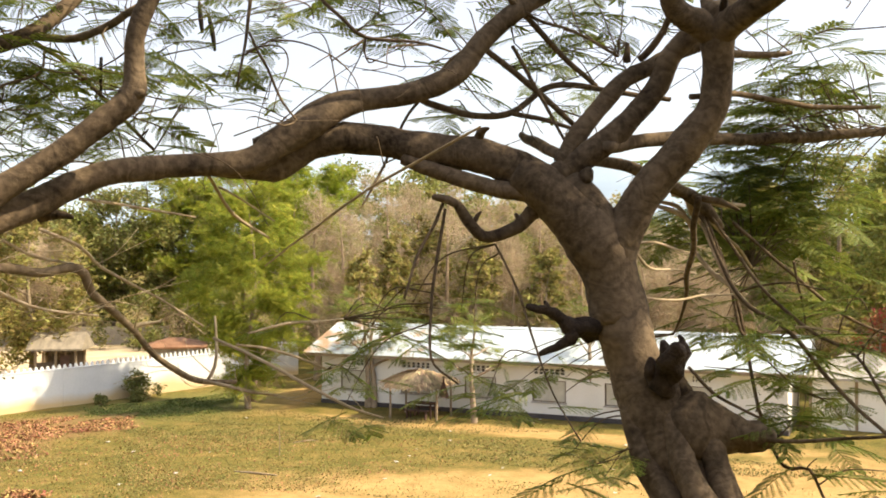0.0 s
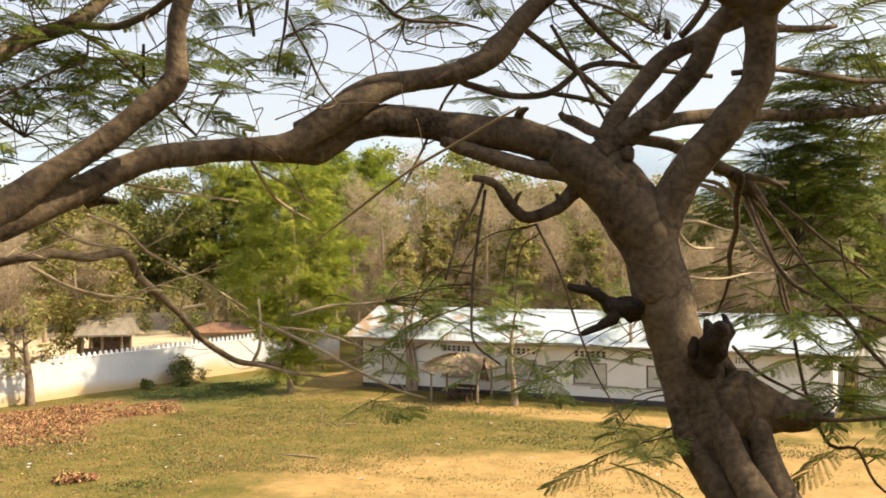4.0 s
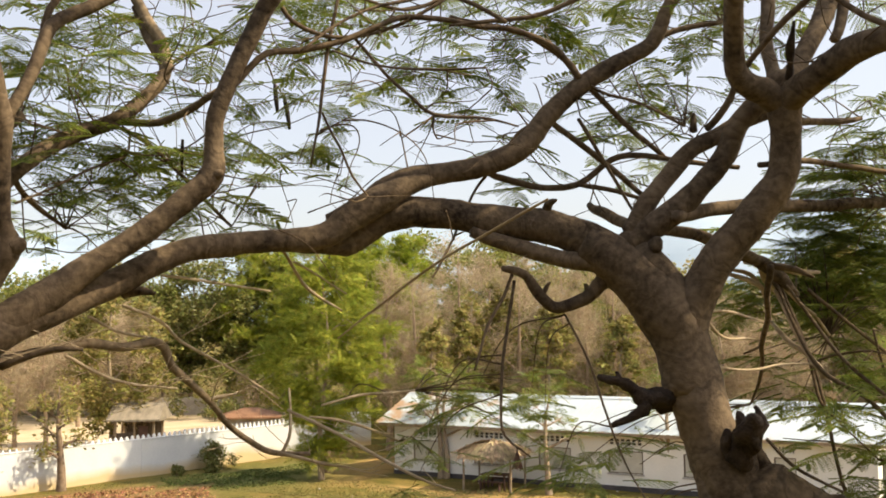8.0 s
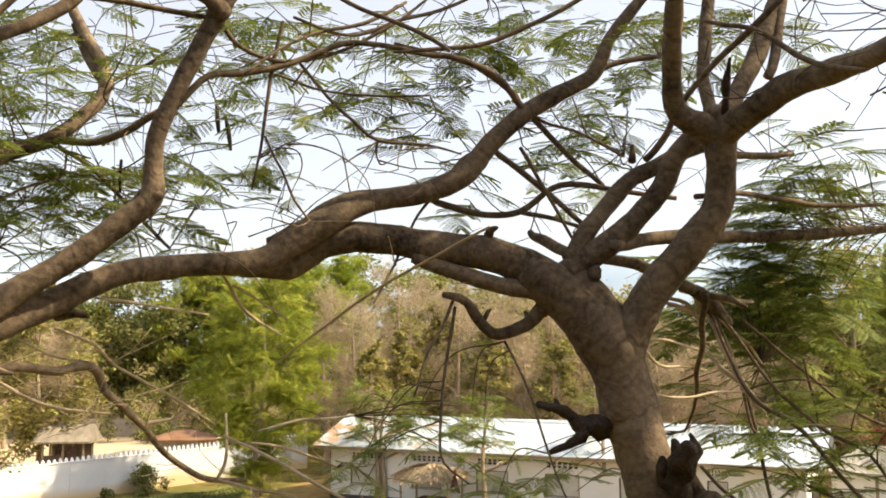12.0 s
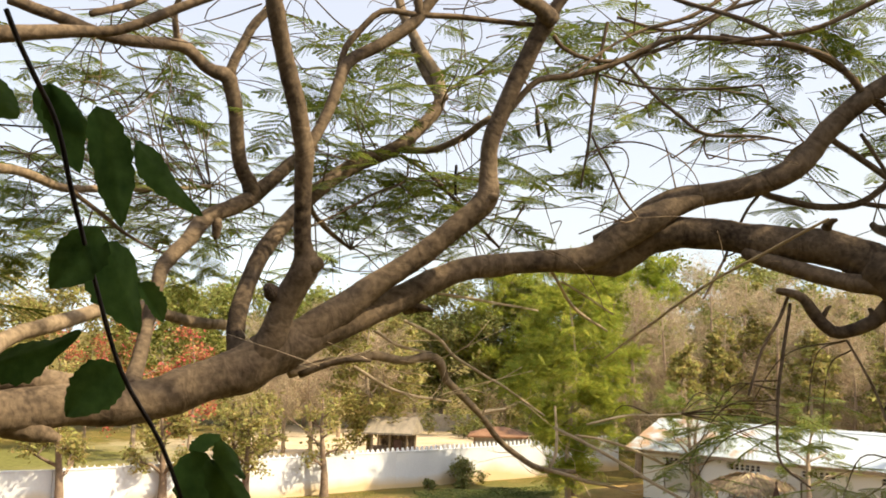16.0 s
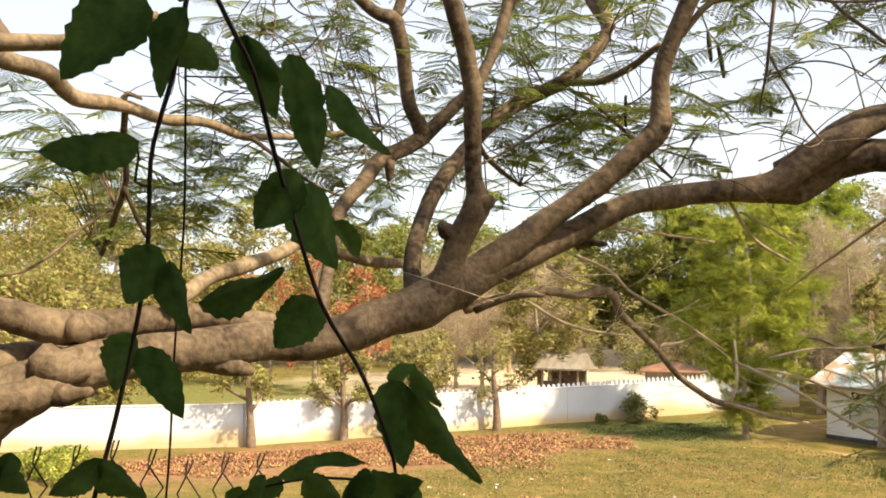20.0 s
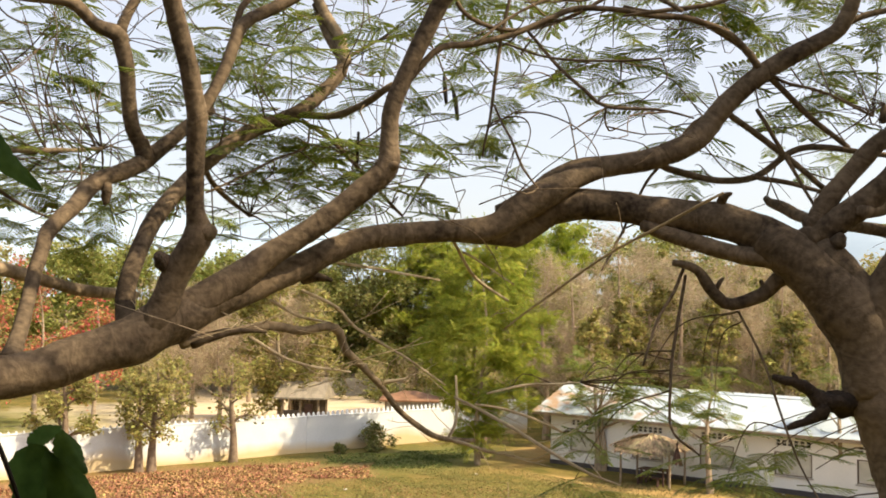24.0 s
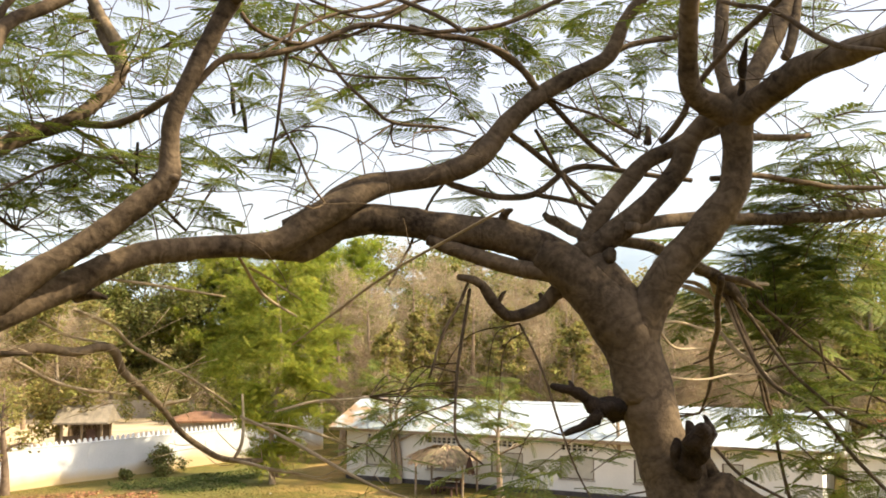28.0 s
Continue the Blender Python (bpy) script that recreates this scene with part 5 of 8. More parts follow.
limb(spreading_tree, "tan", [(-1.20, 4.88, 7.11, 0.009), (-1.18, 4.93, 7.17, 0.009), (-1.19, 5.01, 7.28, 0.008), (-1.22, 5.10, 7.42, 0.006)])
limb(spreading_tree, "tan", [(-1.22, 4.87, 7.10, 0.011), (-1.08, 4.83, 7.08, 0.009), (-0.98, 4.79, 7.06, 0.008), (-0.82, 4.73, 7.05, 0.004)])
limb(spreading_tree, "tan", [(-1.18, 4.90, 7.32, 0.008), (-1.00, 4.84, 7.25, 0.009), (-0.85, 4.77, 7.19, 0.009), (-0.63, 4.66, 7.09, 0.009), (-0.46, 4.57, 7.02, 0.007), (-0.28, 4.47, 6.98, 0.004)])
limb(spreading_tree, "tan", [(-1.10, 5.07, 7.27, 0.006), (-0.96, 5.19, 7.24, 0.008), (-0.83, 5.30, 7.19, 0.008), (-0.66, 5.43, 7.10, 0.007)])
limb(spreading_tree, "tan", [(-1.04, 5.09, 7.33, 0.006), (-0.87, 5.28, 7.37, 0.008), (-0.72, 5.44, 7.37, 0.008), (-0.58, 5.57, 7.38, 0.005)])
limb(spreading_tree, "tan", [(-1.93, 3.96, 7.63, 0.008), (-1.84, 4.11, 7.54, 0.008), (-1.74, 4.25, 7.49, 0.007), (-1.60, 4.42, 7.46, 0.006)])
limb(spreading_tree, "tan", [(-1.73, 4.08, 7.85, 0.008), (-1.64, 4.30, 7.78, 0.008), (-1.60, 4.44, 7.69, 0.008), (-1.52, 4.61, 7.61, 0.007), (-1.41, 4.82, 7.51, 0.006), (-1.27, 5.06, 7.37, 0.005)])
limb(spreading_tree, "tan", [(-1.62, 4.24, 7.99, 0.007), (-1.46, 4.57, 7.97, 0.007), (-1.27, 4.88, 7.94, 0.005)])
limb(spreading_tree, "tan", [(-1.86, 4.02, 7.80, 0.007), (-1.80, 4.21, 7.73, 0.007), (-1.71, 4.41, 7.70, 0.006)])
limb(spreading_tree, "tan", [(-1.14, 4.51, 8.14, 0.007), (-1.12, 4.58, 8.11, 0.008), (-1.06, 4.83, 7.95, 0.009), (-0.93, 5.09, 7.84, 0.006)])
limb(spreading_tree, "tan", [(-1.08, 4.59, 8.07, 0.006), (-1.04, 4.64, 8.05, 0.006), (-0.86, 4.85, 7.92, 0.004)])
limb(spreading_tree, "gnarl", [(-1.75, 4.13, 7.90, 0.032), (-1.66, 4.11, 7.91, 0.021), (-1.59, 4.09, 7.90, 0.011)])
limb(spreading_tree, "gnarl", [(-1.45, 4.36, 8.14, 0.055), (-1.37, 4.35, 8.11, 0.033), (-1.33, 4.35, 8.09, 0.011)])
limb(spreading_tree, "gnarl", [(-3.22, 2.25, 7.41, 0.071), (-3.18, 2.29, 7.39, 0.078), (-3.13, 2.35, 7.37, 0.059), (-3.09, 2.40, 7.37, 0.024)])
limb(spreading_tree, "gnarl", [(-3.27, 2.09, 7.25, 0.070), (-3.21, 2.17, 7.28, 0.075), (-3.15, 2.25, 7.30, 0.058), (-3.12, 2.29, 7.32, 0.023)])
limb(spreading_tree, "gnarl", [(-3.24, 2.42, 7.54, 0.061), (-3.20, 2.47, 7.53, 0.068), (-3.15, 2.53, 7.53, 0.036)])
limb(spreading_tree, "trunk", [(-4.25, 0.9, 5.2, 0.36), (-4.05, 1.15, 5.9, 0.29), (-3.75, 1.5, 6.7, 0.22), (-3.52, 1.78, 7.02, 0.17), (-3.40, 2.05, 7.16, 0.14)])
limb(spreading_tree, "limb", [(-4.05, 1.2, 6.1, 0.2), (-4.0, 1.5, 7.2, 0.15), (-3.8, 1.9, 8.2, 0.11), (-3.7, 2.4, 8.8, 0.08)])
swell_joints(flame_tree)
swell_joints(spreading_tree)


# ---------------------------------------------------------------- feathery leaves of the big trees
def frond_template(droop):
    """A twice-feathered leaf one unit long: a rib, pairs of side ribs, each set with narrow leaflets (quads)."""
    v, f = [], []

    def quad(a, b, c, d):
        k = len(v)
        v.extend((a, b, c, d))
        f.append((k, k + 1, k + 2, k + 3))

    def bend(x, y, z=0.0):
        return (x, y, z - droop * x * x)

    pairs = 8
    for i in range(6):
        a, b = i / 6, (i + 1) / 6
        w = 0.011 * (1 - 0.6 * a)
        quad(bend(a, -w), bend(b, -w * 0.9), bend(b, w * 0.9), bend(a, w))
        quad(bend(a, 0, -w), bend(b, 0, -w), bend(b, 0, w), bend(a, 0, w))
    for i in range(pairs):
        x = 0.22 + 0.78 * i / (pairs - 1)
        for s in (-1, 1):
            ln = (0.36 * math.sin(math.pi * (0.32 + 0.5 * i / (pairs - 1))) + 0.06) * random.uniform(0.85, 1.1)
            ang = radians(58 - 24 * i / pairs + random.uniform(-6, 6))
            dx, dy = math.cos(ang), s * math.sin(ang)
            sag = random.uniform(0.1, 0.4) + 2.0 * droop
            n = 10
            for k in range(n):
                u = (k + 0.7) / (n + 0.2) * ln
                cx, cy, cz = x + dx * u, dy * u, -sag * u * u
                w = 0.040 * math.sin(math.pi * (0.22 + 0.62 * k / n))
                e = 0.0175
                for q in (-1, 1):
                    px, py = -dy * q, dx * q
                    tip = (cx + px * w + dx * w * 0.6, cy + py * w + dy * w * 0.6, cz - 0.012)
                    quad(bend(cx - dx * e, cy - dy * e, cz), bend(cx + dx * e, cy + dy * e, cz), bend(tip[0] + dx * e * 0.3, tip[1] + dy * e * 0.3, tip[2]), bend(tip[0] - dx * e * 0.8, tip[1] - dy * e * 0.8, tip[2]))
    return np.array(v, np.float32), np.array(f, np.int32)


FRONDS = [frond_template(d) for d in (0.06, 0.16, 0.3)]


def spray(tree, x, y, z, size, count):
    """A twig end with several feathery leaves, tied to the nearest limb."""
    c = np.array([x, y, z])
    best = None
    for kind, path in GROWN[tree.name]:
        if kind in ("pod", "vine"):
            continue
        d = np.linalg.norm(path[:, :3] - c, axis=1)
        k = int(d.argmin())
        if best is None or d[k] < best[0]:
            best = (d[k], path[k])
    v_all, f_all, off = [], [], 0
    if 0.03 < best[0] < 1.6:
        a = best[1][:3]
        mid = (a + c) / 2 + np.array([0, 0, 0.12 * best[0]]) + np.random.uniform(-0.05, 0.05, 3)
        path = smooth_path([(*a, 0.0045), (*mid, 0.0035), (*c, 0.002)], 0.08)
        tv, tf, along = tube(path, 5)
        stem = arrays("twig", tv, tf, M["twig"], tree, smooth=True)
    az = np.random.uniform(0, 2 * math.pi)
    for i in range(count):
        az += 2.4 + random.uniform(-0.4, 0.4)
        low = z < EYE + 0.3
        el = random.uniform(-0.32, 0.12) if low else random.uniform(-0.28, 0.2)
        fwd = np.array([[math.cos(az) * math.cos(el), math.sin(az) * math.cos(el), math.sin(el)]])
        up = np.array([[random.uniform(-0.25, 0.25), random.uniform(-0.25, 0.25), 1.0]])
        s = size * random.uniform(0.22, 0.34)
        base = c[None] + np.random.uniform(-0.16, 0.16, (1, 3)) * size * np.array([1, 1, 0.6])
        tv, tf = FRONDS[i % 2]
        v, f = scatter(tv, tf, base, frames_of(base, fwd, up, [s]))
        v_all.append(v)
        f_all.append(f + off)
        off += len(v)
    return arrays("leaf_spray", np.concatenate(v_all), np.concatenate(f_all), M["frond"], tree)


def sprays(tree, spots):
    for x, y, z, size in spots:
        spray(tree, x, y, z, size, 5 if z > EYE + 0.2 else 3)


sprays(spreading_tree, [(-2.46, 4.50, 9.45, 1.09), (-2.33, 4.32, 9.13, 0.94), (-2.16, 3.93, 8.80, 0.97), (-2.14, 4.30, 9.09, 0.86), (-1.82, 4.01, 9.04, 1.15), (-2.25, 4.60, 8.88, 0.92), (-2.27, 4.36, 8.73, 1.14), (-2.58, 4.79, 8.66, 1.10), (-2.05, 4.43, 8.67, 1.00), (-2.16, 4.75, 8.55, 0.87), (-2.35, 4.53, 8.44, 0.93), (-2.00, 5.03, 8.66, 0.87), (-1.79, 4.88, 8.69, 1.11), (-1.54, 4.44, 8.66, 1.12), (-2.03, 4.93, 9.05, 0.86), (-1.47, 4.81, 9.44, 0.85), (-1.53, 4.64, 9.17, 0.98), (-1.07, 4.42, 9.15, 0.95)])
sprays(spreading_tree, [(-1.18, 5.81, 9.32, 0.94), (-0.92, 5.18, 9.05, 1.06), (-0.85, 5.54, 9.02, 1.09), (-1.08, 5.31, 8.79, 0.95), (-1.02, 5.94, 8.85, 1.00), (-1.30, 5.57, 8.77, 0.92), (-1.48, 5.01, 8.52, 1.13), (-1.60, 5.08, 8.37, 1.10), (-1.20, 5.22, 9.57, 1.14), (-1.07, 5.25, 9.67, 1.13), (-1.36, 5.36, 9.69, 0.92), (-0.87, 5.65, 9.78, 1.05), (-1.00, 5.62, 9.59, 0.99), (-0.55, 5.29, 9.17, 1.04), (-0.38, 5.17, 9.18, 1.06), (-0.34, 5.67, 9.51, 0.96)])
sprays(flame_tree, [(-0.31, 5.59, 9.12, 0.91), (0.14, 5.49, 9.18, 1.10), (0.03, 5.19, 8.98, 1.02), (-0.04, 5.32, 8.78, 1.14)])
sprays(spreading_tree, [(-0.02, 5.07, 9.38, 1.09), (0.13, 5.01, 9.51, 1.06), (0.27, 5.28, 9.49, 1.13), (0.49, 5.63, 9.69, 1.07), (0.57, 5.47, 9.51, 0.90), (0.06, 5.18, 8.59, 0.97), (0.74, 4.58, 9.34, 0.98), (1.00, 5.20, 9.52, 1.13), (0.62, 5.61, 9.46, 0.95), (0.81, 5.70, 9.33, 0.91), (0.95, 5.52, 9.24, 0.90), (1.03, 5.09, 9.03, 0.87), (0.66, 5.62, 9.17, 1.10)])
sprays(flame_tree, [(0.60, 6.08, 8.95, 0.88), (1.68, 5.47, 9.55, 1.13), (2.25, 5.86, 9.74, 0.99), (2.04, 5.67, 8.85, 1.05), (2.30, 6.05, 8.85, 0.95), (2.03, 6.08, 8.75, 0.97), (2.12, 5.84, 8.64, 1.07), (1.84, 5.82, 8.66, 1.06), (2.30, 5.90, 8.61, 0.85)])
sprays(spreading_tree, [(0.82, 5.58, 9.01, 1.01), (0.70, 5.73, 8.98, 1.00), (0.91, 6.41, 8.84, 0.93), (1.22, 5.74, 9.45, 0.87), (1.27, 5.23, 9.39, 0.91), (0.24, 5.32, 9.69, 0.89), (0.45, 5.48, 9.77, 0.91)])
sprays(flame_tree, [(1.53, 6.22, 7.94, 1.10), (1.96, 6.72, 7.92, 1.34), (2.16, 6.36, 8.23, 1.15), (2.38, 6.37, 8.08, 1.26), (2.19, 6.87, 7.72, 1.36), (2.32, 6.36, 7.75, 1.27), (1.73, 6.46, 8.40, 1.32), (1.93, 6.28, 8.38, 1.33), (2.29, 6.47, 8.43, 1.28), (2.49, 6.44, 8.35, 1.13), (1.80, 6.63, 8.19, 1.04), (1.93, 6.10, 8.04, 1.21), (2.26, 6.49, 7.94, 1.32), (1.46, 6.21, 7.80, 1.22), (1.85, 6.63, 7.65, 1.24)])
sprays(flame_tree, [(1.73, 5.04, 7.03, 0.91), (1.79, 4.82, 6.98, 0.90), (1.88, 4.87, 7.13, 0.83), (1.98, 4.74, 7.03, 0.95), (1.87, 4.39, 7.29, 1.03), (1.72, 5.09, 7.23, 1.02), (1.73, 4.52, 6.93, 0.88), (2.04, 4.41, 7.40, 0.78), (0.66, 4.46, 6.75, 0.83), (0.90, 5.31, 6.52, 0.81), (0.69, 5.18, 6.67, 0.83), (0.81, 4.50, 6.81, 0.82), (2.15, 4.72, 6.50, 0.90), (2.15, 4.61, 6.70, 0.89), (1.75, 4.47, 6.79, 0.90), (2.17, 5.07, 6.81, 0.82)])
sprays(flame_tree, [(0.24, 5.27, 6.95, 0.77)])
sprays(spreading_tree, [(-0.37, 5.99, 7.41, 0.65), (-0.25, 5.40, 7.31, 0.66), (-0.12, 5.30, 7.26, 0.79), (-0.54, 5.54, 7.01, 0.63), (-0.39, 5.15, 7.01, 0.61), (0.05, 5.44, 7.44, 0.68), (0.16, 5.85, 7.28, 0.80), (0.28, 6.14, 7.12, 0.65), (0.20, 5.83, 7.01, 0.79)])
sprays(flame_tree, [(0.75, 5.83, 7.01, 0.76)])
sprays(spreading_tree, [(-1.03, 5.73, 7.29, 0.73), (-0.23, 6.02, 7.34, 0.62)])
sprays(spreading_tree, [(-3.49, 4.86, 9.40, 1.10), (-3.21, 4.75, 9.12, 0.97), (-2.85, 5.46, 9.42, 0.96), (-2.75, 5.49, 9.19, 0.98), (-2.34, 5.02, 9.29, 0.96), (-2.48, 4.69, 8.86, 0.93), (-2.48, 4.92, 8.77, 0.87), (-2.43, 5.31, 8.83, 0.98), (-2.40, 4.75, 8.57, 0.90), (-2.64, 5.70, 8.63, 0.89), (-2.24, 5.22, 8.66, 1.14), (-1.99, 5.03, 8.51, 0.97), (-2.66, 5.58, 8.44, 0.86), (-2.20, 4.93, 8.32, 1.13), (-2.21, 5.64, 8.35, 0.93), (-2.00, 5.41, 8.77, 0.92), (-1.97, 5.88, 8.83, 1.13)])
sprays(spreading_tree, [(-3.35, 4.84, 8.91, 1.01), (-3.57, 4.85, 8.86, 0.97), (-4.11, 5.22, 8.87, 1.06), (-4.14, 4.43, 8.82, 0.95), (-4.55, 4.40, 8.81, 0.97), (-4.96, 4.41, 8.71, 1.09), (-4.55, 4.30, 8.63, 0.98), (-4.18, 4.27, 8.56, 0.96), (-4.62, 5.16, 8.59, 1.00), (-4.50, 4.73, 8.42, 1.03), (-4.70, 4.56, 8.37, 1.09), (-4.61, 4.18, 8.31, 0.94), (-4.68, 5.06, 8.26, 1.00), (-5.22, 4.66, 8.19, 0.89), (-5.24, 4.33, 8.38, 0.99), (-5.12, 3.95, 8.33, 1.11), (-4.91, 3.52, 8.77, 1.00)])
sprays(spreading_tree, [(-4.77, 3.30, 8.83, 0.95), (-5.23, 3.78, 8.64, 0.97), (-5.29, 3.66, 8.56, 0.85), (-3.57, 5.56, 8.41, 1.14), (-3.58, 5.14, 8.45, 0.91), (-3.45, 5.21, 8.24, 0.91), (-3.17, 4.99, 8.50, 0.86), (-2.68, 4.73, 9.16, 0.90), (-2.93, 4.83, 8.83, 1.10), (-3.55, 4.45, 9.03, 1.10), (-3.42, 4.18, 9.15, 0.87), (-3.40, 4.43, 8.50, 1.13), (-3.71, 5.20, 8.65, 0.85), (-4.26, 4.90, 8.89, 0.92), (-4.50, 3.75, 8.45, 1.03), (-4.67, 3.46, 8.36, 1.14), (-4.95, 3.41, 8.27, 1.02)])
sprays(flame_tree, [(1.83, 5.14, 9.50, 0.83)])
sprays(spreading_tree, [(-1.56, 5.35, 8.97, 0.84), (-0.65, 5.58, 9.46, 1.03), (-0.49, 5.39, 9.60, 0.79), (-0.16, 5.61, 9.74, 0.95), (0.40, 5.36, 9.36, 0.94), (-0.09, 5.16, 9.22, 0.85), (0.94, 5.33, 9.36, 0.78), (1.20, 5.31, 9.52, 0.81), (1.31, 4.90, 9.49, 1.01), (-1.83, 5.36, 9.15, 1.03), (-2.32, 5.26, 9.62, 0.98), (-1.92, 4.78, 9.50, 0.92), (-1.92, 5.10, 9.45, 0.79), (-1.49, 5.46, 9.17, 0.91), (-1.08, 5.29, 9.39, 0.96)])
sprays(spreading_tree, [(-1.79, 4.51, 8.43, 0.73), (-2.29, 5.32, 8.78, 0.75), (-1.73, 4.73, 8.51, 0.70), (-2.20, 4.48, 9.00, 0.81), (-2.16, 4.09, 9.21, 0.75), (-2.07, 4.38, 9.31, 0.72), (-1.65, 5.34, 8.71, 0.91), (-1.56, 5.49, 8.80, 0.79), (-1.61, 4.57, 8.40, 0.76), (-2.15, 4.88, 8.48, 0.77), (-2.48, 4.96, 8.59, 0.86), (-2.72, 5.06, 8.46, 0.79)])
sprays(spreading_tree, [(-4.09, 4.82, 8.63, 1.24), (-4.37, 5.50, 8.57, 0.98), (-3.79, 5.04, 8.37, 1.15), (-4.03, 5.68, 8.40, 1.25), (-4.04, 4.59, 8.34, 1.00), (-4.62, 4.64, 8.53, 1.12), (-5.07, 4.78, 8.25, 1.12), (-5.06, 4.35, 8.48, 1.01), (-5.29, 4.27, 8.64, 1.13), (-5.61, 4.35, 8.83, 1.00), (-3.97, 4.79, 8.36, 1.05), (-3.93, 5.12, 8.19, 1.08), (-3.43, 5.18, 8.67, 1.17), (-3.60, 5.93, 8.58, 0.94), (-3.27, 6.22, 8.46, 0.96), (-2.85, 5.72, 8.24, 1.10)])
sprays(flame_tree, [(2.01, 6.28, 8.45, 1.01), (2.24, 6.57, 8.29, 1.21), (2.22, 6.00, 8.34, 0.99), (2.42, 6.27, 8.19, 0.98), (2.37, 6.78, 8.11, 1.22), (2.06, 6.75, 8.27, 1.07), (1.90, 6.76, 8.04, 1.06), (2.07, 6.34, 7.94, 0.97), (2.17, 5.83, 7.88, 1.16), (1.57, 6.18, 8.08, 1.25), (1.52, 6.61, 7.96, 1.13), (1.82, 6.91, 7.84, 1.03), (1.83, 5.91, 7.79, 1.01), (2.22, 6.29, 7.79, 0.99), (2.35, 6.04, 7.85, 1.18)])
sprays(flame_tree, [(1.85, 5.89, 8.51, 0.95), (1.93, 5.71, 8.45, 1.01), (2.35, 6.43, 8.50, 0.90), (2.42, 6.23, 8.48, 1.08), (1.76, 6.19, 8.34, 1.01), (1.93, 6.05, 8.28, 0.88), (2.13, 6.05, 8.24, 1.15), (2.34, 6.15, 8.32, 0.99), (2.03, 5.86, 8.78, 1.11), (2.05, 5.38, 8.63, 0.91)])
sprays(flame_tree, [(-0.44, 5.19, 7.29, 0.98), (-0.37, 5.04, 7.39, 1.07), (-0.27, 5.81, 7.29, 1.19), (-0.56, 5.42, 7.06, 1.03), (-0.61, 5.65, 6.81, 1.19), (0.11, 5.79, 7.41, 0.98), (0.17, 5.44, 7.25, 1.00), (0.21, 5.81, 7.03, 1.21), (0.28, 5.73, 6.86, 1.20), (0.57, 5.48, 7.03, 1.08), (0.65, 5.07, 7.02, 1.04)])
sprays(flame_tree, [(1.35, 4.93, 7.17, 1.05), (1.58, 4.78, 7.00, 1.01), (1.72, 4.70, 7.17, 1.17), (1.75, 4.63, 6.99, 1.12), (2.02, 5.12, 7.23, 0.98), (2.11, 4.97, 7.48, 1.13), (1.99, 4.50, 7.61, 1.05), (1.63, 4.53, 6.96, 1.09), (2.20, 5.04, 7.21, 1.24), (2.21, 4.88, 7.35, 1.24), (2.11, 5.13, 7.08, 1.18), (0.79, 5.10, 6.62, 1.20), (0.70, 4.98, 6.81, 0.99)])
sprays(flame_tree, [(1.88, 6.34, 8.39, 1.24), (2.03, 6.13, 8.33, 1.15), (2.23, 5.93, 8.34, 1.30), (2.04, 5.90, 8.13, 1.04), (2.24, 5.80, 8.12, 1.08), (1.90, 6.00, 8.00, 1.08), (2.09, 5.70, 7.91, 1.10), (1.82, 6.01, 7.83, 1.17), (1.97, 5.85, 7.75, 1.02), (2.17, 5.78, 7.68, 1.16), (1.72, 6.12, 7.94, 1.22), (2.24, 6.39, 7.50, 1.12)])
sprays(spreading_tree, [(-4.58, 4.48, 8.71, 0.99), (-4.37, 3.59, 8.41, 1.18), (-3.97, 3.52, 7.98, 1.19), (-4.17, 3.77, 8.68, 1.17), (-3.61, 4.79, 8.70, 1.13), (-4.35, 3.89, 8.24, 1.14), (-4.58, 3.49, 8.49, 1.03), (-3.56, 4.05, 8.37, 0.95), (-4.04, 4.26, 8.68, 1.11), (-4.98, 3.94, 8.60, 1.17), (-4.57, 4.37, 8.27, 1.19), (-4.06, 4.05, 8.32, 1.08), (-3.71, 3.75, 8.16, 0.95), (-3.28, 4.12, 8.54, 0.99), (-4.18, 3.12, 8.48, 1.06), (-4.59, 4.06, 8.58, 1.01), (-4.54, 4.21, 8.07, 0.96), (-4.78, 4.04, 8.13, 1.00)])
sprays(flame_tree, [(1.52, 5.94, 7.59, 1.07), (1.59, 5.62, 7.50, 0.98), (1.83, 5.85, 7.65, 0.98), (1.65, 4.94, 7.49, 0.99), (1.81, 4.98, 7.57, 0.96), (1.72, 5.87, 7.32, 1.15), (1.62, 4.71, 7.34, 1.17), (2.12, 5.69, 7.36, 1.00), (1.52, 5.85, 7.35, 1.11), (1.56, 4.87, 7.25, 1.17)])
sprays(spreading_tree, [(-3.55, 4.44, 9.54, 1.06), (-3.39, 4.54, 9.08, 1.13), (-3.55, 4.36, 9.34, 0.92), (-4.05, 4.15, 9.13, 1.05), (-4.01, 4.36, 9.38, 0.91), (-4.13, 4.79, 9.11, 0.99), (-3.00, 3.95, 9.33, 0.94), (-3.98, 4.33, 9.38, 1.12), (-3.48, 4.63, 9.28, 1.08), (-3.56, 4.27, 9.53, 1.12), (-3.42, 3.58, 9.08, 0.95)])
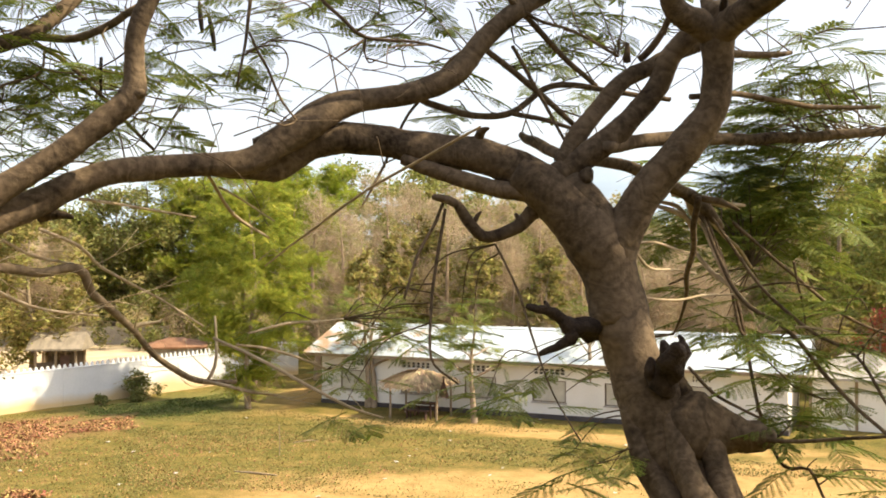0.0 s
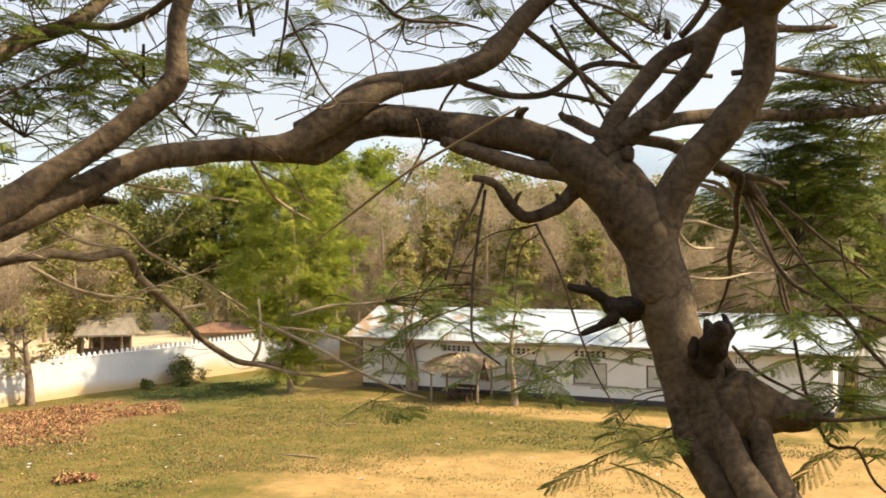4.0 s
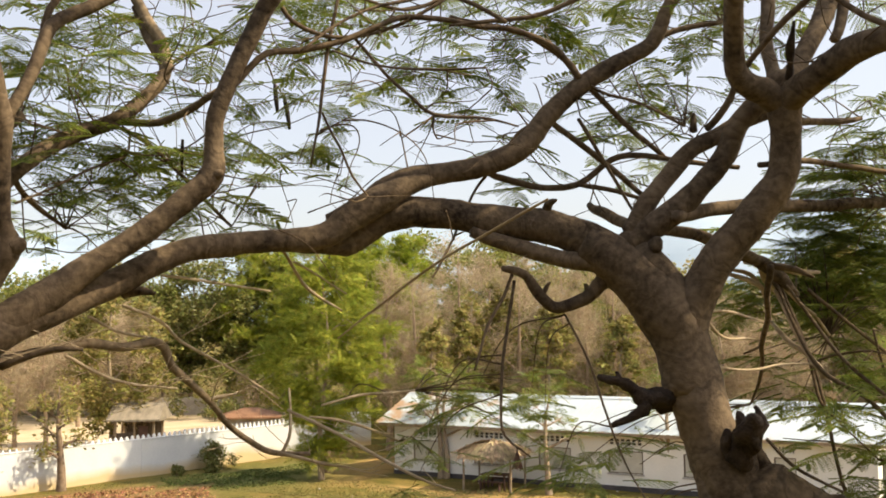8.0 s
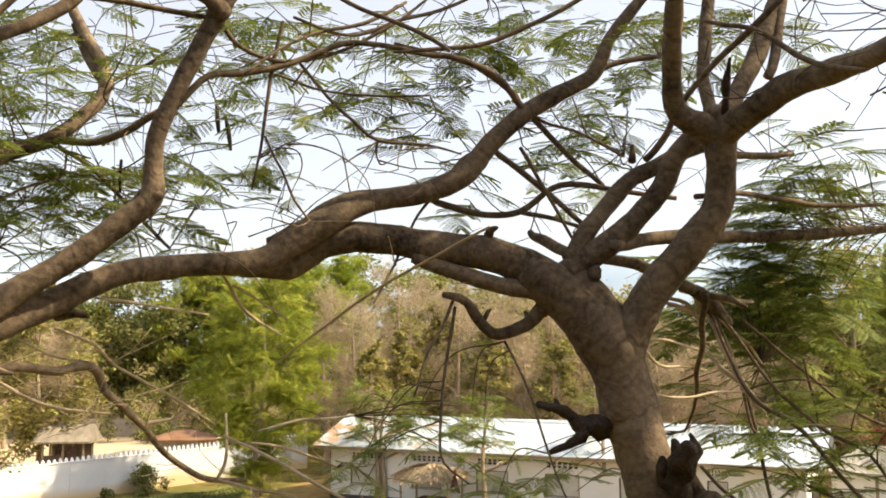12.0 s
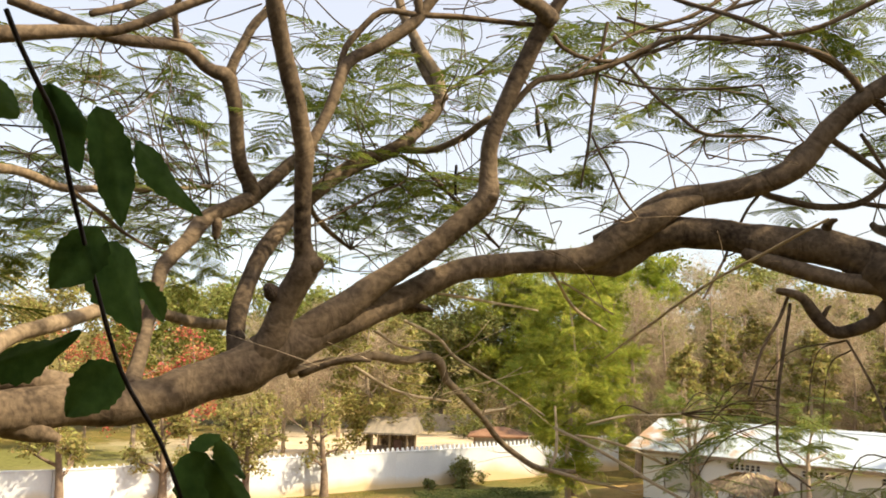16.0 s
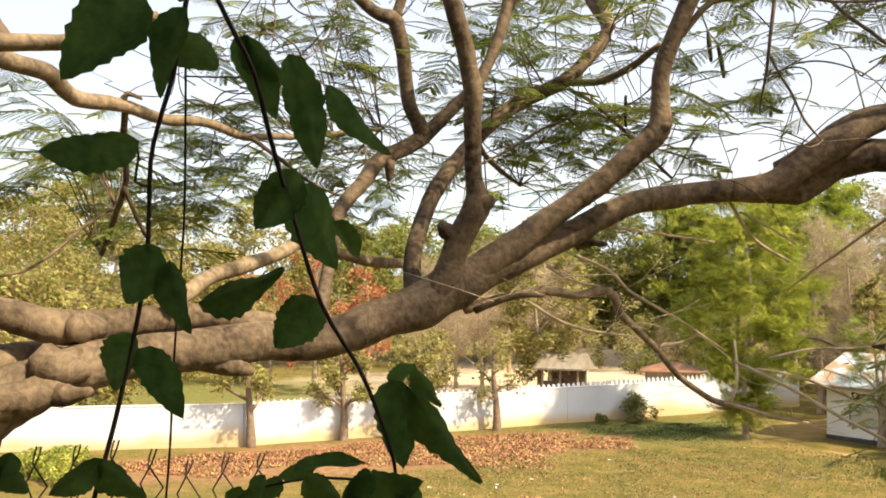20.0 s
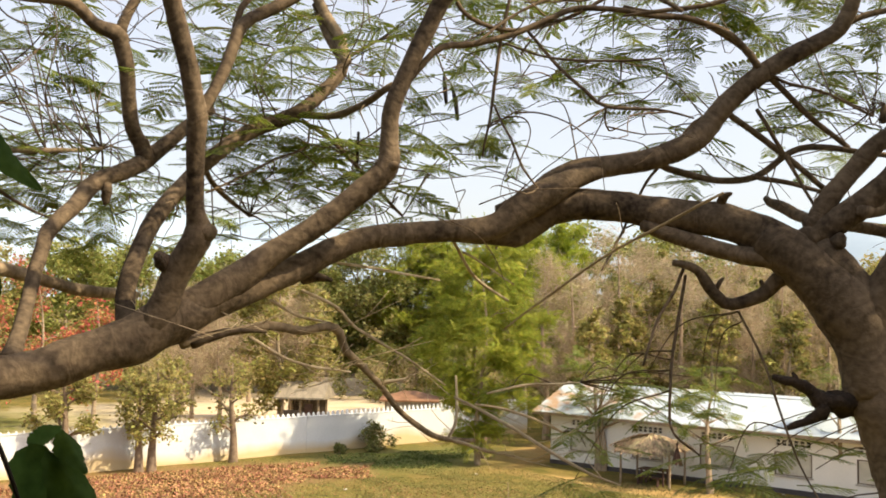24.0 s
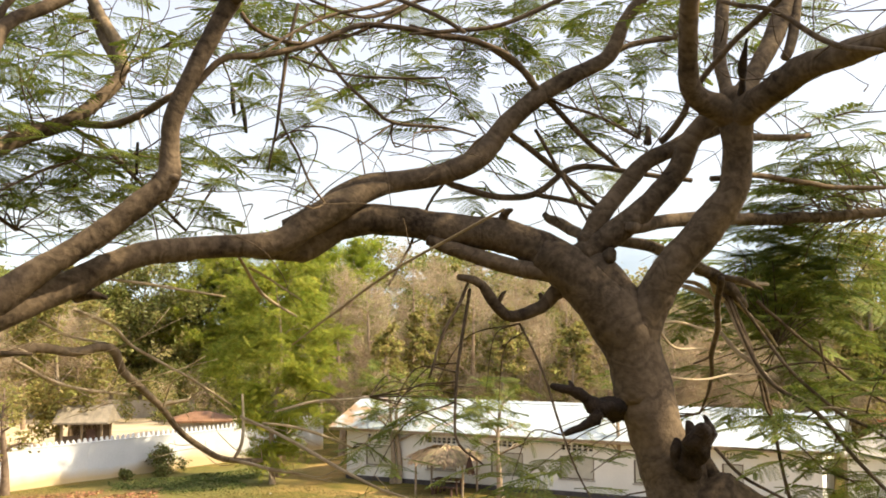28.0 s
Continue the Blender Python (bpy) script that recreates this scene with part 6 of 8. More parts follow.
sprays(flame_tree, [(2.25, 5.75, 8.43, 0.94), (1.98, 6.19, 8.37, 0.90), (1.97, 6.14, 8.24, 0.94), (1.80, 5.87, 7.96, 0.94), (2.07, 5.79, 8.04, 0.84), (1.95, 6.19, 8.12, 0.82), (1.91, 5.79, 8.64, 0.89), (2.00, 5.69, 8.14, 0.94), (2.52, 6.21, 8.14, 0.94), (1.82, 5.73, 8.34, 0.94), (2.18, 5.96, 8.64, 0.93), (2.35, 6.42, 8.70, 0.79), (2.44, 6.26, 7.95, 0.97), (2.19, 6.00, 8.56, 0.92)])
sprays(flame_tree, [(2.28, 6.11, 7.70, 0.91), (1.94, 5.60, 7.95, 1.15), (1.85, 6.18, 7.24, 1.07), (1.78, 6.00, 7.64, 0.92), (1.98, 6.09, 7.93, 1.13), (2.22, 5.73, 7.44, 0.92), (2.03, 5.98, 7.42, 0.91), (1.83, 6.23, 7.94, 0.93), (2.03, 6.12, 7.63, 0.93)])
sprays(flame_tree, [(1.99, 5.23, 8.66, 0.93), (1.91, 5.40, 8.60, 1.00), (2.24, 5.68, 8.64, 1.02), (2.31, 5.69, 9.00, 0.92), (2.21, 5.26, 8.89, 0.99), (1.94, 5.22, 8.74, 0.90), (2.12, 5.77, 9.11, 1.00), (2.22, 5.21, 8.65, 1.09), (2.16, 5.48, 8.86, 1.04)])


# unseen crown added above the limbs to shade them
for tree, base, tip in ((flame_tree, (0.87, 3.57, 9.5), (0.2, 2.8, 11.6)), (flame_tree, (0.87, 3.57, 9.5), (1.6, 2.2, 11.4)), (flame_tree, (1.76, 3.36, 8.95), (3.2, 2.6, 10.8)), (flame_tree, (1.3, 4.58, 9.75), (1.7, 4.6, 11.8)), (flame_tree, (1.75, 4.79, 9.71), (2.6, 4.9, 11.6)), (spreading_tree, (-1.27, 3.52, 9.37), (-1.1, 2.6, 11.4)), (spreading_tree, (-1.94, 3.04, 9.21), (-2.6, 2.2, 11.2)), (spreading_tree, (-1.31, 3.83, 9.5), (-0.6, 3.6, 11.4)), (spreading_tree, (-3.3, 3.11, 9.25), (-3.9, 2.4, 11.0)), (spreading_tree, (1.05, 4.55, 9.63), (1.4, 4.4, 11.2)), (spreading_tree, (-3.7, 2.4, 8.8), (-4.2, 1.7, 10.8))):
    a, b = Vector(base), Vector(tip)
    m = (a + b) / 2 + Vector((random.uniform(-0.3, 0.3), random.uniform(-0.3, 0.3), 0.1))
    limb(tree, "limb", [(*a, 0.034), (*m, 0.03), (*b, 0.015)])
# overhead sprays out of view, added to dapple the sun
for i in range(44):
    x, y = random.uniform(-4.6, 5.0), random.uniform(-0.2, 5.0)
    if abs(x) < 1.4 and y < 2.6:
        continue
    spray(flame_tree if x > 0.2 else spreading_tree, x, y, 10.5 + random.uniform(-0.1, 1.4) + 0.12 * y, 1.1, 6)


# unseen sprays added on the sun side to shade trunk and limbs
for i in range(18):
    x, y = random.uniform(3.2, 6.8), random.uniform(1.0, 6.0)
    spray(flame_tree, x, y, 10.3 + random.uniform(0.0, 1.8), 1.2, 6)


# unseen sprays added to darken the upper right limbs
for i in range(16):
    spray(flame_tree, random.uniform(1.8, 4.2), random.uniform(2.8, 5.4), random.uniform(10.7, 12.0), 1.2, 7)


# more unseen sprays that keep the sun off the flame tree
for i in range(34):
    spray(flame_tree, random.uniform(2.6, 5.4), random.uniform(3.0, 4.3), random.uniform(9.7, 11.6), 1.3, 7)


# fine twigs in the crown
def fine_twigs(tree, count):
    vs, fs, off = [], [], 0
    hosts = [p for k, p in GROWN[tree.name] if k in ("limb", "pale", "twig") and p[:, 2].max() > EYE + 0.5 and p[:, 3].max() < 0.09]
    for i in range(count):
        p = random.choice(hosts)
        q = p[random.randrange(len(p) // 4, len(p))]
        if q[2] < EYE + 0.4:
            continue
        a = random.uniform(0, 2 * math.pi)
        ln = random.uniform(0.2, 0.65)
        d = np.array([math.cos(a), math.sin(a) * 0.8, random.uniform(-0.55, 0.6)]) * ln
        kink = np.random.normal(0, 0.11, 3) * ln
        r = random.uniform(0.0022, 0.0048)
        path = smooth_path([(*q[:3], r), (*(q[:3] + d * 0.4 + kink), r * 0.8), (*(q[:3] + d * 0.75 - kink * 0.5), r * 0.6), (*(q[:3] + d), r * 0.3)], 0.08)
        tv, tf, _ = tube(path, 4)
        vs.append(tv)
        fs.append(tf + off)
        off += len(tv)
    return tagged(arrays("twig_spread", np.concatenate(vs), np.concatenate(fs), M["twig"], tree, "fine dark twigs among the leaves"), kind="stuff")


def low_twigs(tree, count):
    """Kinked twigs on the low bare branches, with sunlight painted into their pale colour."""
    vs, fs, off = [], [], 0
    hosts = [p for k, p in GROWN[tree.name] if k in ("tan", "pale", "limb") and p[:, 3].max() < 0.05 and p[:, 2].max() < EYE + 0.1 and p[:, 2].min() > 5.0]
    while count > 0:
        p = random.choice(hosts)
        q = p[random.randrange(len(p) // 6, len(p))]
        count -= 1
        a, ln = random.uniform(0, 2 * math.pi), random.uniform(0.15, 0.55)
        d = np.array([math.cos(a), 0.6 * math.sin(a), random.uniform(-0.45, 0.5)]) * ln
        kink = np.random.normal(0, 0.09, 3) * ln
        r = random.uniform(0.0018, 0.0036)
        m = q[:3] + d * 0.5 + kink
        for pts in ([q[:3], q[:3] + d * 0.25 + kink * 0.8, m, q[:3] + d], [m, m + d * 0.2 - kink * 0.4, m + d * 0.35 - kink * 1.3 + np.array([0, 0, 0.08 * ln])]):
            path = smooth_path([(*c, r * (1 - 0.22 * i)) for i, c in enumerate(pts)], 0.07)
            tv, tf, _ = tube(path, 4)
            vs.append(tv)
            fs.append(tf + off)
            off += len(tv)
            r *= 0.7
    return tagged(arrays("twig_spread", np.concatenate(vs), np.concatenate(fs), M["tan"], tree, "bare twigs on the low branches, sunlight painted into their colour"), kind="stuff")


def curling_twigs(tree, lo, hi, count):
    """Long wiry twigs that hang in open curls below the limbs."""
    vs, fs, off = [], [], 0
    for i in range(count):
        p = np.array([random.uniform(a, b) for a, b in zip(lo, hi)])
        a, el, turn = random.uniform(0, 2 * math.pi), random.uniform(-0.5, 0.5), random.uniform(-1.0, 1.0)
        r, pts = random.uniform(0.003, 0.0055), []
        for k in range(7):
            pts.append((*p, r * (1 - 0.1 * k)))
            p = p + 0.11 * np.array([math.cos(a) * math.cos(el), math.sin(a) * math.cos(el), math.sin(el)])
            a, el = a + 0.45 * turn, el + 0.35 * turn + random.uniform(-0.25, 0.25)
        tv, tf, _ = tube(smooth_path(pts, 0.04), 5)
        vs.append(tv)
        fs.append(tf + off)
        off += len(tv)
    return tagged(arrays("twig_spread", np.concatenate(vs), np.concatenate(fs), M["twig"], tree, "wiry curling twigs under the limbs"), kind="stuff")


curling_twigs(spreading_tree, (-3.68, 3.37, 8.59), (-2.95, 4.01, 9.19), 30)
curling_twigs(flame_tree, (1.35, 3.9, 8.75), (2.3, 5.2, 9.7), 26)
low_twigs(spreading_tree, 48)
fine_twigs(flame_tree, 90)
fine_twigs(spreading_tree, 210)
curling_twigs(spreading_tree, (-3.6, 3.9, 8.15), (-0.7, 6.0, 9.75), 120)


# ---------------------------------------------------------------- background trees
def leaf_cloud(centres, radii, count, size, up=0.5, flat=0.8, slim=0.27, droop=0.0):
    """Leaf quads scattered round clump centres: (verts, faces)."""
    k = np.random.randint(0, len(centres), count)
    off = np.random.normal(0, 0.56, (count, 3))
    pos = centres[k] + off * radii[k][:, None] * np.array([1, 1, flat])
    fwd = np.random.normal(0, 1, (count, 3)) * np.array([1, 1, 0.6]) - np.array([0, 0, droop])
    upv = np.random.normal(0, 0.8, (count, 3)) + np.array([0, 0, up])
    tv = np.array([(-0.5, 0, 0), (0, -slim, 0.05), (0.55, 0, -0.06), (0, slim, 0.05)], np.float32)
    return scatter(tv, np.array([[0, 1, 2, 3]]), pos, frames_of(pos, fwd, upv, np.random.uniform(0.6, 1.3, count) * size))


def plume_template():
    """A feathery bough tip one unit long: slender leaflets in pairs along a drooping rib."""
    n = 9
    rib = [(i / n, 0.0, -0.10 * (i / n) ** 2) for i in range(n + 1)]
    v, f = list(rib), []
    for i in range(n):
        ln = 0.26 * math.sin(math.pi * (0.25 + 0.68 * i / n)) + 0.03
        for s in (-1, 1):
            k = len(v)
            x, y, z = rib[i + 1]
            v.append((x + ln * 0.55 + 0.02, s * ln, z - 0.05))
            v.append((x + ln * 0.55 - 0.03, s * ln * 0.96, z - 0.05))
            m = len(v)
            v.append((x - 0.055, 0.0, z))
            f.append((m, i + 1, k, k + 1))
    return np.array(v, np.float32), np.array(f, np.int32)


PLUME = plume_template()


def plume_cloud(centres, radii, count, size):
    """Layered feathery boughs pointing outward from the trunk: (verts, faces)."""
    k = np.random.randint(0, len(centres), count)
    pos = centres[k] + np.random.normal(0, 0.6, (count, 3)) * radii[k][:, None] * np.array([1, 1, 0.45])
    fwd = pos * np.array([1, 1, 0.0])
    fwd /= np.linalg.norm(fwd, axis=1)[:, None] + 1e-6
    fwd += np.random.normal(0, 0.8, (count, 3)) * np.array([1, 1, 0.8]) + np.array([0, 0, 0.1])
    upv = np.random.normal(0, 0.6, (count, 3)) + np.array([0, 0, 1.0])
    return scatter(*PLUME, pos, frames_of(pos, fwd, upv, np.random.uniform(0.6, 1.3, count) * size))


def branch_set(base, height, spread, levels, sides=4, thick=0.16, bend=0.3, low=0.35):
    """Trunk path and joined limb arrays of a branching tree."""
    trunk = smooth_path([(0, 0, -0.3, thick * 1.5), (random.uniform(-0.1, 0.1), 0, height * 0.2, thick), (random.uniform(-1, 1) * bend, random.uniform(-1, 1) * bend, height * 0.55, thick * 0.6), (random.uniform(-1, 1) * bend, random.uniform(-1, 1) * bend, height * 0.92, thick * 0.15)], 0.5)
    vs, fs, off, tips = [], [], 0, []

    def grow(p, d, ln, r, level):
        nonlocal off
        q = p + d * ln + np.array([0, 0, 0.08 * ln])
        m = (p + q) / 2 + np.random.normal(0, 0.06 * ln, 3)
        path = smooth_path([(*p, r), (*m, r * 0.8), (*q, r * 0.5)], ln / 2)
        tv, tf, _ = tube(path, sides)
        vs.append(tv)
        fs.append(tf + off)
        off += len(tv)
        tips.append(q)
        if level > 0:
            for _ in range(3):
                nd = d + np.random.normal(0, 0.55, 3) + np.array([0, 0, 0.15])
                grow(p + (q - p) * random.uniform(0.45, 1.0), nd / np.linalg.norm(nd), ln * random.uniform(0.5, 0.75), r * 0.5, level - 1)

    n = 9
    for i in range(n):
        u = low + (1 - low) * (i + 0.5) / n
        k = trunk[min(len(trunk) - 1, int(u * (len(trunk) - 1)))]
        a = i * 2.4 + random.uniform(-0.5, 0.5)
        d = np.array([math.cos(a), math.sin(a), random.uniform(0.25, 0.9)])
        grow(k[:3], d / np.linalg.norm(d), spread * (0.75 - 0.4 * (u - low)) * random.uniform(0.7, 1.1), k[3] * 0.6, levels)
    return trunk, np.concatenate(vs), np.concatenate(fs), np.array(tips)


LOOKS = {
    "bright": ("green_bright", "tall bright green feathery tree beside the white wall", 0.52, 5200, 0.2),
    "feather": ("green_feather", "olive feathery tree with layered drooping boughs beside the white wall", 0.55, 6200, 0.06),
    "mid": ("green_mid", "green broadleaf tree in the wood behind the school", 0.36, 11000, 0.2),
    "dark": ("green_dark", "dense dark green mango tree behind the yard", 0.34, 12000, 0.12),
    "olive": ("olive", "yellow-green tree of the dry wood", 0.34, 10000, 0.08),
    "dry": ("dry", "nearly leafless brown tree of the dry season", 0.75, 4200, 0.2),
    "red": ("red_leaf", "small tree with red flower bracts behind the wall", 0.24, 1300, 0.3),
}


def wood_tree(kind, x, y, height, width):
    leaf, label, size, count, low = LOOKS[kind]
    size *= max(1.0, math.hypot(x, y) / 80)
    if kind in ("mid", "dark", "olive"):
        count = int(count * min(1.15, max(0.12, width * height / 85)))
    t = thing("tree", label, "tree", "trees of the wood", at=(x, y, bank(x, y)), turn=random.uniform(0, 360))
    bare = kind in ("dry", "red")
    trunk, bv, bf, tips = branch_set((0, 0, 0), height, width * 0.34, 3 if kind == "dry" else 2 if bare else 1, 3 if bare else 4, (0.008 if kind in ("bright", "feather") else 0.011) * height + 0.03, 0.35, 0.22 if bare else 0.3)
    tv, tf, _ = tube(trunk, 8, 0.06)
    part_mat = M["dry_twig"] if kind == "dry" else M["pale_trunk"]
    arrays("trunk", tv, tf, part_mat, t, smooth=True)
    tagged(arrays("branchwork", bv, bf, part_mat, t), kind="stuff")
    if bare:
        tips = tips[np.random.permutation(len(tips))[:120]]
        if kind == "dry":
            v, f = leaf_cloud(tips, np.full(len(tips), 0.8), count, size, up=0.1, flat=1.0, slim=0.016, droop=-0.7)
        else:
            v, f = leaf_cloud(tips, np.full(len(tips), 0.55), count, size)
        if kind == "red":
            arrays("leaves", *leaf_cloud(tips, np.full(len(tips), 0.6), 900, 0.22), M["olive"], t)
    else:
        n = 90
        c = np.random.normal(0, 1, (n, 3))
        c /= np.linalg.norm(c, axis=1)[:, None]
        rad = np.random.uniform(0.35, 1.0, n) ** 0.5
        zc, zr = height * (0.5 + low * 0.5), height * (0.5 - low * 0.5)
        c = c * rad[:, None] * np.array([width * 0.46, width * 0.46, zr * 0.9]) + np.array([0, 0, zc])
        c[:, :2] *= (0.55 + 0.45 * np.clip((height - c[:, 2]) / (height * 0.55), 0, 1))[:, None]
        c[:, 2] += np.random.normal(0, 0.05 * height, n)
        c[:, :2] *= np.random.uniform(0.8, 1.25, (n, 1))
        r = np.random.uniform(0.05, 0.13, n) * width
        if kind in ("bright", "feather"):
            c[:, :2] *= (0.55 + 0.55 * np.clip(c[:, 2] / (height * 0.62), 0, 1))[:, None]
            v, f = plume_cloud(c, r * 0.85, count, size * (1.0 if width < 8.5 else 1.3))
        else:
            v, f = leaf_cloud(c, r * 0.95, count, size, flat=0.75, slim=0.24, droop=0.15)
    tagged(arrays("crown", v, f, M[leaf], t), kind="stuff")
    return t


for row in (
    ("feather", -10.4, 51.0, 13.2, 7.7),
    ("bright", -11.6, 75.1, 16.1, 9.0),
    ("feather", -26.3, 96.5, 17.3, 13.1),
    ("bright", -20.6, 97.8, 19.3, 13.0),
    ("dark", -32.6, 94.6, 15.7, 15.4),
    ("dark", -39.5, 91.9, 14.4, 13.1),
    ("dark", -26.6, 96.4, 16.8, 11.9),
    ("mid", -8.0, 81.6, 17.0, 9.7),
    ("mid", -3.2, 91.9, 17.7, 10.9),
    ("mid", -14.9, 94.8, 18.0, 11.4),
    ("mid", -45.6, 89.0, 13.9, 13.1),
    ("dry", -4.1, 65.9, 14.3, 6.7),
    ("dry", 0.2, 66.0, 13.7, 7.4),
    ("dry", 3.5, 67.9, 13.4, 6.5),
    ("dry", 6.7, 65.7, 12.5, 6.3),
    ("dry", 15.0, 62.2, 7.6, 6.5),
    ("dry", 19.0, 63.2, 7.2, 6.3),
    ("dry", -6.0, 69.7, 12.2, 5.8),
    ("dry", -1.9, 72.0, 14.4, 6.4),
    ("dry", -36.3, 84.5, 11.1, 10.4),
    ("dry", -41.7, 85.3, 11.6, 10.1),
    ("olive", 9.9, 77.4, 13.6, 10.2),
):
    wood_tree(*row)
for row in (
    ("olive", 6.3, 83.8, 14.8, 11.0),
    ("mid", 2.0, 92.0, 16.3, 13.1),
    ("dark", 16.6, 76.2, 11.4, 10.2),
    ("mid", 24.0, 78.4, 9.9, 12.2),
    ("dark", 27.9, 70.7, 11.2, 11.7),
    ("mid", 30.1, 65.4, 10.3, 9.4),
    ("mid", 36.0, 66.9, 11.2, 10.8),
    ("dark", 26.1, 94.4, 14.8, 14.0),
    ("mid", 34.3, 93.9, 13.1, 14.2),
    ("olive", 16.2, 98.7, 15.8, 15.4),
    ("olive", -61.8, 47.5, 17.0, 12.0),
    ("olive", -65.6, 58.5, 17.2, 13.6),
    ("olive", -64.1, 65.9, 16.4, 13.6),
    ("olive", -60.8, 71.6, 15.6, 12.8),
    ("olive", -53.0, 35.9, 15.6, 9.1),
    ("mid", -61.2, 37.9, 16.2, 10.3),
    ("mid", -56.6, 79.9, 15.3, 13.4),
    ("mid", -53.9, 88.8, 15.5, 15.4),
    ("mid", -44.6, 89.5, 14.3, 13.1),
    ("mid", -77.0, 63.8, 19.3, 14.2),
    ("red", -43.0, 57.7, 11.1, 8.1),
    ("red", -37.1, 55.7, 9.3, 6.0),
):
    wood_tree(*row)
for row in (
    ("red", -48.1, 58.7, 8.1, 6.8),
    ("dry", -37.3, 79.6, 9.9, 12.0),
    ("dry", -36.0, 84.5, 9.4, 9.3),
    ("dry", -43.8, 78.5, 9.9, 9.1),
    ("olive", -41.7, 31.1, 8.8, 7.4),
    ("olive", -42.1, 36.8, 8.0, 7.3),
    ("dark", -37.0, 92.9, 12.5, 10.8),
    ("red", 25.2, 54.5, 5.6, 3.9),
    ("red", -52.7, 60.1, 9.5, 7.6),
    ("olive", 22.6, 68.4, 14.5, 10.3),
    ("olive", 26.8, 64.7, 16.8, 12.5),
    ("mid", 27.2, 53.5, 16.2, 11.4),
    ("dry", 15.8, 64.1, 10.3, 5.9),
    ("dry", 12.5, 60.7, 10.1, 5.1),
    ("dry", 16.3, 57.7, 8.6, 4.3),
    ("dry", 22.0, 62.2, 9.5, 5.9),
    ("dry", -8.4, 63.4, 13.3, 4.6),
    ("dry", -6.4, 61.7, 12.4, 4.8),
    ("dark", -1.4, 100.0, 18.2, 9.5),
    ("dark", 10.8, 103.4, 16.1, 9.9),
    ("dry", 9.2, 63.3, 11.0, 5.7),
    ("dry", 4.5, 62.8, 10.2, 5.2),
):
    wood_tree(*row)
for row in (
    ("dry", 1.7, 63.0, 10.6, 5.2),
    ("olive", -3.0, 63.9, 10.8, 3.4),
    ("olive", 2.4, 62.0, 10.2, 3.7),
    ("olive", 6.6, 61.6, 9.4, 3.3),
    ("olive", 9.8, 67.3, 11.6, 4.4),
    ("olive", -5.1, 59.8, 9.4, 2.8),
    ("mid", 4.9, 71.8, 12.9, 4.7),
    ("olive", -1.0, 68.0, 12.6, 4.0),
    ("olive", -27.7, 64.3, 13.0, 8.3),
    ("mid", -35.2, 93.6, 13.2, 8.3),
    ("bright", -9.2, 77.5, 16.0, 6.9),
    ("dry", -31.0, 61.5, 9.5, 7.5),
    ("dry", -27.6, 66.0, 9.0, 7.0),
    ("dry", -35.0, 65.0, 9.0, 8.0),
    ("dry", -38.5, 70.0, 10.0, 8.5),
):
    wood_tree(*row)


def undergrowth(name, mat, spots, count, size, label, slim=0.27, droop=0.0):
    """A ragged belt of brush between two points: (x0, y0, x1, y1, depth, height)."""
    vs, fs, off = [], [], 0
    for x0, y0, x1, y1, deep, high in spots:
        n = 60
        u = np.random.uniform(0, 1, n)
        c = np.stack([x0 + (x1 - x0) * u + np.random.uniform(-deep, deep, n), y0 + (y1 - y0) * u + np.random.uniform(-deep, deep, n), np.random.uniform(0.1, 1.0, n) ** 1.3 * high], 1)
        v, f = leaf_cloud(c, np.random.uniform(0.5, 1.3, n), count, size, 0.2, slim=slim, droop=droop)
        vs.append(v)
        fs.append(f + off)
        off += len(v)
    return tagged(arrays(name, np.concatenate(vs), np.concatenate(fs), mat), label, "undergrowth", kind="stuff")


undergrowth("dry_brush", M["dry"], [(-6, 66, 22, 60, 4, 5), (-2, 74, 24, 64, 5, 7), (-40, 96, -6, 90, 5, 4), (18, 62, 40, 50, 4, 5)], 11000, 0.9, "brown leafless brush behind the school roof", 0.016, -0.8)
undergrowth("green_brush", M["olive"], [(-8, 76, 30, 66, 5, 6), (-70, 60, -45, 95, 6, 5), (-45, 95, 0, 92, 6, 6), (-72, 40, -52, 62, 5, 5), (20, 70, 60, 48, 6, 7), (10, 100, 60, 80, 8, 8), (-20, 105, 20, 100, 8, 8)], 8000, 0.3, "olive undergrowth of the wood")
undergrowth("shrub_belt", M["green_dark"], [(-30, 88, -12, 84, 3, 5), (-12, 82, -4, 72, 3, 4), (10, 78, 50, 60, 5, 6)], 9000, 0.3, "dark shrubs under the trees")


def slim_tree(x, y, height, lean, leaf, label, count, trunk_mat="pale_trunk", low=0.45):
    t = thing("young_tree", label, "tree", "young trees in the yard", at=(x, y, 0), turn=random.uniform(0, 360))
    trunk, bv, bf, tips = branch_set((0, 0, 0), height, height * 0.3, 1, 4, 0.14 if trunk_mat == "pale_trunk" else 0.19, lean, low)
    tv, tf, _ = tube(trunk, 8, 0.08)
    arrays("trunk", tv, tf, M[trunk_mat], t, smooth=True)
    tagged(arrays("branchwork", bv, bf, M[trunk_mat], t), kind="stuff")
    if count:
        if trunk_mat == "pale_trunk":
            v, f = plume_cloud(tips, np.full(len(tips), height * 0.06), count // 2, 0.55)
        else:
            v, f = leaf_cloud(tips, np.full(len(tips), height * 0.07), count, 0.22, 0.7)
        tagged(arrays("crown", v, f, M[leaf], t), kind="stuff")
    return t


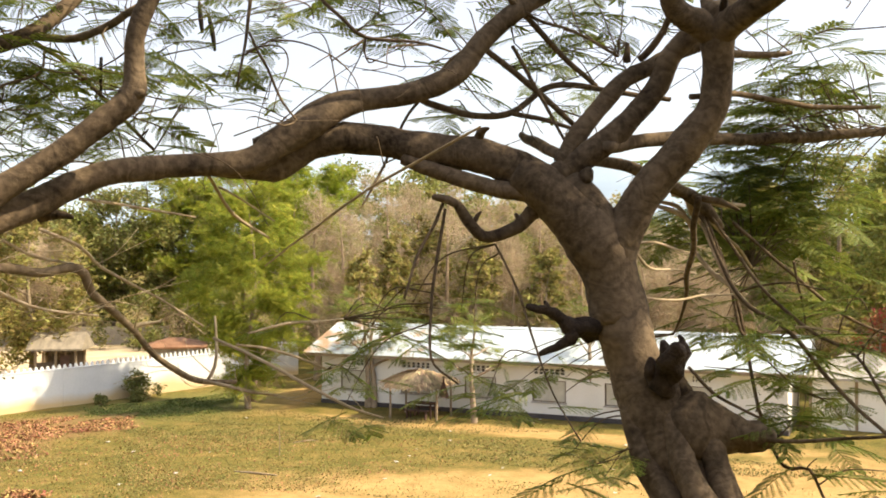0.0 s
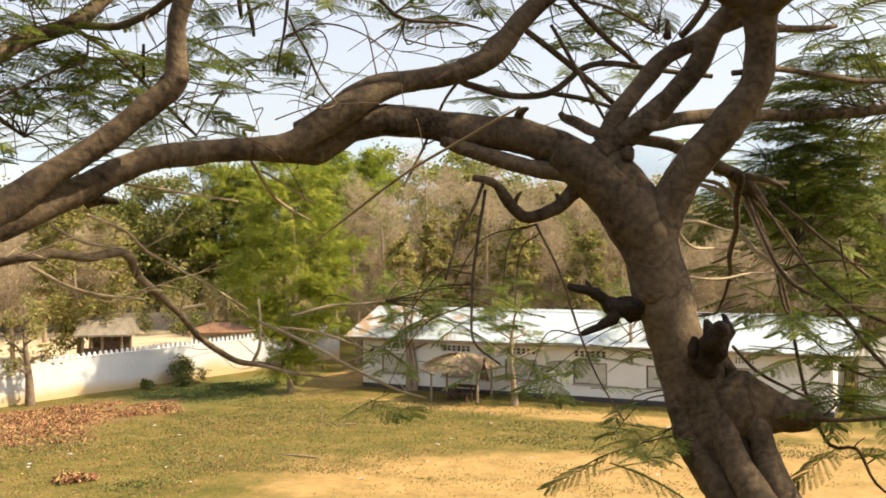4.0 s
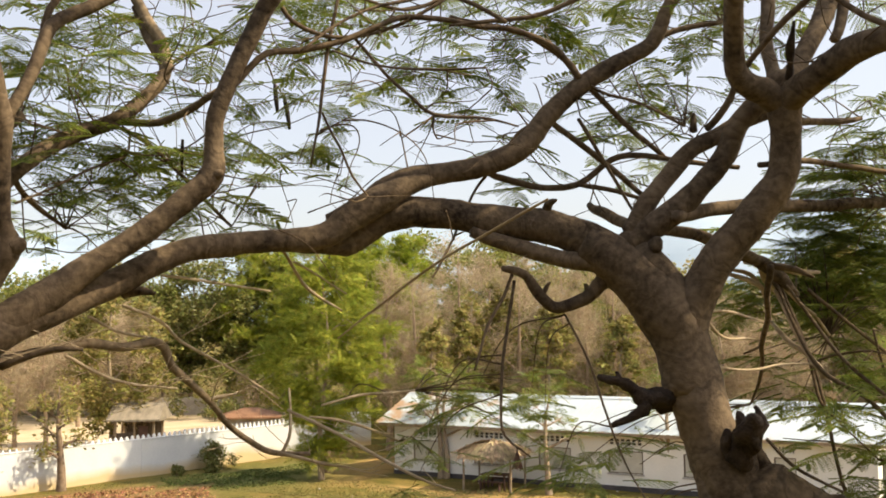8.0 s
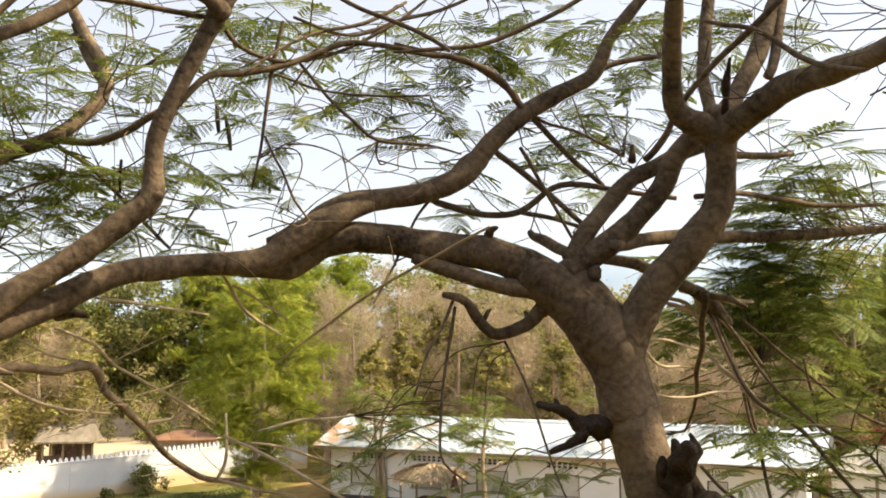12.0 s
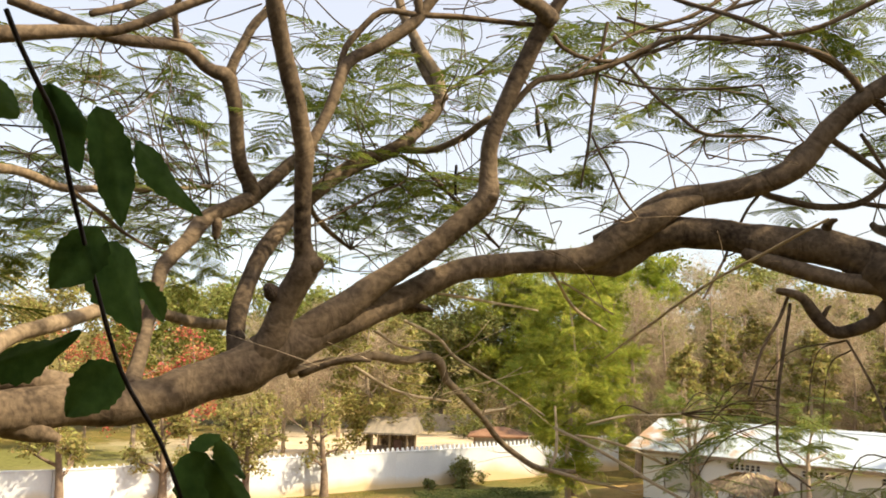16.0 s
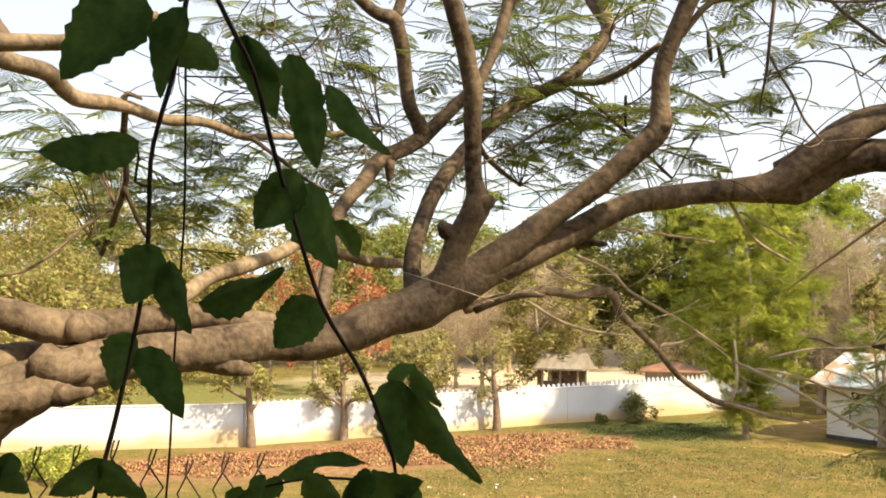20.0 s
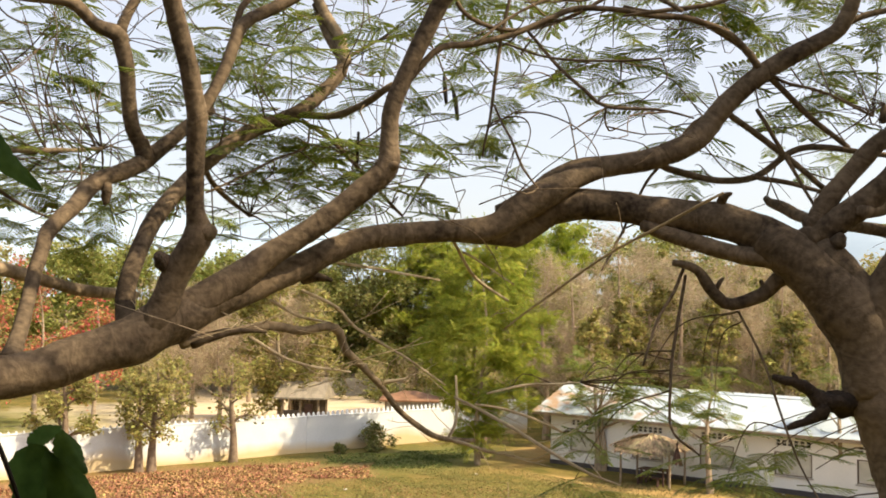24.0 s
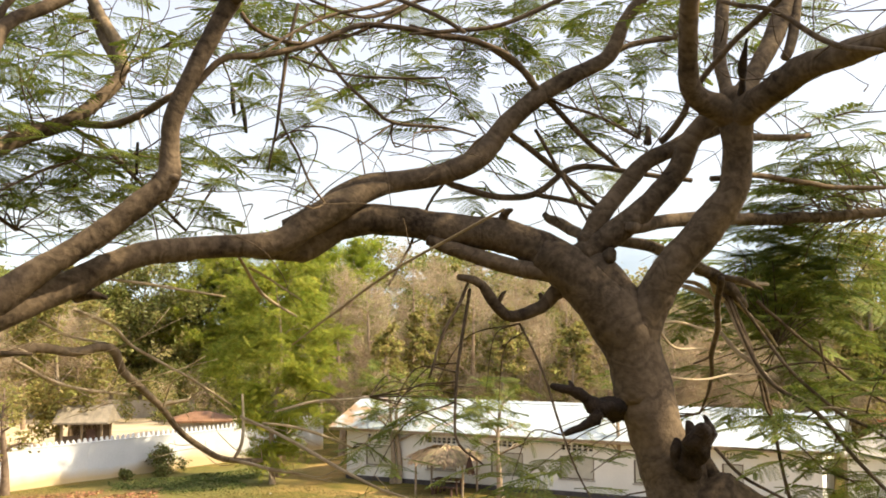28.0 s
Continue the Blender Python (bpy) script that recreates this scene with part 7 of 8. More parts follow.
for x, y, h in [(-4.06, 51.35, 6.5), (-3.75, 51.36, 6.0), (1.53, 46.20, 5.8), (7.19, 46.73, 6.0)]:
    slim_tree(x, y, h, 0.25, "frond", "slender pale-trunked young tree before the school wall", 280)
for x, y, h, count in [(-30.66, 35.95, 6.8, 3000), (-28.00, 39.85, 5.8, 2600), (-22.75, 46.85, 5.6, 900), (-27.37, 47.85, 5.5, 1100), (-10.57, 53.52, 4.5, 200), (-25.03, 42.6, 5.4, 1500), (-25.45, 42.2, 5.0, 1200)]:
    slim_tree(x, y, h, 0.2, "olive", "thin sparsely leaved tree growing beside the white wall", count, "brown_trunk", 0.33)

# shrub against the wall
for x, y, r in [(-17.36, 54.70, 0.95), (-18.63, 52.1, 0.32), (-17.1, 53.3, 0.38)]:
    t = thing("shrub", "round dark green shrub growing against the white wall", "shrub", at=(x, y, 0))
    trunk, bv, bf, tips = branch_set((0, 0, 0), r * 1.5, r * 0.8, 1, 4, 0.05, 0.1, 0.1)
    tagged(arrays("branchwork", bv, bf, M["dry_twig"], t), kind="stuff")
    c = np.random.normal(0, 0.42, (26, 3)) * r + np.array([0, 0, r * 0.85])
    c[:, 2] = np.maximum(c[:, 2], 0.2)
    arrays("leaves", *leaf_cloud(c, np.full(26, r * 0.33), 1900, 0.16), M["green_dark"], t)


# ---------------------------------------------------------------- thatched shelter with table and benches
S_AT, S_TURN = (-1.13, 48.10, 0.0), -22.0
shelter = thing("thatched_shelter", "small open shelter with timber posts and a shaggy thatched roof", "shelter", at=S_AT, turn=S_TURN)
SW, SD = 2.5, 1.9
for sx in (-1, 1):
    for sy in (-1, 1):
        path = smooth_path([(sx * SW / 2, sy * SD / 2, -0.2, 0.06), (sx * SW / 2 + 0.02, sy * SD / 2, 0.8, 0.055), (sx * SW / 2, sy * SD / 2, 1.75, 0.05)], 0.3)
        v, f, _ = tube(path, 8, 0.05)
        arrays("post", v, f, M["pale_trunk"], shelter, smooth=True)
for sy in (-1, 1):
    v, f, _ = tube(smooth_path([(-SW / 2 - 0.3, sy * SD / 2, 1.7, 0.045), (0, sy * SD / 2, 1.72, 0.045), (SW / 2 + 0.3, sy * SD / 2, 1.7, 0.045)], 0.4), 7)
    arrays("beam", v, f, M["timber"], shelter)
n = 3400
ang, u = np.random.uniform(0, 2 * math.pi, n), np.random.uniform(0, 1, n) ** 0.5
hx, hy = SW / 2 + 0.45, SD / 2 + 0.4
sq = 1 / np.maximum(np.abs(np.cos(ang)), np.abs(np.sin(ang))) ** 0.95
px, py = np.cos(ang) * hx * u * sq, np.sin(ang) * hy * u * sq
pz = 1.6 + 0.62 * (1 - np.maximum(np.abs(py) / hy, np.abs(px) / hx - 0.25) ** 1.6) + np.random.uniform(-0.07, 0.07, n)
pos = np.stack([px, py, pz], 1)
fwd = np.stack([np.cos(ang) * hx, np.sin(ang) * hy, np.full(n, -0.8)], 1) + np.random.normal(0, 0.25, (n, 3))
straw = np.array([(-0.5, -0.10, 0), (0.5, -0.05, 0), (0.5, 0.05, 0), (-0.5, 0.10, 0)], np.float32)
v, f = scatter(straw, np.array([[0, 1, 2, 3]]), pos, frames_of(pos, fwd, np.tile([0.1, 0.1, 1.0], (n, 1)), np.random.uniform(0.3, 0.6, n)))
tagged(arrays("thatch", v, f, M["thatch"], shelter), "brown palm thatch with ragged eaves", kind="stuff")

bundle = thing("straw_bundle", "dark dry bundle of leaves hanging at the shelter's eave", "bundle", at=(0.03, 46.19, 1.73))
n = 260
a, u = np.random.uniform(0, 2 * math.pi, n), np.random.uniform(0, 1, n)
pos = np.stack([np.cos(a) * 0.22 * u, np.sin(a) * 0.22 * u, 0.35 - 0.75 * u], 1)
fwd = np.stack([np.cos(a) * 0.3, np.sin(a) * 0.3, np.full(n, -1.0)], 1)
v, f = scatter(straw, np.array([[0, 1, 2, 3]]), pos, frames_of(pos, fwd, np.random.normal(0, 1, (n, 3)), np.full(n, 0.35)))
tagged(arrays("leaves", v, f, M["red_wood"], bundle), kind="stuff")
v, f, _ = tube(smooth_path([(0, 0, 0.3, 0.012), (0.0, 0.02, 0.7, 0.01), (-0.25, 0.05, 0.85, 0.01)], 0.1), 5)
arrays("cord", v, f, M["twig"], bundle)

table = thing("picnic_table", "red-brown wooden table under the thatched shelter", "table", at=(S_AT[0] + 0.1, S_AT[1] - 0.1, 0), turn=S_TURN)
for k in range(4):
    bm = bmesh.new()
    box(bm, (-0.7, -0.4 + k * 0.2, 0.7), (0.7, -0.4 + k * 0.2 + 0.185, 0.75), 0.006)
    part("plank", bm, M["red_wood"], table)
for sx in (-1, 1):
    for sy in (-1, 1):
        bm = bmesh.new()
        box(bm, (sx * 0.55 - 0.04, sy * 0.28 - 0.04, -0.05), (sx * 0.55 + 0.04, sy * 0.28 + 0.04, 0.7), 0.005)
        part("leg", bm, M["red_wood"], table)


def bench(at, turn):
    b = thing("bench", "low red-brown plank bench beside the table", "bench", "benches round the table", at=at, turn=turn)
    bm = bmesh.new()
    box(bm, (-0.65, -0.13, 0.40), (0.65, 0.13, 0.45), 0.006)
    part("seat", bm, M["red_wood"], b)
    for sx in (-1, 1):
        bm = bmesh.new()
        box(bm, (sx * 0.5 - 0.03, -0.11, -0.05), (sx * 0.5 + 0.03, 0.11, 0.4), 0.005)
        part("leg", bm, M["red_wood"], b)


rot = Matrix.Rotation(radians(S_TURN), 3, "Z")
for off in ((0.1, -0.75), (0.1, 0.65)):
    q = rot @ Vector((*off, 0)) + Vector(S_AT)
    bench(tuple(q), S_TURN)


# ---------------------------------------------------------------- beyond the wall: hut and low sheds
def hut(at, turn, w, d, h, rise, roof_mat, label, walls, hipped=True):
    t = thing("hut", label, "hut", "small huts beyond the wall", at=at, turn=turn)
    for sx in (-1, 0, 1):
        for sy in (-1, 1):
            bm = bmesh.new()
            box(bm, (sx * w / 2 - 0.07, sy * d / 2 - 0.07, -0.2), (sx * w / 2 + 0.07, sy * d / 2 + 0.07, h), 0.01)
            part("post", bm, M["timber"], t)
    if walls:
        for lo, hi in (((-w / 2 + 0.07, -d / 2 - 0.03, 0), (w / 2 - 0.07, -d / 2 + 0.03, h)), ((-w / 2 - 0.03, -d / 2 + 0.07, 0), (-w / 2 + 0.03, d / 2 - 0.07, h)), ((w / 2 - 0.03, -d / 2 + 0.07, 0), (w / 2 + 0.03, d / 2 - 0.07, h))):
            bm = bmesh.new()
            box(bm, lo, hi)
            part("wall", bm, walls, t)
    else:
        bm = bmesh.new()
        box(bm, (-w / 2 + 0.07, -d / 2 - 0.02, 0), (0.1, -d / 2 + 0.03, h * 0.55))
        part("wall", bm, M["shaded_plank"], t, "low plank side")
        # back wall added dark, standing in for the shaded interior
        bm = bmesh.new()
        box(bm, (-w / 2 + 0.07, d / 2 - 0.04, 0), (w / 2 - 0.07, d / 2 + 0.02, h), 0.005)
        part("wall", bm, M["shaded_plank"], t, "dark plank back wall painting the hut's shaded interior")
        bm = bmesh.new()
        box(bm, (0.3, -d / 2 - 0.03, 0.02), (0.85, -d / 2 + 0.03, 1.75), 0.008)
        part("door", bm, M["red_wood"], t, "narrow red-brown plank door")
    o, th = 0.5, 0.12
    hip = min(0.42 * w, 1.3) if hipped else -0.42
    ez = h - rise * o / (d / 2)
    a1, b1, c1, d1 = (-w / 2 - o, -d / 2 - o, ez), (w / 2 + o, -d / 2 - o, ez), (w / 2 + o, d / 2 + o, ez), (-w / 2 - o, d / 2 + o, ez)
    r0, r1 = (-w / 2 + hip, 0, h + rise), (w / 2 - hip, 0, h + rise)
    for q in ((a1, b1, r1, r0), (c1, d1, r0, r1), (b1, c1, r1), (d1, a1, r0)):
        bm = bmesh.new()
        lo = [bm.verts.new(p) for p in q]
        hi = [bm.verts.new((p[0], p[1], p[2] + th)) for p in q]
        bm.faces.new(lo)
        bm.faces.new(hi[::-1])
        for i in range(len(q)):
            bm.faces.new((lo[i], hi[i], hi[(i + 1) % len(q)], lo[(i + 1) % len(q)]))
        bmesh.ops.recalc_face_normals(bm, faces=bm.faces)
        part("roof_slope", bm, roof_mat, t)
    return t


hut((-25.4, 63.4, 0.0), 8, 2.5, 2.6, 2.35, 0.72, M["thatch_grey"], "weathered grey-roofed open hut on sandy ground", None, False)
hut((-20.2, 72.2, 0.0), 14, 3.6, 3.0, 1.6, 0.45, M["rust_roof"], "low shed with a rusty brown sheet roof", M["concrete"])
hut((20.1, 45.8, 0.0), -30, 4.0, 4.0, 2.5, 0.8, M["concrete"], "small white outbuilding behind the branches", M["plaster"])


bm = bmesh.new()
box(bm, (-5.5, -0.1, -0.2), (5.5, 0.1, 1.7), 0.01)
ob = part("wall_far", bm, M["concrete"])
ob.matrix_basis = pose(-32.0, 91.5, 0, 0, 0, 12)
tagged(ob, "low grey cement wall across the sandy ground", "wall", kind="structure")

# ---------------------------------------------------------------- creeper and chain-link fence near the viewer
creeper = thing("creeper", "dark green climbing vine with large toothed leaves hanging over the fence", "vine")


def vine_leaf(bx, by, bz, tx, ty, tz, width, roll):
    """A toothed heart-shaped leaf from its stalk end to its tip, folded along the midrib."""
    b, t = np.array([bx, by, bz]), np.array([tx, ty, tz])
    d = t - b
    ln = np.linalg.norm(d)
    view = (b + t) / 2 - np.array([0, 0, EYE])
    view /= np.linalg.norm(view)
    d /= ln
    side = np.cross(d, view)
    side /= np.linalg.norm(side)
    nor = np.cross(side, d)
    side, nor = side * math.cos(roll) + nor * math.sin(roll), nor * math.cos(roll) - side * math.sin(roll)
    n, m = 17, 4
    v, f = [], []
    curl = random.uniform(0.05, 0.25) * ln
    fold = random.uniform(0.25, 0.75)
    for i in range(n):
        u = i / (n - 1)
        w = width / 2 * (math.sin(math.pi * u ** 0.72) ** 0.75) * (1.0 + (0.06 if i % 2 else -0.05) + random.uniform(-0.06, 0.06))
        for j in range(-m, m + 1):
            q = j / m
            lift = fold * abs(q) * w + 0.03 * ln * math.sin(9 * u + 2 * q) * abs(q)
            v.append(b + d * (u * ln) + side * (q * w) + nor * (lift - curl * u * u))
    k = 2 * m + 1
    for i in range(n - 1):
        for j in range(2 * m):
            f.append((i * k + j, i * k + j + 1, (i + 1) * k + j + 1, (i + 1) * k + j))
    return arrays("leaf", v, f, M["vine_leaf"], creeper, smooth=True)


def vine_stem(pts):
    path = smooth_path(pts, 0.03)
    v, f, _ = tube(path, 7)
    return arrays("stem", v, f, M["pod"], creeper, smooth=True)


vine_stem([(-0.976, 0.747, 8.115, 0.0036), (-0.971, 0.769, 8.075, 0.0036), (-0.960, 0.797, 8.026, 0.0036), (-0.950, 0.820, 7.983, 0.0036), (-0.942, 0.848, 7.893, 0.0036), (-0.924, 0.878, 7.785, 0.0032), (-0.894, 0.904, 7.666, 0.0032), (-0.846, 0.932, 7.572, 0.0032), (-0.805, 0.943, 7.471, 0.0028), (-0.795, 0.942, 7.434, 0.0024)])
vine_stem([(-1.036, 0.783, 8.135, 0.0038), (-1.048, 0.790, 8.091, 0.0038), (-1.077, 0.797, 7.994, 0.0038), (-1.101, 0.793, 7.920, 0.0034), (-1.113, 0.791, 7.866, 0.0034), (-1.121, 0.797, 7.762, 0.0034), (-1.128, 0.792, 7.673, 0.0034), (-1.136, 0.776, 7.578, 0.0034), (-1.141, 0.757, 7.494, 0.0034), (-1.145, 0.728, 7.398, 0.0034)])
vine_stem([(-1.093, 0.834, 8.160, 0.0018), (-1.111, 0.854, 8.067, 0.0018), (-1.127, 0.873, 7.953, 0.0018), (-1.142, 0.888, 7.784, 0.0018), (-1.149, 0.881, 7.613, 0.0018), (-1.141, 0.865, 7.447, 0.0018), (-1.134, 0.850, 7.367, 0.0018)])
vine_stem([(-0.982, 0.858, 7.987, 0.0017), (-0.963, 0.872, 7.997, 0.0017), (-0.945, 0.885, 8.002, 0.0017)])
vine_stem([(-1.139, 0.813, 7.837, 0.0022), (-1.151, 0.799, 7.844, 0.0022), (-1.145, 0.799, 7.877, 0.0017), (-1.146, 0.794, 7.901, 0.0013)])
vine_stem([(-1.088, 0.828, 7.996, 0.0013), (-1.056, 0.858, 7.997, 0.0013), (-1.013, 0.895, 8.000, 0.0013)])
vine_leaf(-1.046, 0.713, 8.072, -1.168, 0.682, 7.990, 0.098, 0.20)
vine_leaf(-1.012, 0.748, 8.067, -1.081, 0.762, 7.964, 0.049, 0.30)
vine_leaf(-1.088, 0.812, 8.060, -1.035, 0.838, 7.996, 0.070, 0.45)
vine_leaf(-0.982, 0.816, 8.037, -0.947, 0.879, 7.934, 0.058, -0.60)
vine_leaf(-0.972, 0.822, 8.043, -0.935, 0.889, 7.972, 0.056, 0.70)
vine_leaf(-0.897, 0.829, 8.007, -0.879, 0.876, 7.855, 0.056, -0.30)
vine_leaf(-0.864, 0.865, 7.968, -0.838, 0.957, 7.877, 0.045, 0.60)
vine_leaf(-1.121, 0.777, 7.895, -1.178, 0.648, 7.857, 0.064, -0.40)
vine_leaf(-0.924, 0.882, 7.857, -0.947, 0.823, 7.765, 0.066, -0.30)
vine_leaf(-0.919, 0.889, 7.837, -0.910, 0.953, 7.719, 0.077, 0.20)
vine_leaf(-0.886, 0.919, 7.786, -0.835, 0.915, 7.731, 0.032, -0.60)
vine_leaf(-1.109, 0.810, 7.746, -1.127, 0.752, 7.667, 0.073, 0.20)
vine_leaf(-1.101, 0.819, 7.730, -1.088, 0.836, 7.623, 0.054, 0.50)
vine_leaf(-1.059, 0.832, 7.670, -0.936, 0.888, 7.698, 0.064, 0.75)
vine_leaf(-0.907, 0.908, 7.676, -0.948, 0.870, 7.605, 0.068, -0.20)
vine_leaf(-1.131, 0.786, 7.625, -1.141, 0.746, 7.549, 0.059, 0.40)
vine_leaf(-1.128, 0.788, 7.603, -1.098, 0.849, 7.511, 0.058, -0.40)
vine_leaf(-0.807, 0.945, 7.563, -0.804, 0.979, 7.443, 0.065, -0.30)
vine_leaf(-0.790, 0.955, 7.557, -0.688, 0.976, 7.422, 0.051, 0.50)
vine_leaf(-0.787, 0.982, 7.579, -0.734, 0.957, 7.527, 0.036, 0.60)
vine_leaf(-0.817, 0.961, 7.555, -0.780, 0.968, 7.588, 0.032, -0.60)
vine_leaf(-1.131, 0.730, 7.458, -1.158, 0.670, 7.411, 0.042, -0.50)
vine_leaf(-1.136, 0.725, 7.460, -1.081, 0.754, 7.400, 0.047, 0.40)
vine_leaf(-0.904, 0.857, 7.445, -0.821, 0.910, 7.463, 0.028, -0.70)
vine_leaf(-0.833, 0.875, 7.411, -0.758, 0.948, 7.423, 0.061, 0.20)
vine_leaf(-1.249, 0.662, 7.448, -1.204, 0.667, 7.409, 0.042, 0.40)
vine_leaf(-0.914, 0.845, 7.431, -0.970, 0.819, 7.403, 0.036, -0.50)
vine_leaf(-0.933, 0.832, 7.439, -0.934, 0.812, 7.405, 0.028, 0.50)
vine_leaf(-0.867, 0.833, 7.445, -0.825, 0.851, 7.413, 0.045, 0.40)
vine_leaf(-0.794, 0.884, 7.444, -0.840, 0.886, 7.409, 0.038, -0.50)
vine_leaf(-0.757, 0.939, 7.423, -0.772, 0.906, 7.397, 0.039, -0.30)
vine_leaf(-0.893, 0.892, 7.452, -0.952, 0.894, 7.419, 0.032, -0.70)
vine_leaf(-1.021, 0.854, 7.403, -0.982, 0.857, 7.383, 0.033, -0.30)
vine_leaf(-1.244, 0.674, 7.466, -1.237, 0.653, 7.432, 0.034, -0.40)
vine_stem([(-0.790, 0.934, 7.436, 0.0024), (-0.821, 0.912, 7.429, 0.0020), (-0.878, 0.873, 7.434, 0.0020), (-0.931, 0.830, 7.424, 0.0016)])

fence = thing("chain_link_fence", "rusty chain-link fence with twisted wire ends below the viewer", "fence")
FA, FB = Vector((-1.95, 0.60, 0)), Vector((-1.24, 1.29, 0))
pitch = 0.062
cols = int((FB - FA).length / pitch)
for i in range(cols):
    pts, z, side = [], 7.385 - 0.012 * math.sin(i * 1.7), 0
    base = FA + (FB - FA) * (i / cols)
    top = z - 0.13 * max(0, i / cols - 0.55)
    step = 0
    pts.append((base.x + 0.004, base.y, top + 0.03, 0.0017))
    pts.append((base.x - 0.006, base.y + 0.004, top + 0.014, 0.0017))
    while top > 6.1:
        x = base.x + (pitch * 0.5 if step % 2 else 0.0) + random.uniform(-0.002, 0.002)
        pts.append((x, base.y + (0.003 if step % 2 else -0.003), top, 0.0017))
        top -= pitch * 0.62
        step += 1
    path = np.array(pts)
    v, f, _ = tube(path, 4)
    arrays("fence_wire", v, f, M["wire"], fence)
    path2 = path.copy()
    path2[2:, 0] = 2 * base.x - path2[2:, 0]
    path2[:2, 0] += 0.008
    path2[:, 1] += 0.004
    v, f, _ = tube(path2, 4)
    arrays("fence_wire", v, f, M["wire"], fence)
for x in (-1.97,):
    v, f, _ = tube(np.array([(x, 0.6, 5.9, 0.025), (x, 0.6, 6.6, 0.025), (x, 0.6, 7.45, 0.025)]), 10)
    arrays("post", v, f, M["wire"], fence, smooth=True)

# ---------------------------------------------------------------- litter, stick, scraps
def ground_leaves(name, mat, cx, cy, rx, ry, turn, count, size, label, lift=0.03):
    a, u = np.random.uniform(0, 2 * math.pi, count), np.random.uniform(0, 1, count) ** 0.5
    e = u * (0.75 + 0.25 * np.sin(a * 3 + 1) + 0.12 * np.sin(a * 7))
    x, y = np.cos(a) * e * rx, np.sin(a) * e * ry
    c, s = math.cos(radians(turn)), math.sin(radians(turn))
    pos = np.stack([cx + x * c - y * s, cy + x * s + y * c, np.random.uniform(0.0, lift * 2, count) + 0.02], 1)
    pos[:, 2] += np.array([bank(p[0], p[1]) for p in pos])
    up = np.random.normal(0, 0.45, (count, 3)) + np.array([0, 0, 1.0])
    tv = np.array([(-0.5, 0, 0), (0, -0.3, 0.12), (0.5, 0, 0.03), (0, 0.3, 0.12)], np.float32)
    v, f = scatter(tv, np.array([[0, 1, 2, 3]]), pos, frames_of(pos, np.random.normal(0, 1, (count, 3)), up, np.random.uniform(0.6, 1.4, count) * size))
    return tagged(arrays(name, v, f, mat), label, "ground cover", kind="stuff")


for cx, cy, rx, ry, turn, count in [(-25.5, 36.8, 3.6, 12.0, -37, 9500), (-20.6, 42.6, 3.0, 6.0, -36, 4500), (-29.5, 31.0, 3.0, 5.0, -40, 3000), (-16.6, 45.2, 2.0, 3.4, -37, 1500), (-19.5, 39.0, 3.4, 4.6, -36, 2600)]:
    ground_leaves("fallen_leaves", M["litter"], cx, cy, rx, ry, turn, int(count * 1.5), 0.125, "drift of brown fallen leaves on the grass")
ground_leaves("grass_tufts", M["grass"], -13, 37.5, 16, 12.5, 0, 36000, 0.062, "short dry grass tufts over the yard", 0.02)
ground_leaves("grass_tufts", M["grass"], 7, 37.5, 11, 3.2, -20, 9000, 0.075, "short dry grass tufts before the school", 0.02)
# green tufts that colour in the tree's shade on the ground
ground_leaves("grass_tufts", M["grass_green"], -14.5, 51.5, 6, 3.6, 55, 9000, 0.09, "dark green grass painting the shade below the bright tree", 0.04)
ground_leaves("grass_tufts", M["grass"], -6, 45.5, 13, 5.0, -8, 16000, 0.065, "thin dry grass between the wall and the school", 0.02)
ground_leaves("grass_tufts", M["grass"], 2.0, 31.5, 11, 4.6, -4, 4200, 0.06, "sparse grass tufts on the bare sand", 0.015)
ground_leaves("leaf_bits", M["litter"], -12, 37, 15, 12, 0, 6500, 0.075, "scattered dry leaf bits on the grass", 0.015)
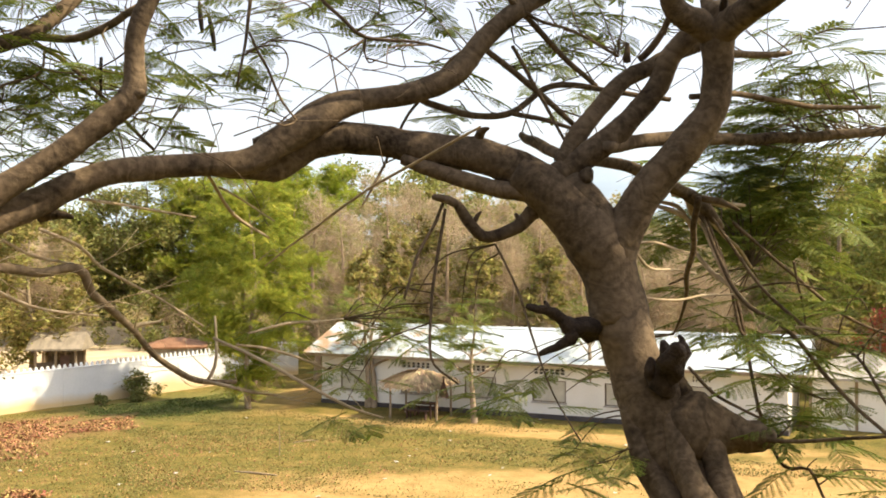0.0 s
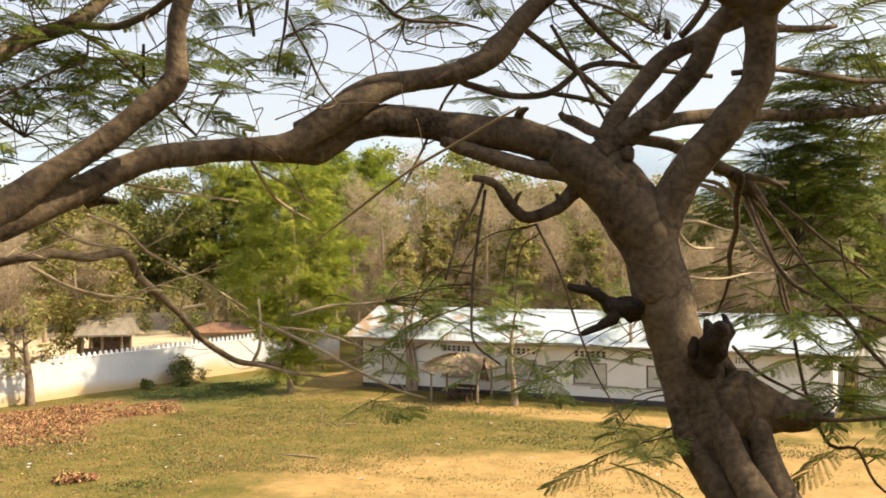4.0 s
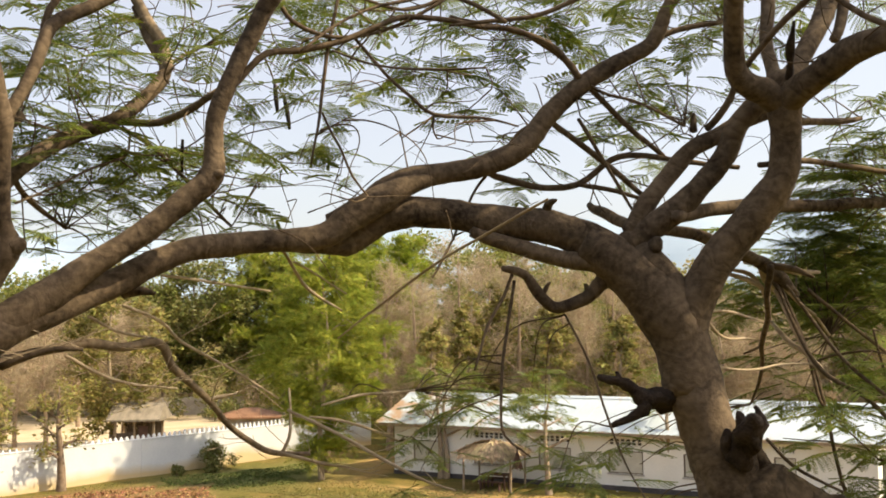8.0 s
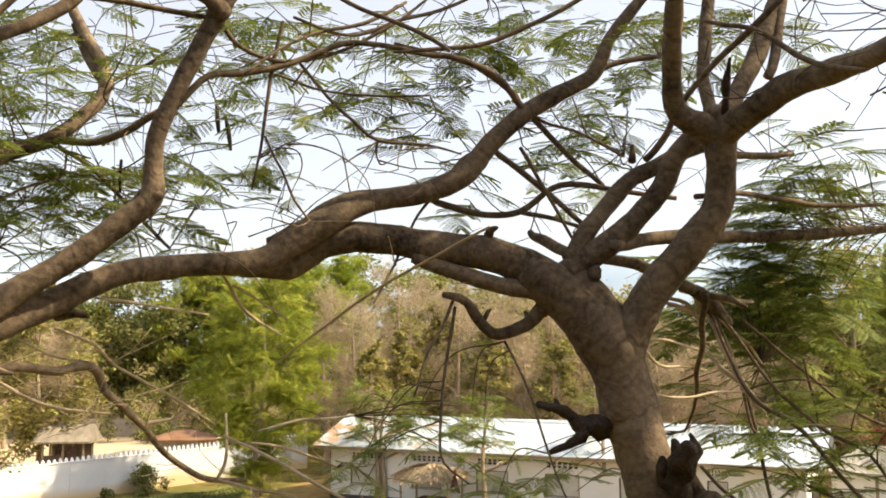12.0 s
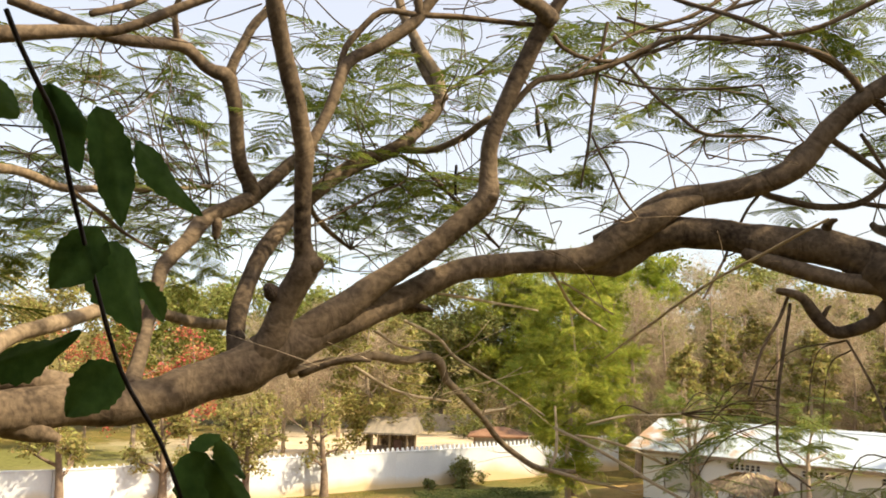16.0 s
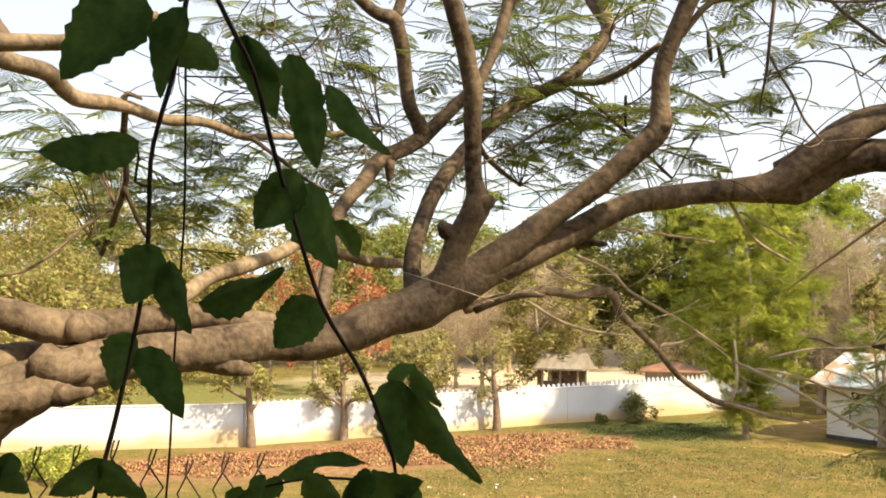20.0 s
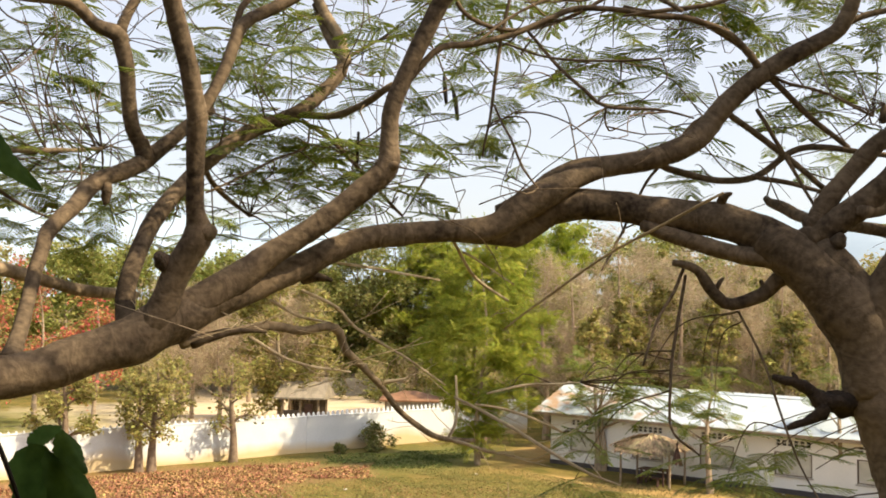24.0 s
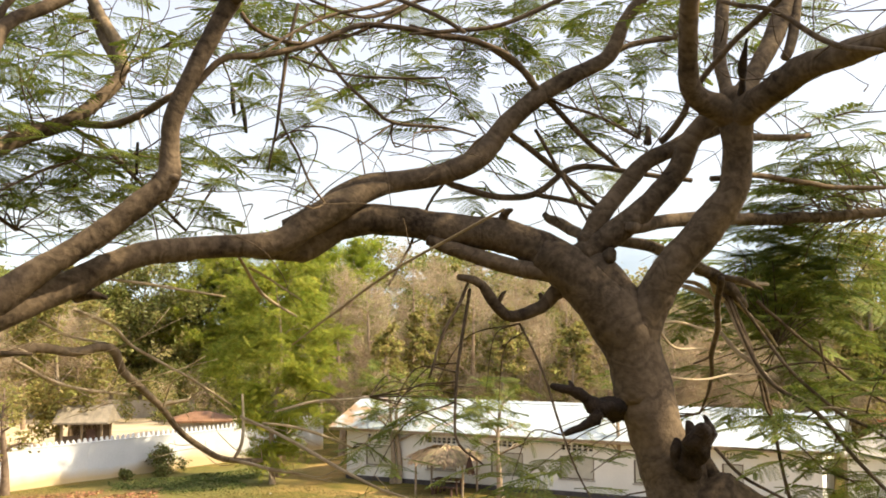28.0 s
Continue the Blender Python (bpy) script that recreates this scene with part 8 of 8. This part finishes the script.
ground_leaves("weed_patch", M["weed"], *(-33.85, 27.03), 3.6, 1.6, -40, 2600, 0.2, "yellow-green weeds on the slope below the fence", 0.35)
ground_leaves("weed_patch", M["grass_green"], *(-11.33, 30.67), 1.5, 0.8, 10, 260, 0.1, "low green weeds round a litter heap", 0.06)
ground_leaves("fallen_leaves", M["litter"], *(-13.83, 31.37), 0.9, 0.6, 0, 500, 0.16, "small heap of dry leaves in the yard", 0.1)

pole = thing("pole", "thin upright stick standing in the grass", "stick", at=(*(-6.59, 38.47), 0))
v, f, _ = tube(smooth_path([(0, 0, -0.1, 0.02), (0.02, 0, 0.6, 0.018), (-0.01, 0, 1.25, 0.014)], 0.2), 6)
arrays("shaft", v, f, M["timber"], pole, smooth=True)
branch = thing("fallen_branch", "pale bent branch lying on the grass", "stick", at=(*(-5.91, 41.09), 0.04))
v, f, _ = tube(smooth_path([(-0.5, -0.1, 0, 0.02), (-0.1, 0.0, 0.04, 0.022), (0.2, 0.2, 0.05, 0.02), (0.55, 0.22, 0, 0.012)], 0.1), 6)
arrays("shaft", v, f, M["pale_trunk"], branch, smooth=True)

stick = thing("stick", "weathered stick lying on bare sand", "stick", at=(*(-6.85, 34.90), 0.05))
v, f, _ = tube(smooth_path([(-0.85, 0.35, 0, 0.03), (0, 0.02, 0.02, 0.035), (0.85, -0.3, 0, 0.025)], 0.2), 7, 0.1)
arrays("shaft", v, f, M["timber"], stick, smooth=True)
for i in range(46):
    a, r = random.uniform(-0.62, 0.2), random.uniform(28, 50)
    s = thing("litter_scrap", "small pale scrap of paper litter on the grass", "litter", "paper scraps on the grass", at=(math.sin(a) * r, math.cos(a) * r, bank(math.sin(a) * r, math.cos(a) * r) + 0.05), turn=random.uniform(0, 360))
    bm = bmesh.new()
    bmesh.ops.create_grid(bm, x_segments=4, y_segments=3, size=0.5)
    k = random.uniform(0.07, 0.2)
    for q in bm.verts:
        q.co = Vector((q.co.x * k, q.co.y * k * 0.6, 0.05 * k * 4 * noise.noise(q.co * 3 + Vector((i, 0, 0)))))
    part("sheet", bm, M["scrap"], s)
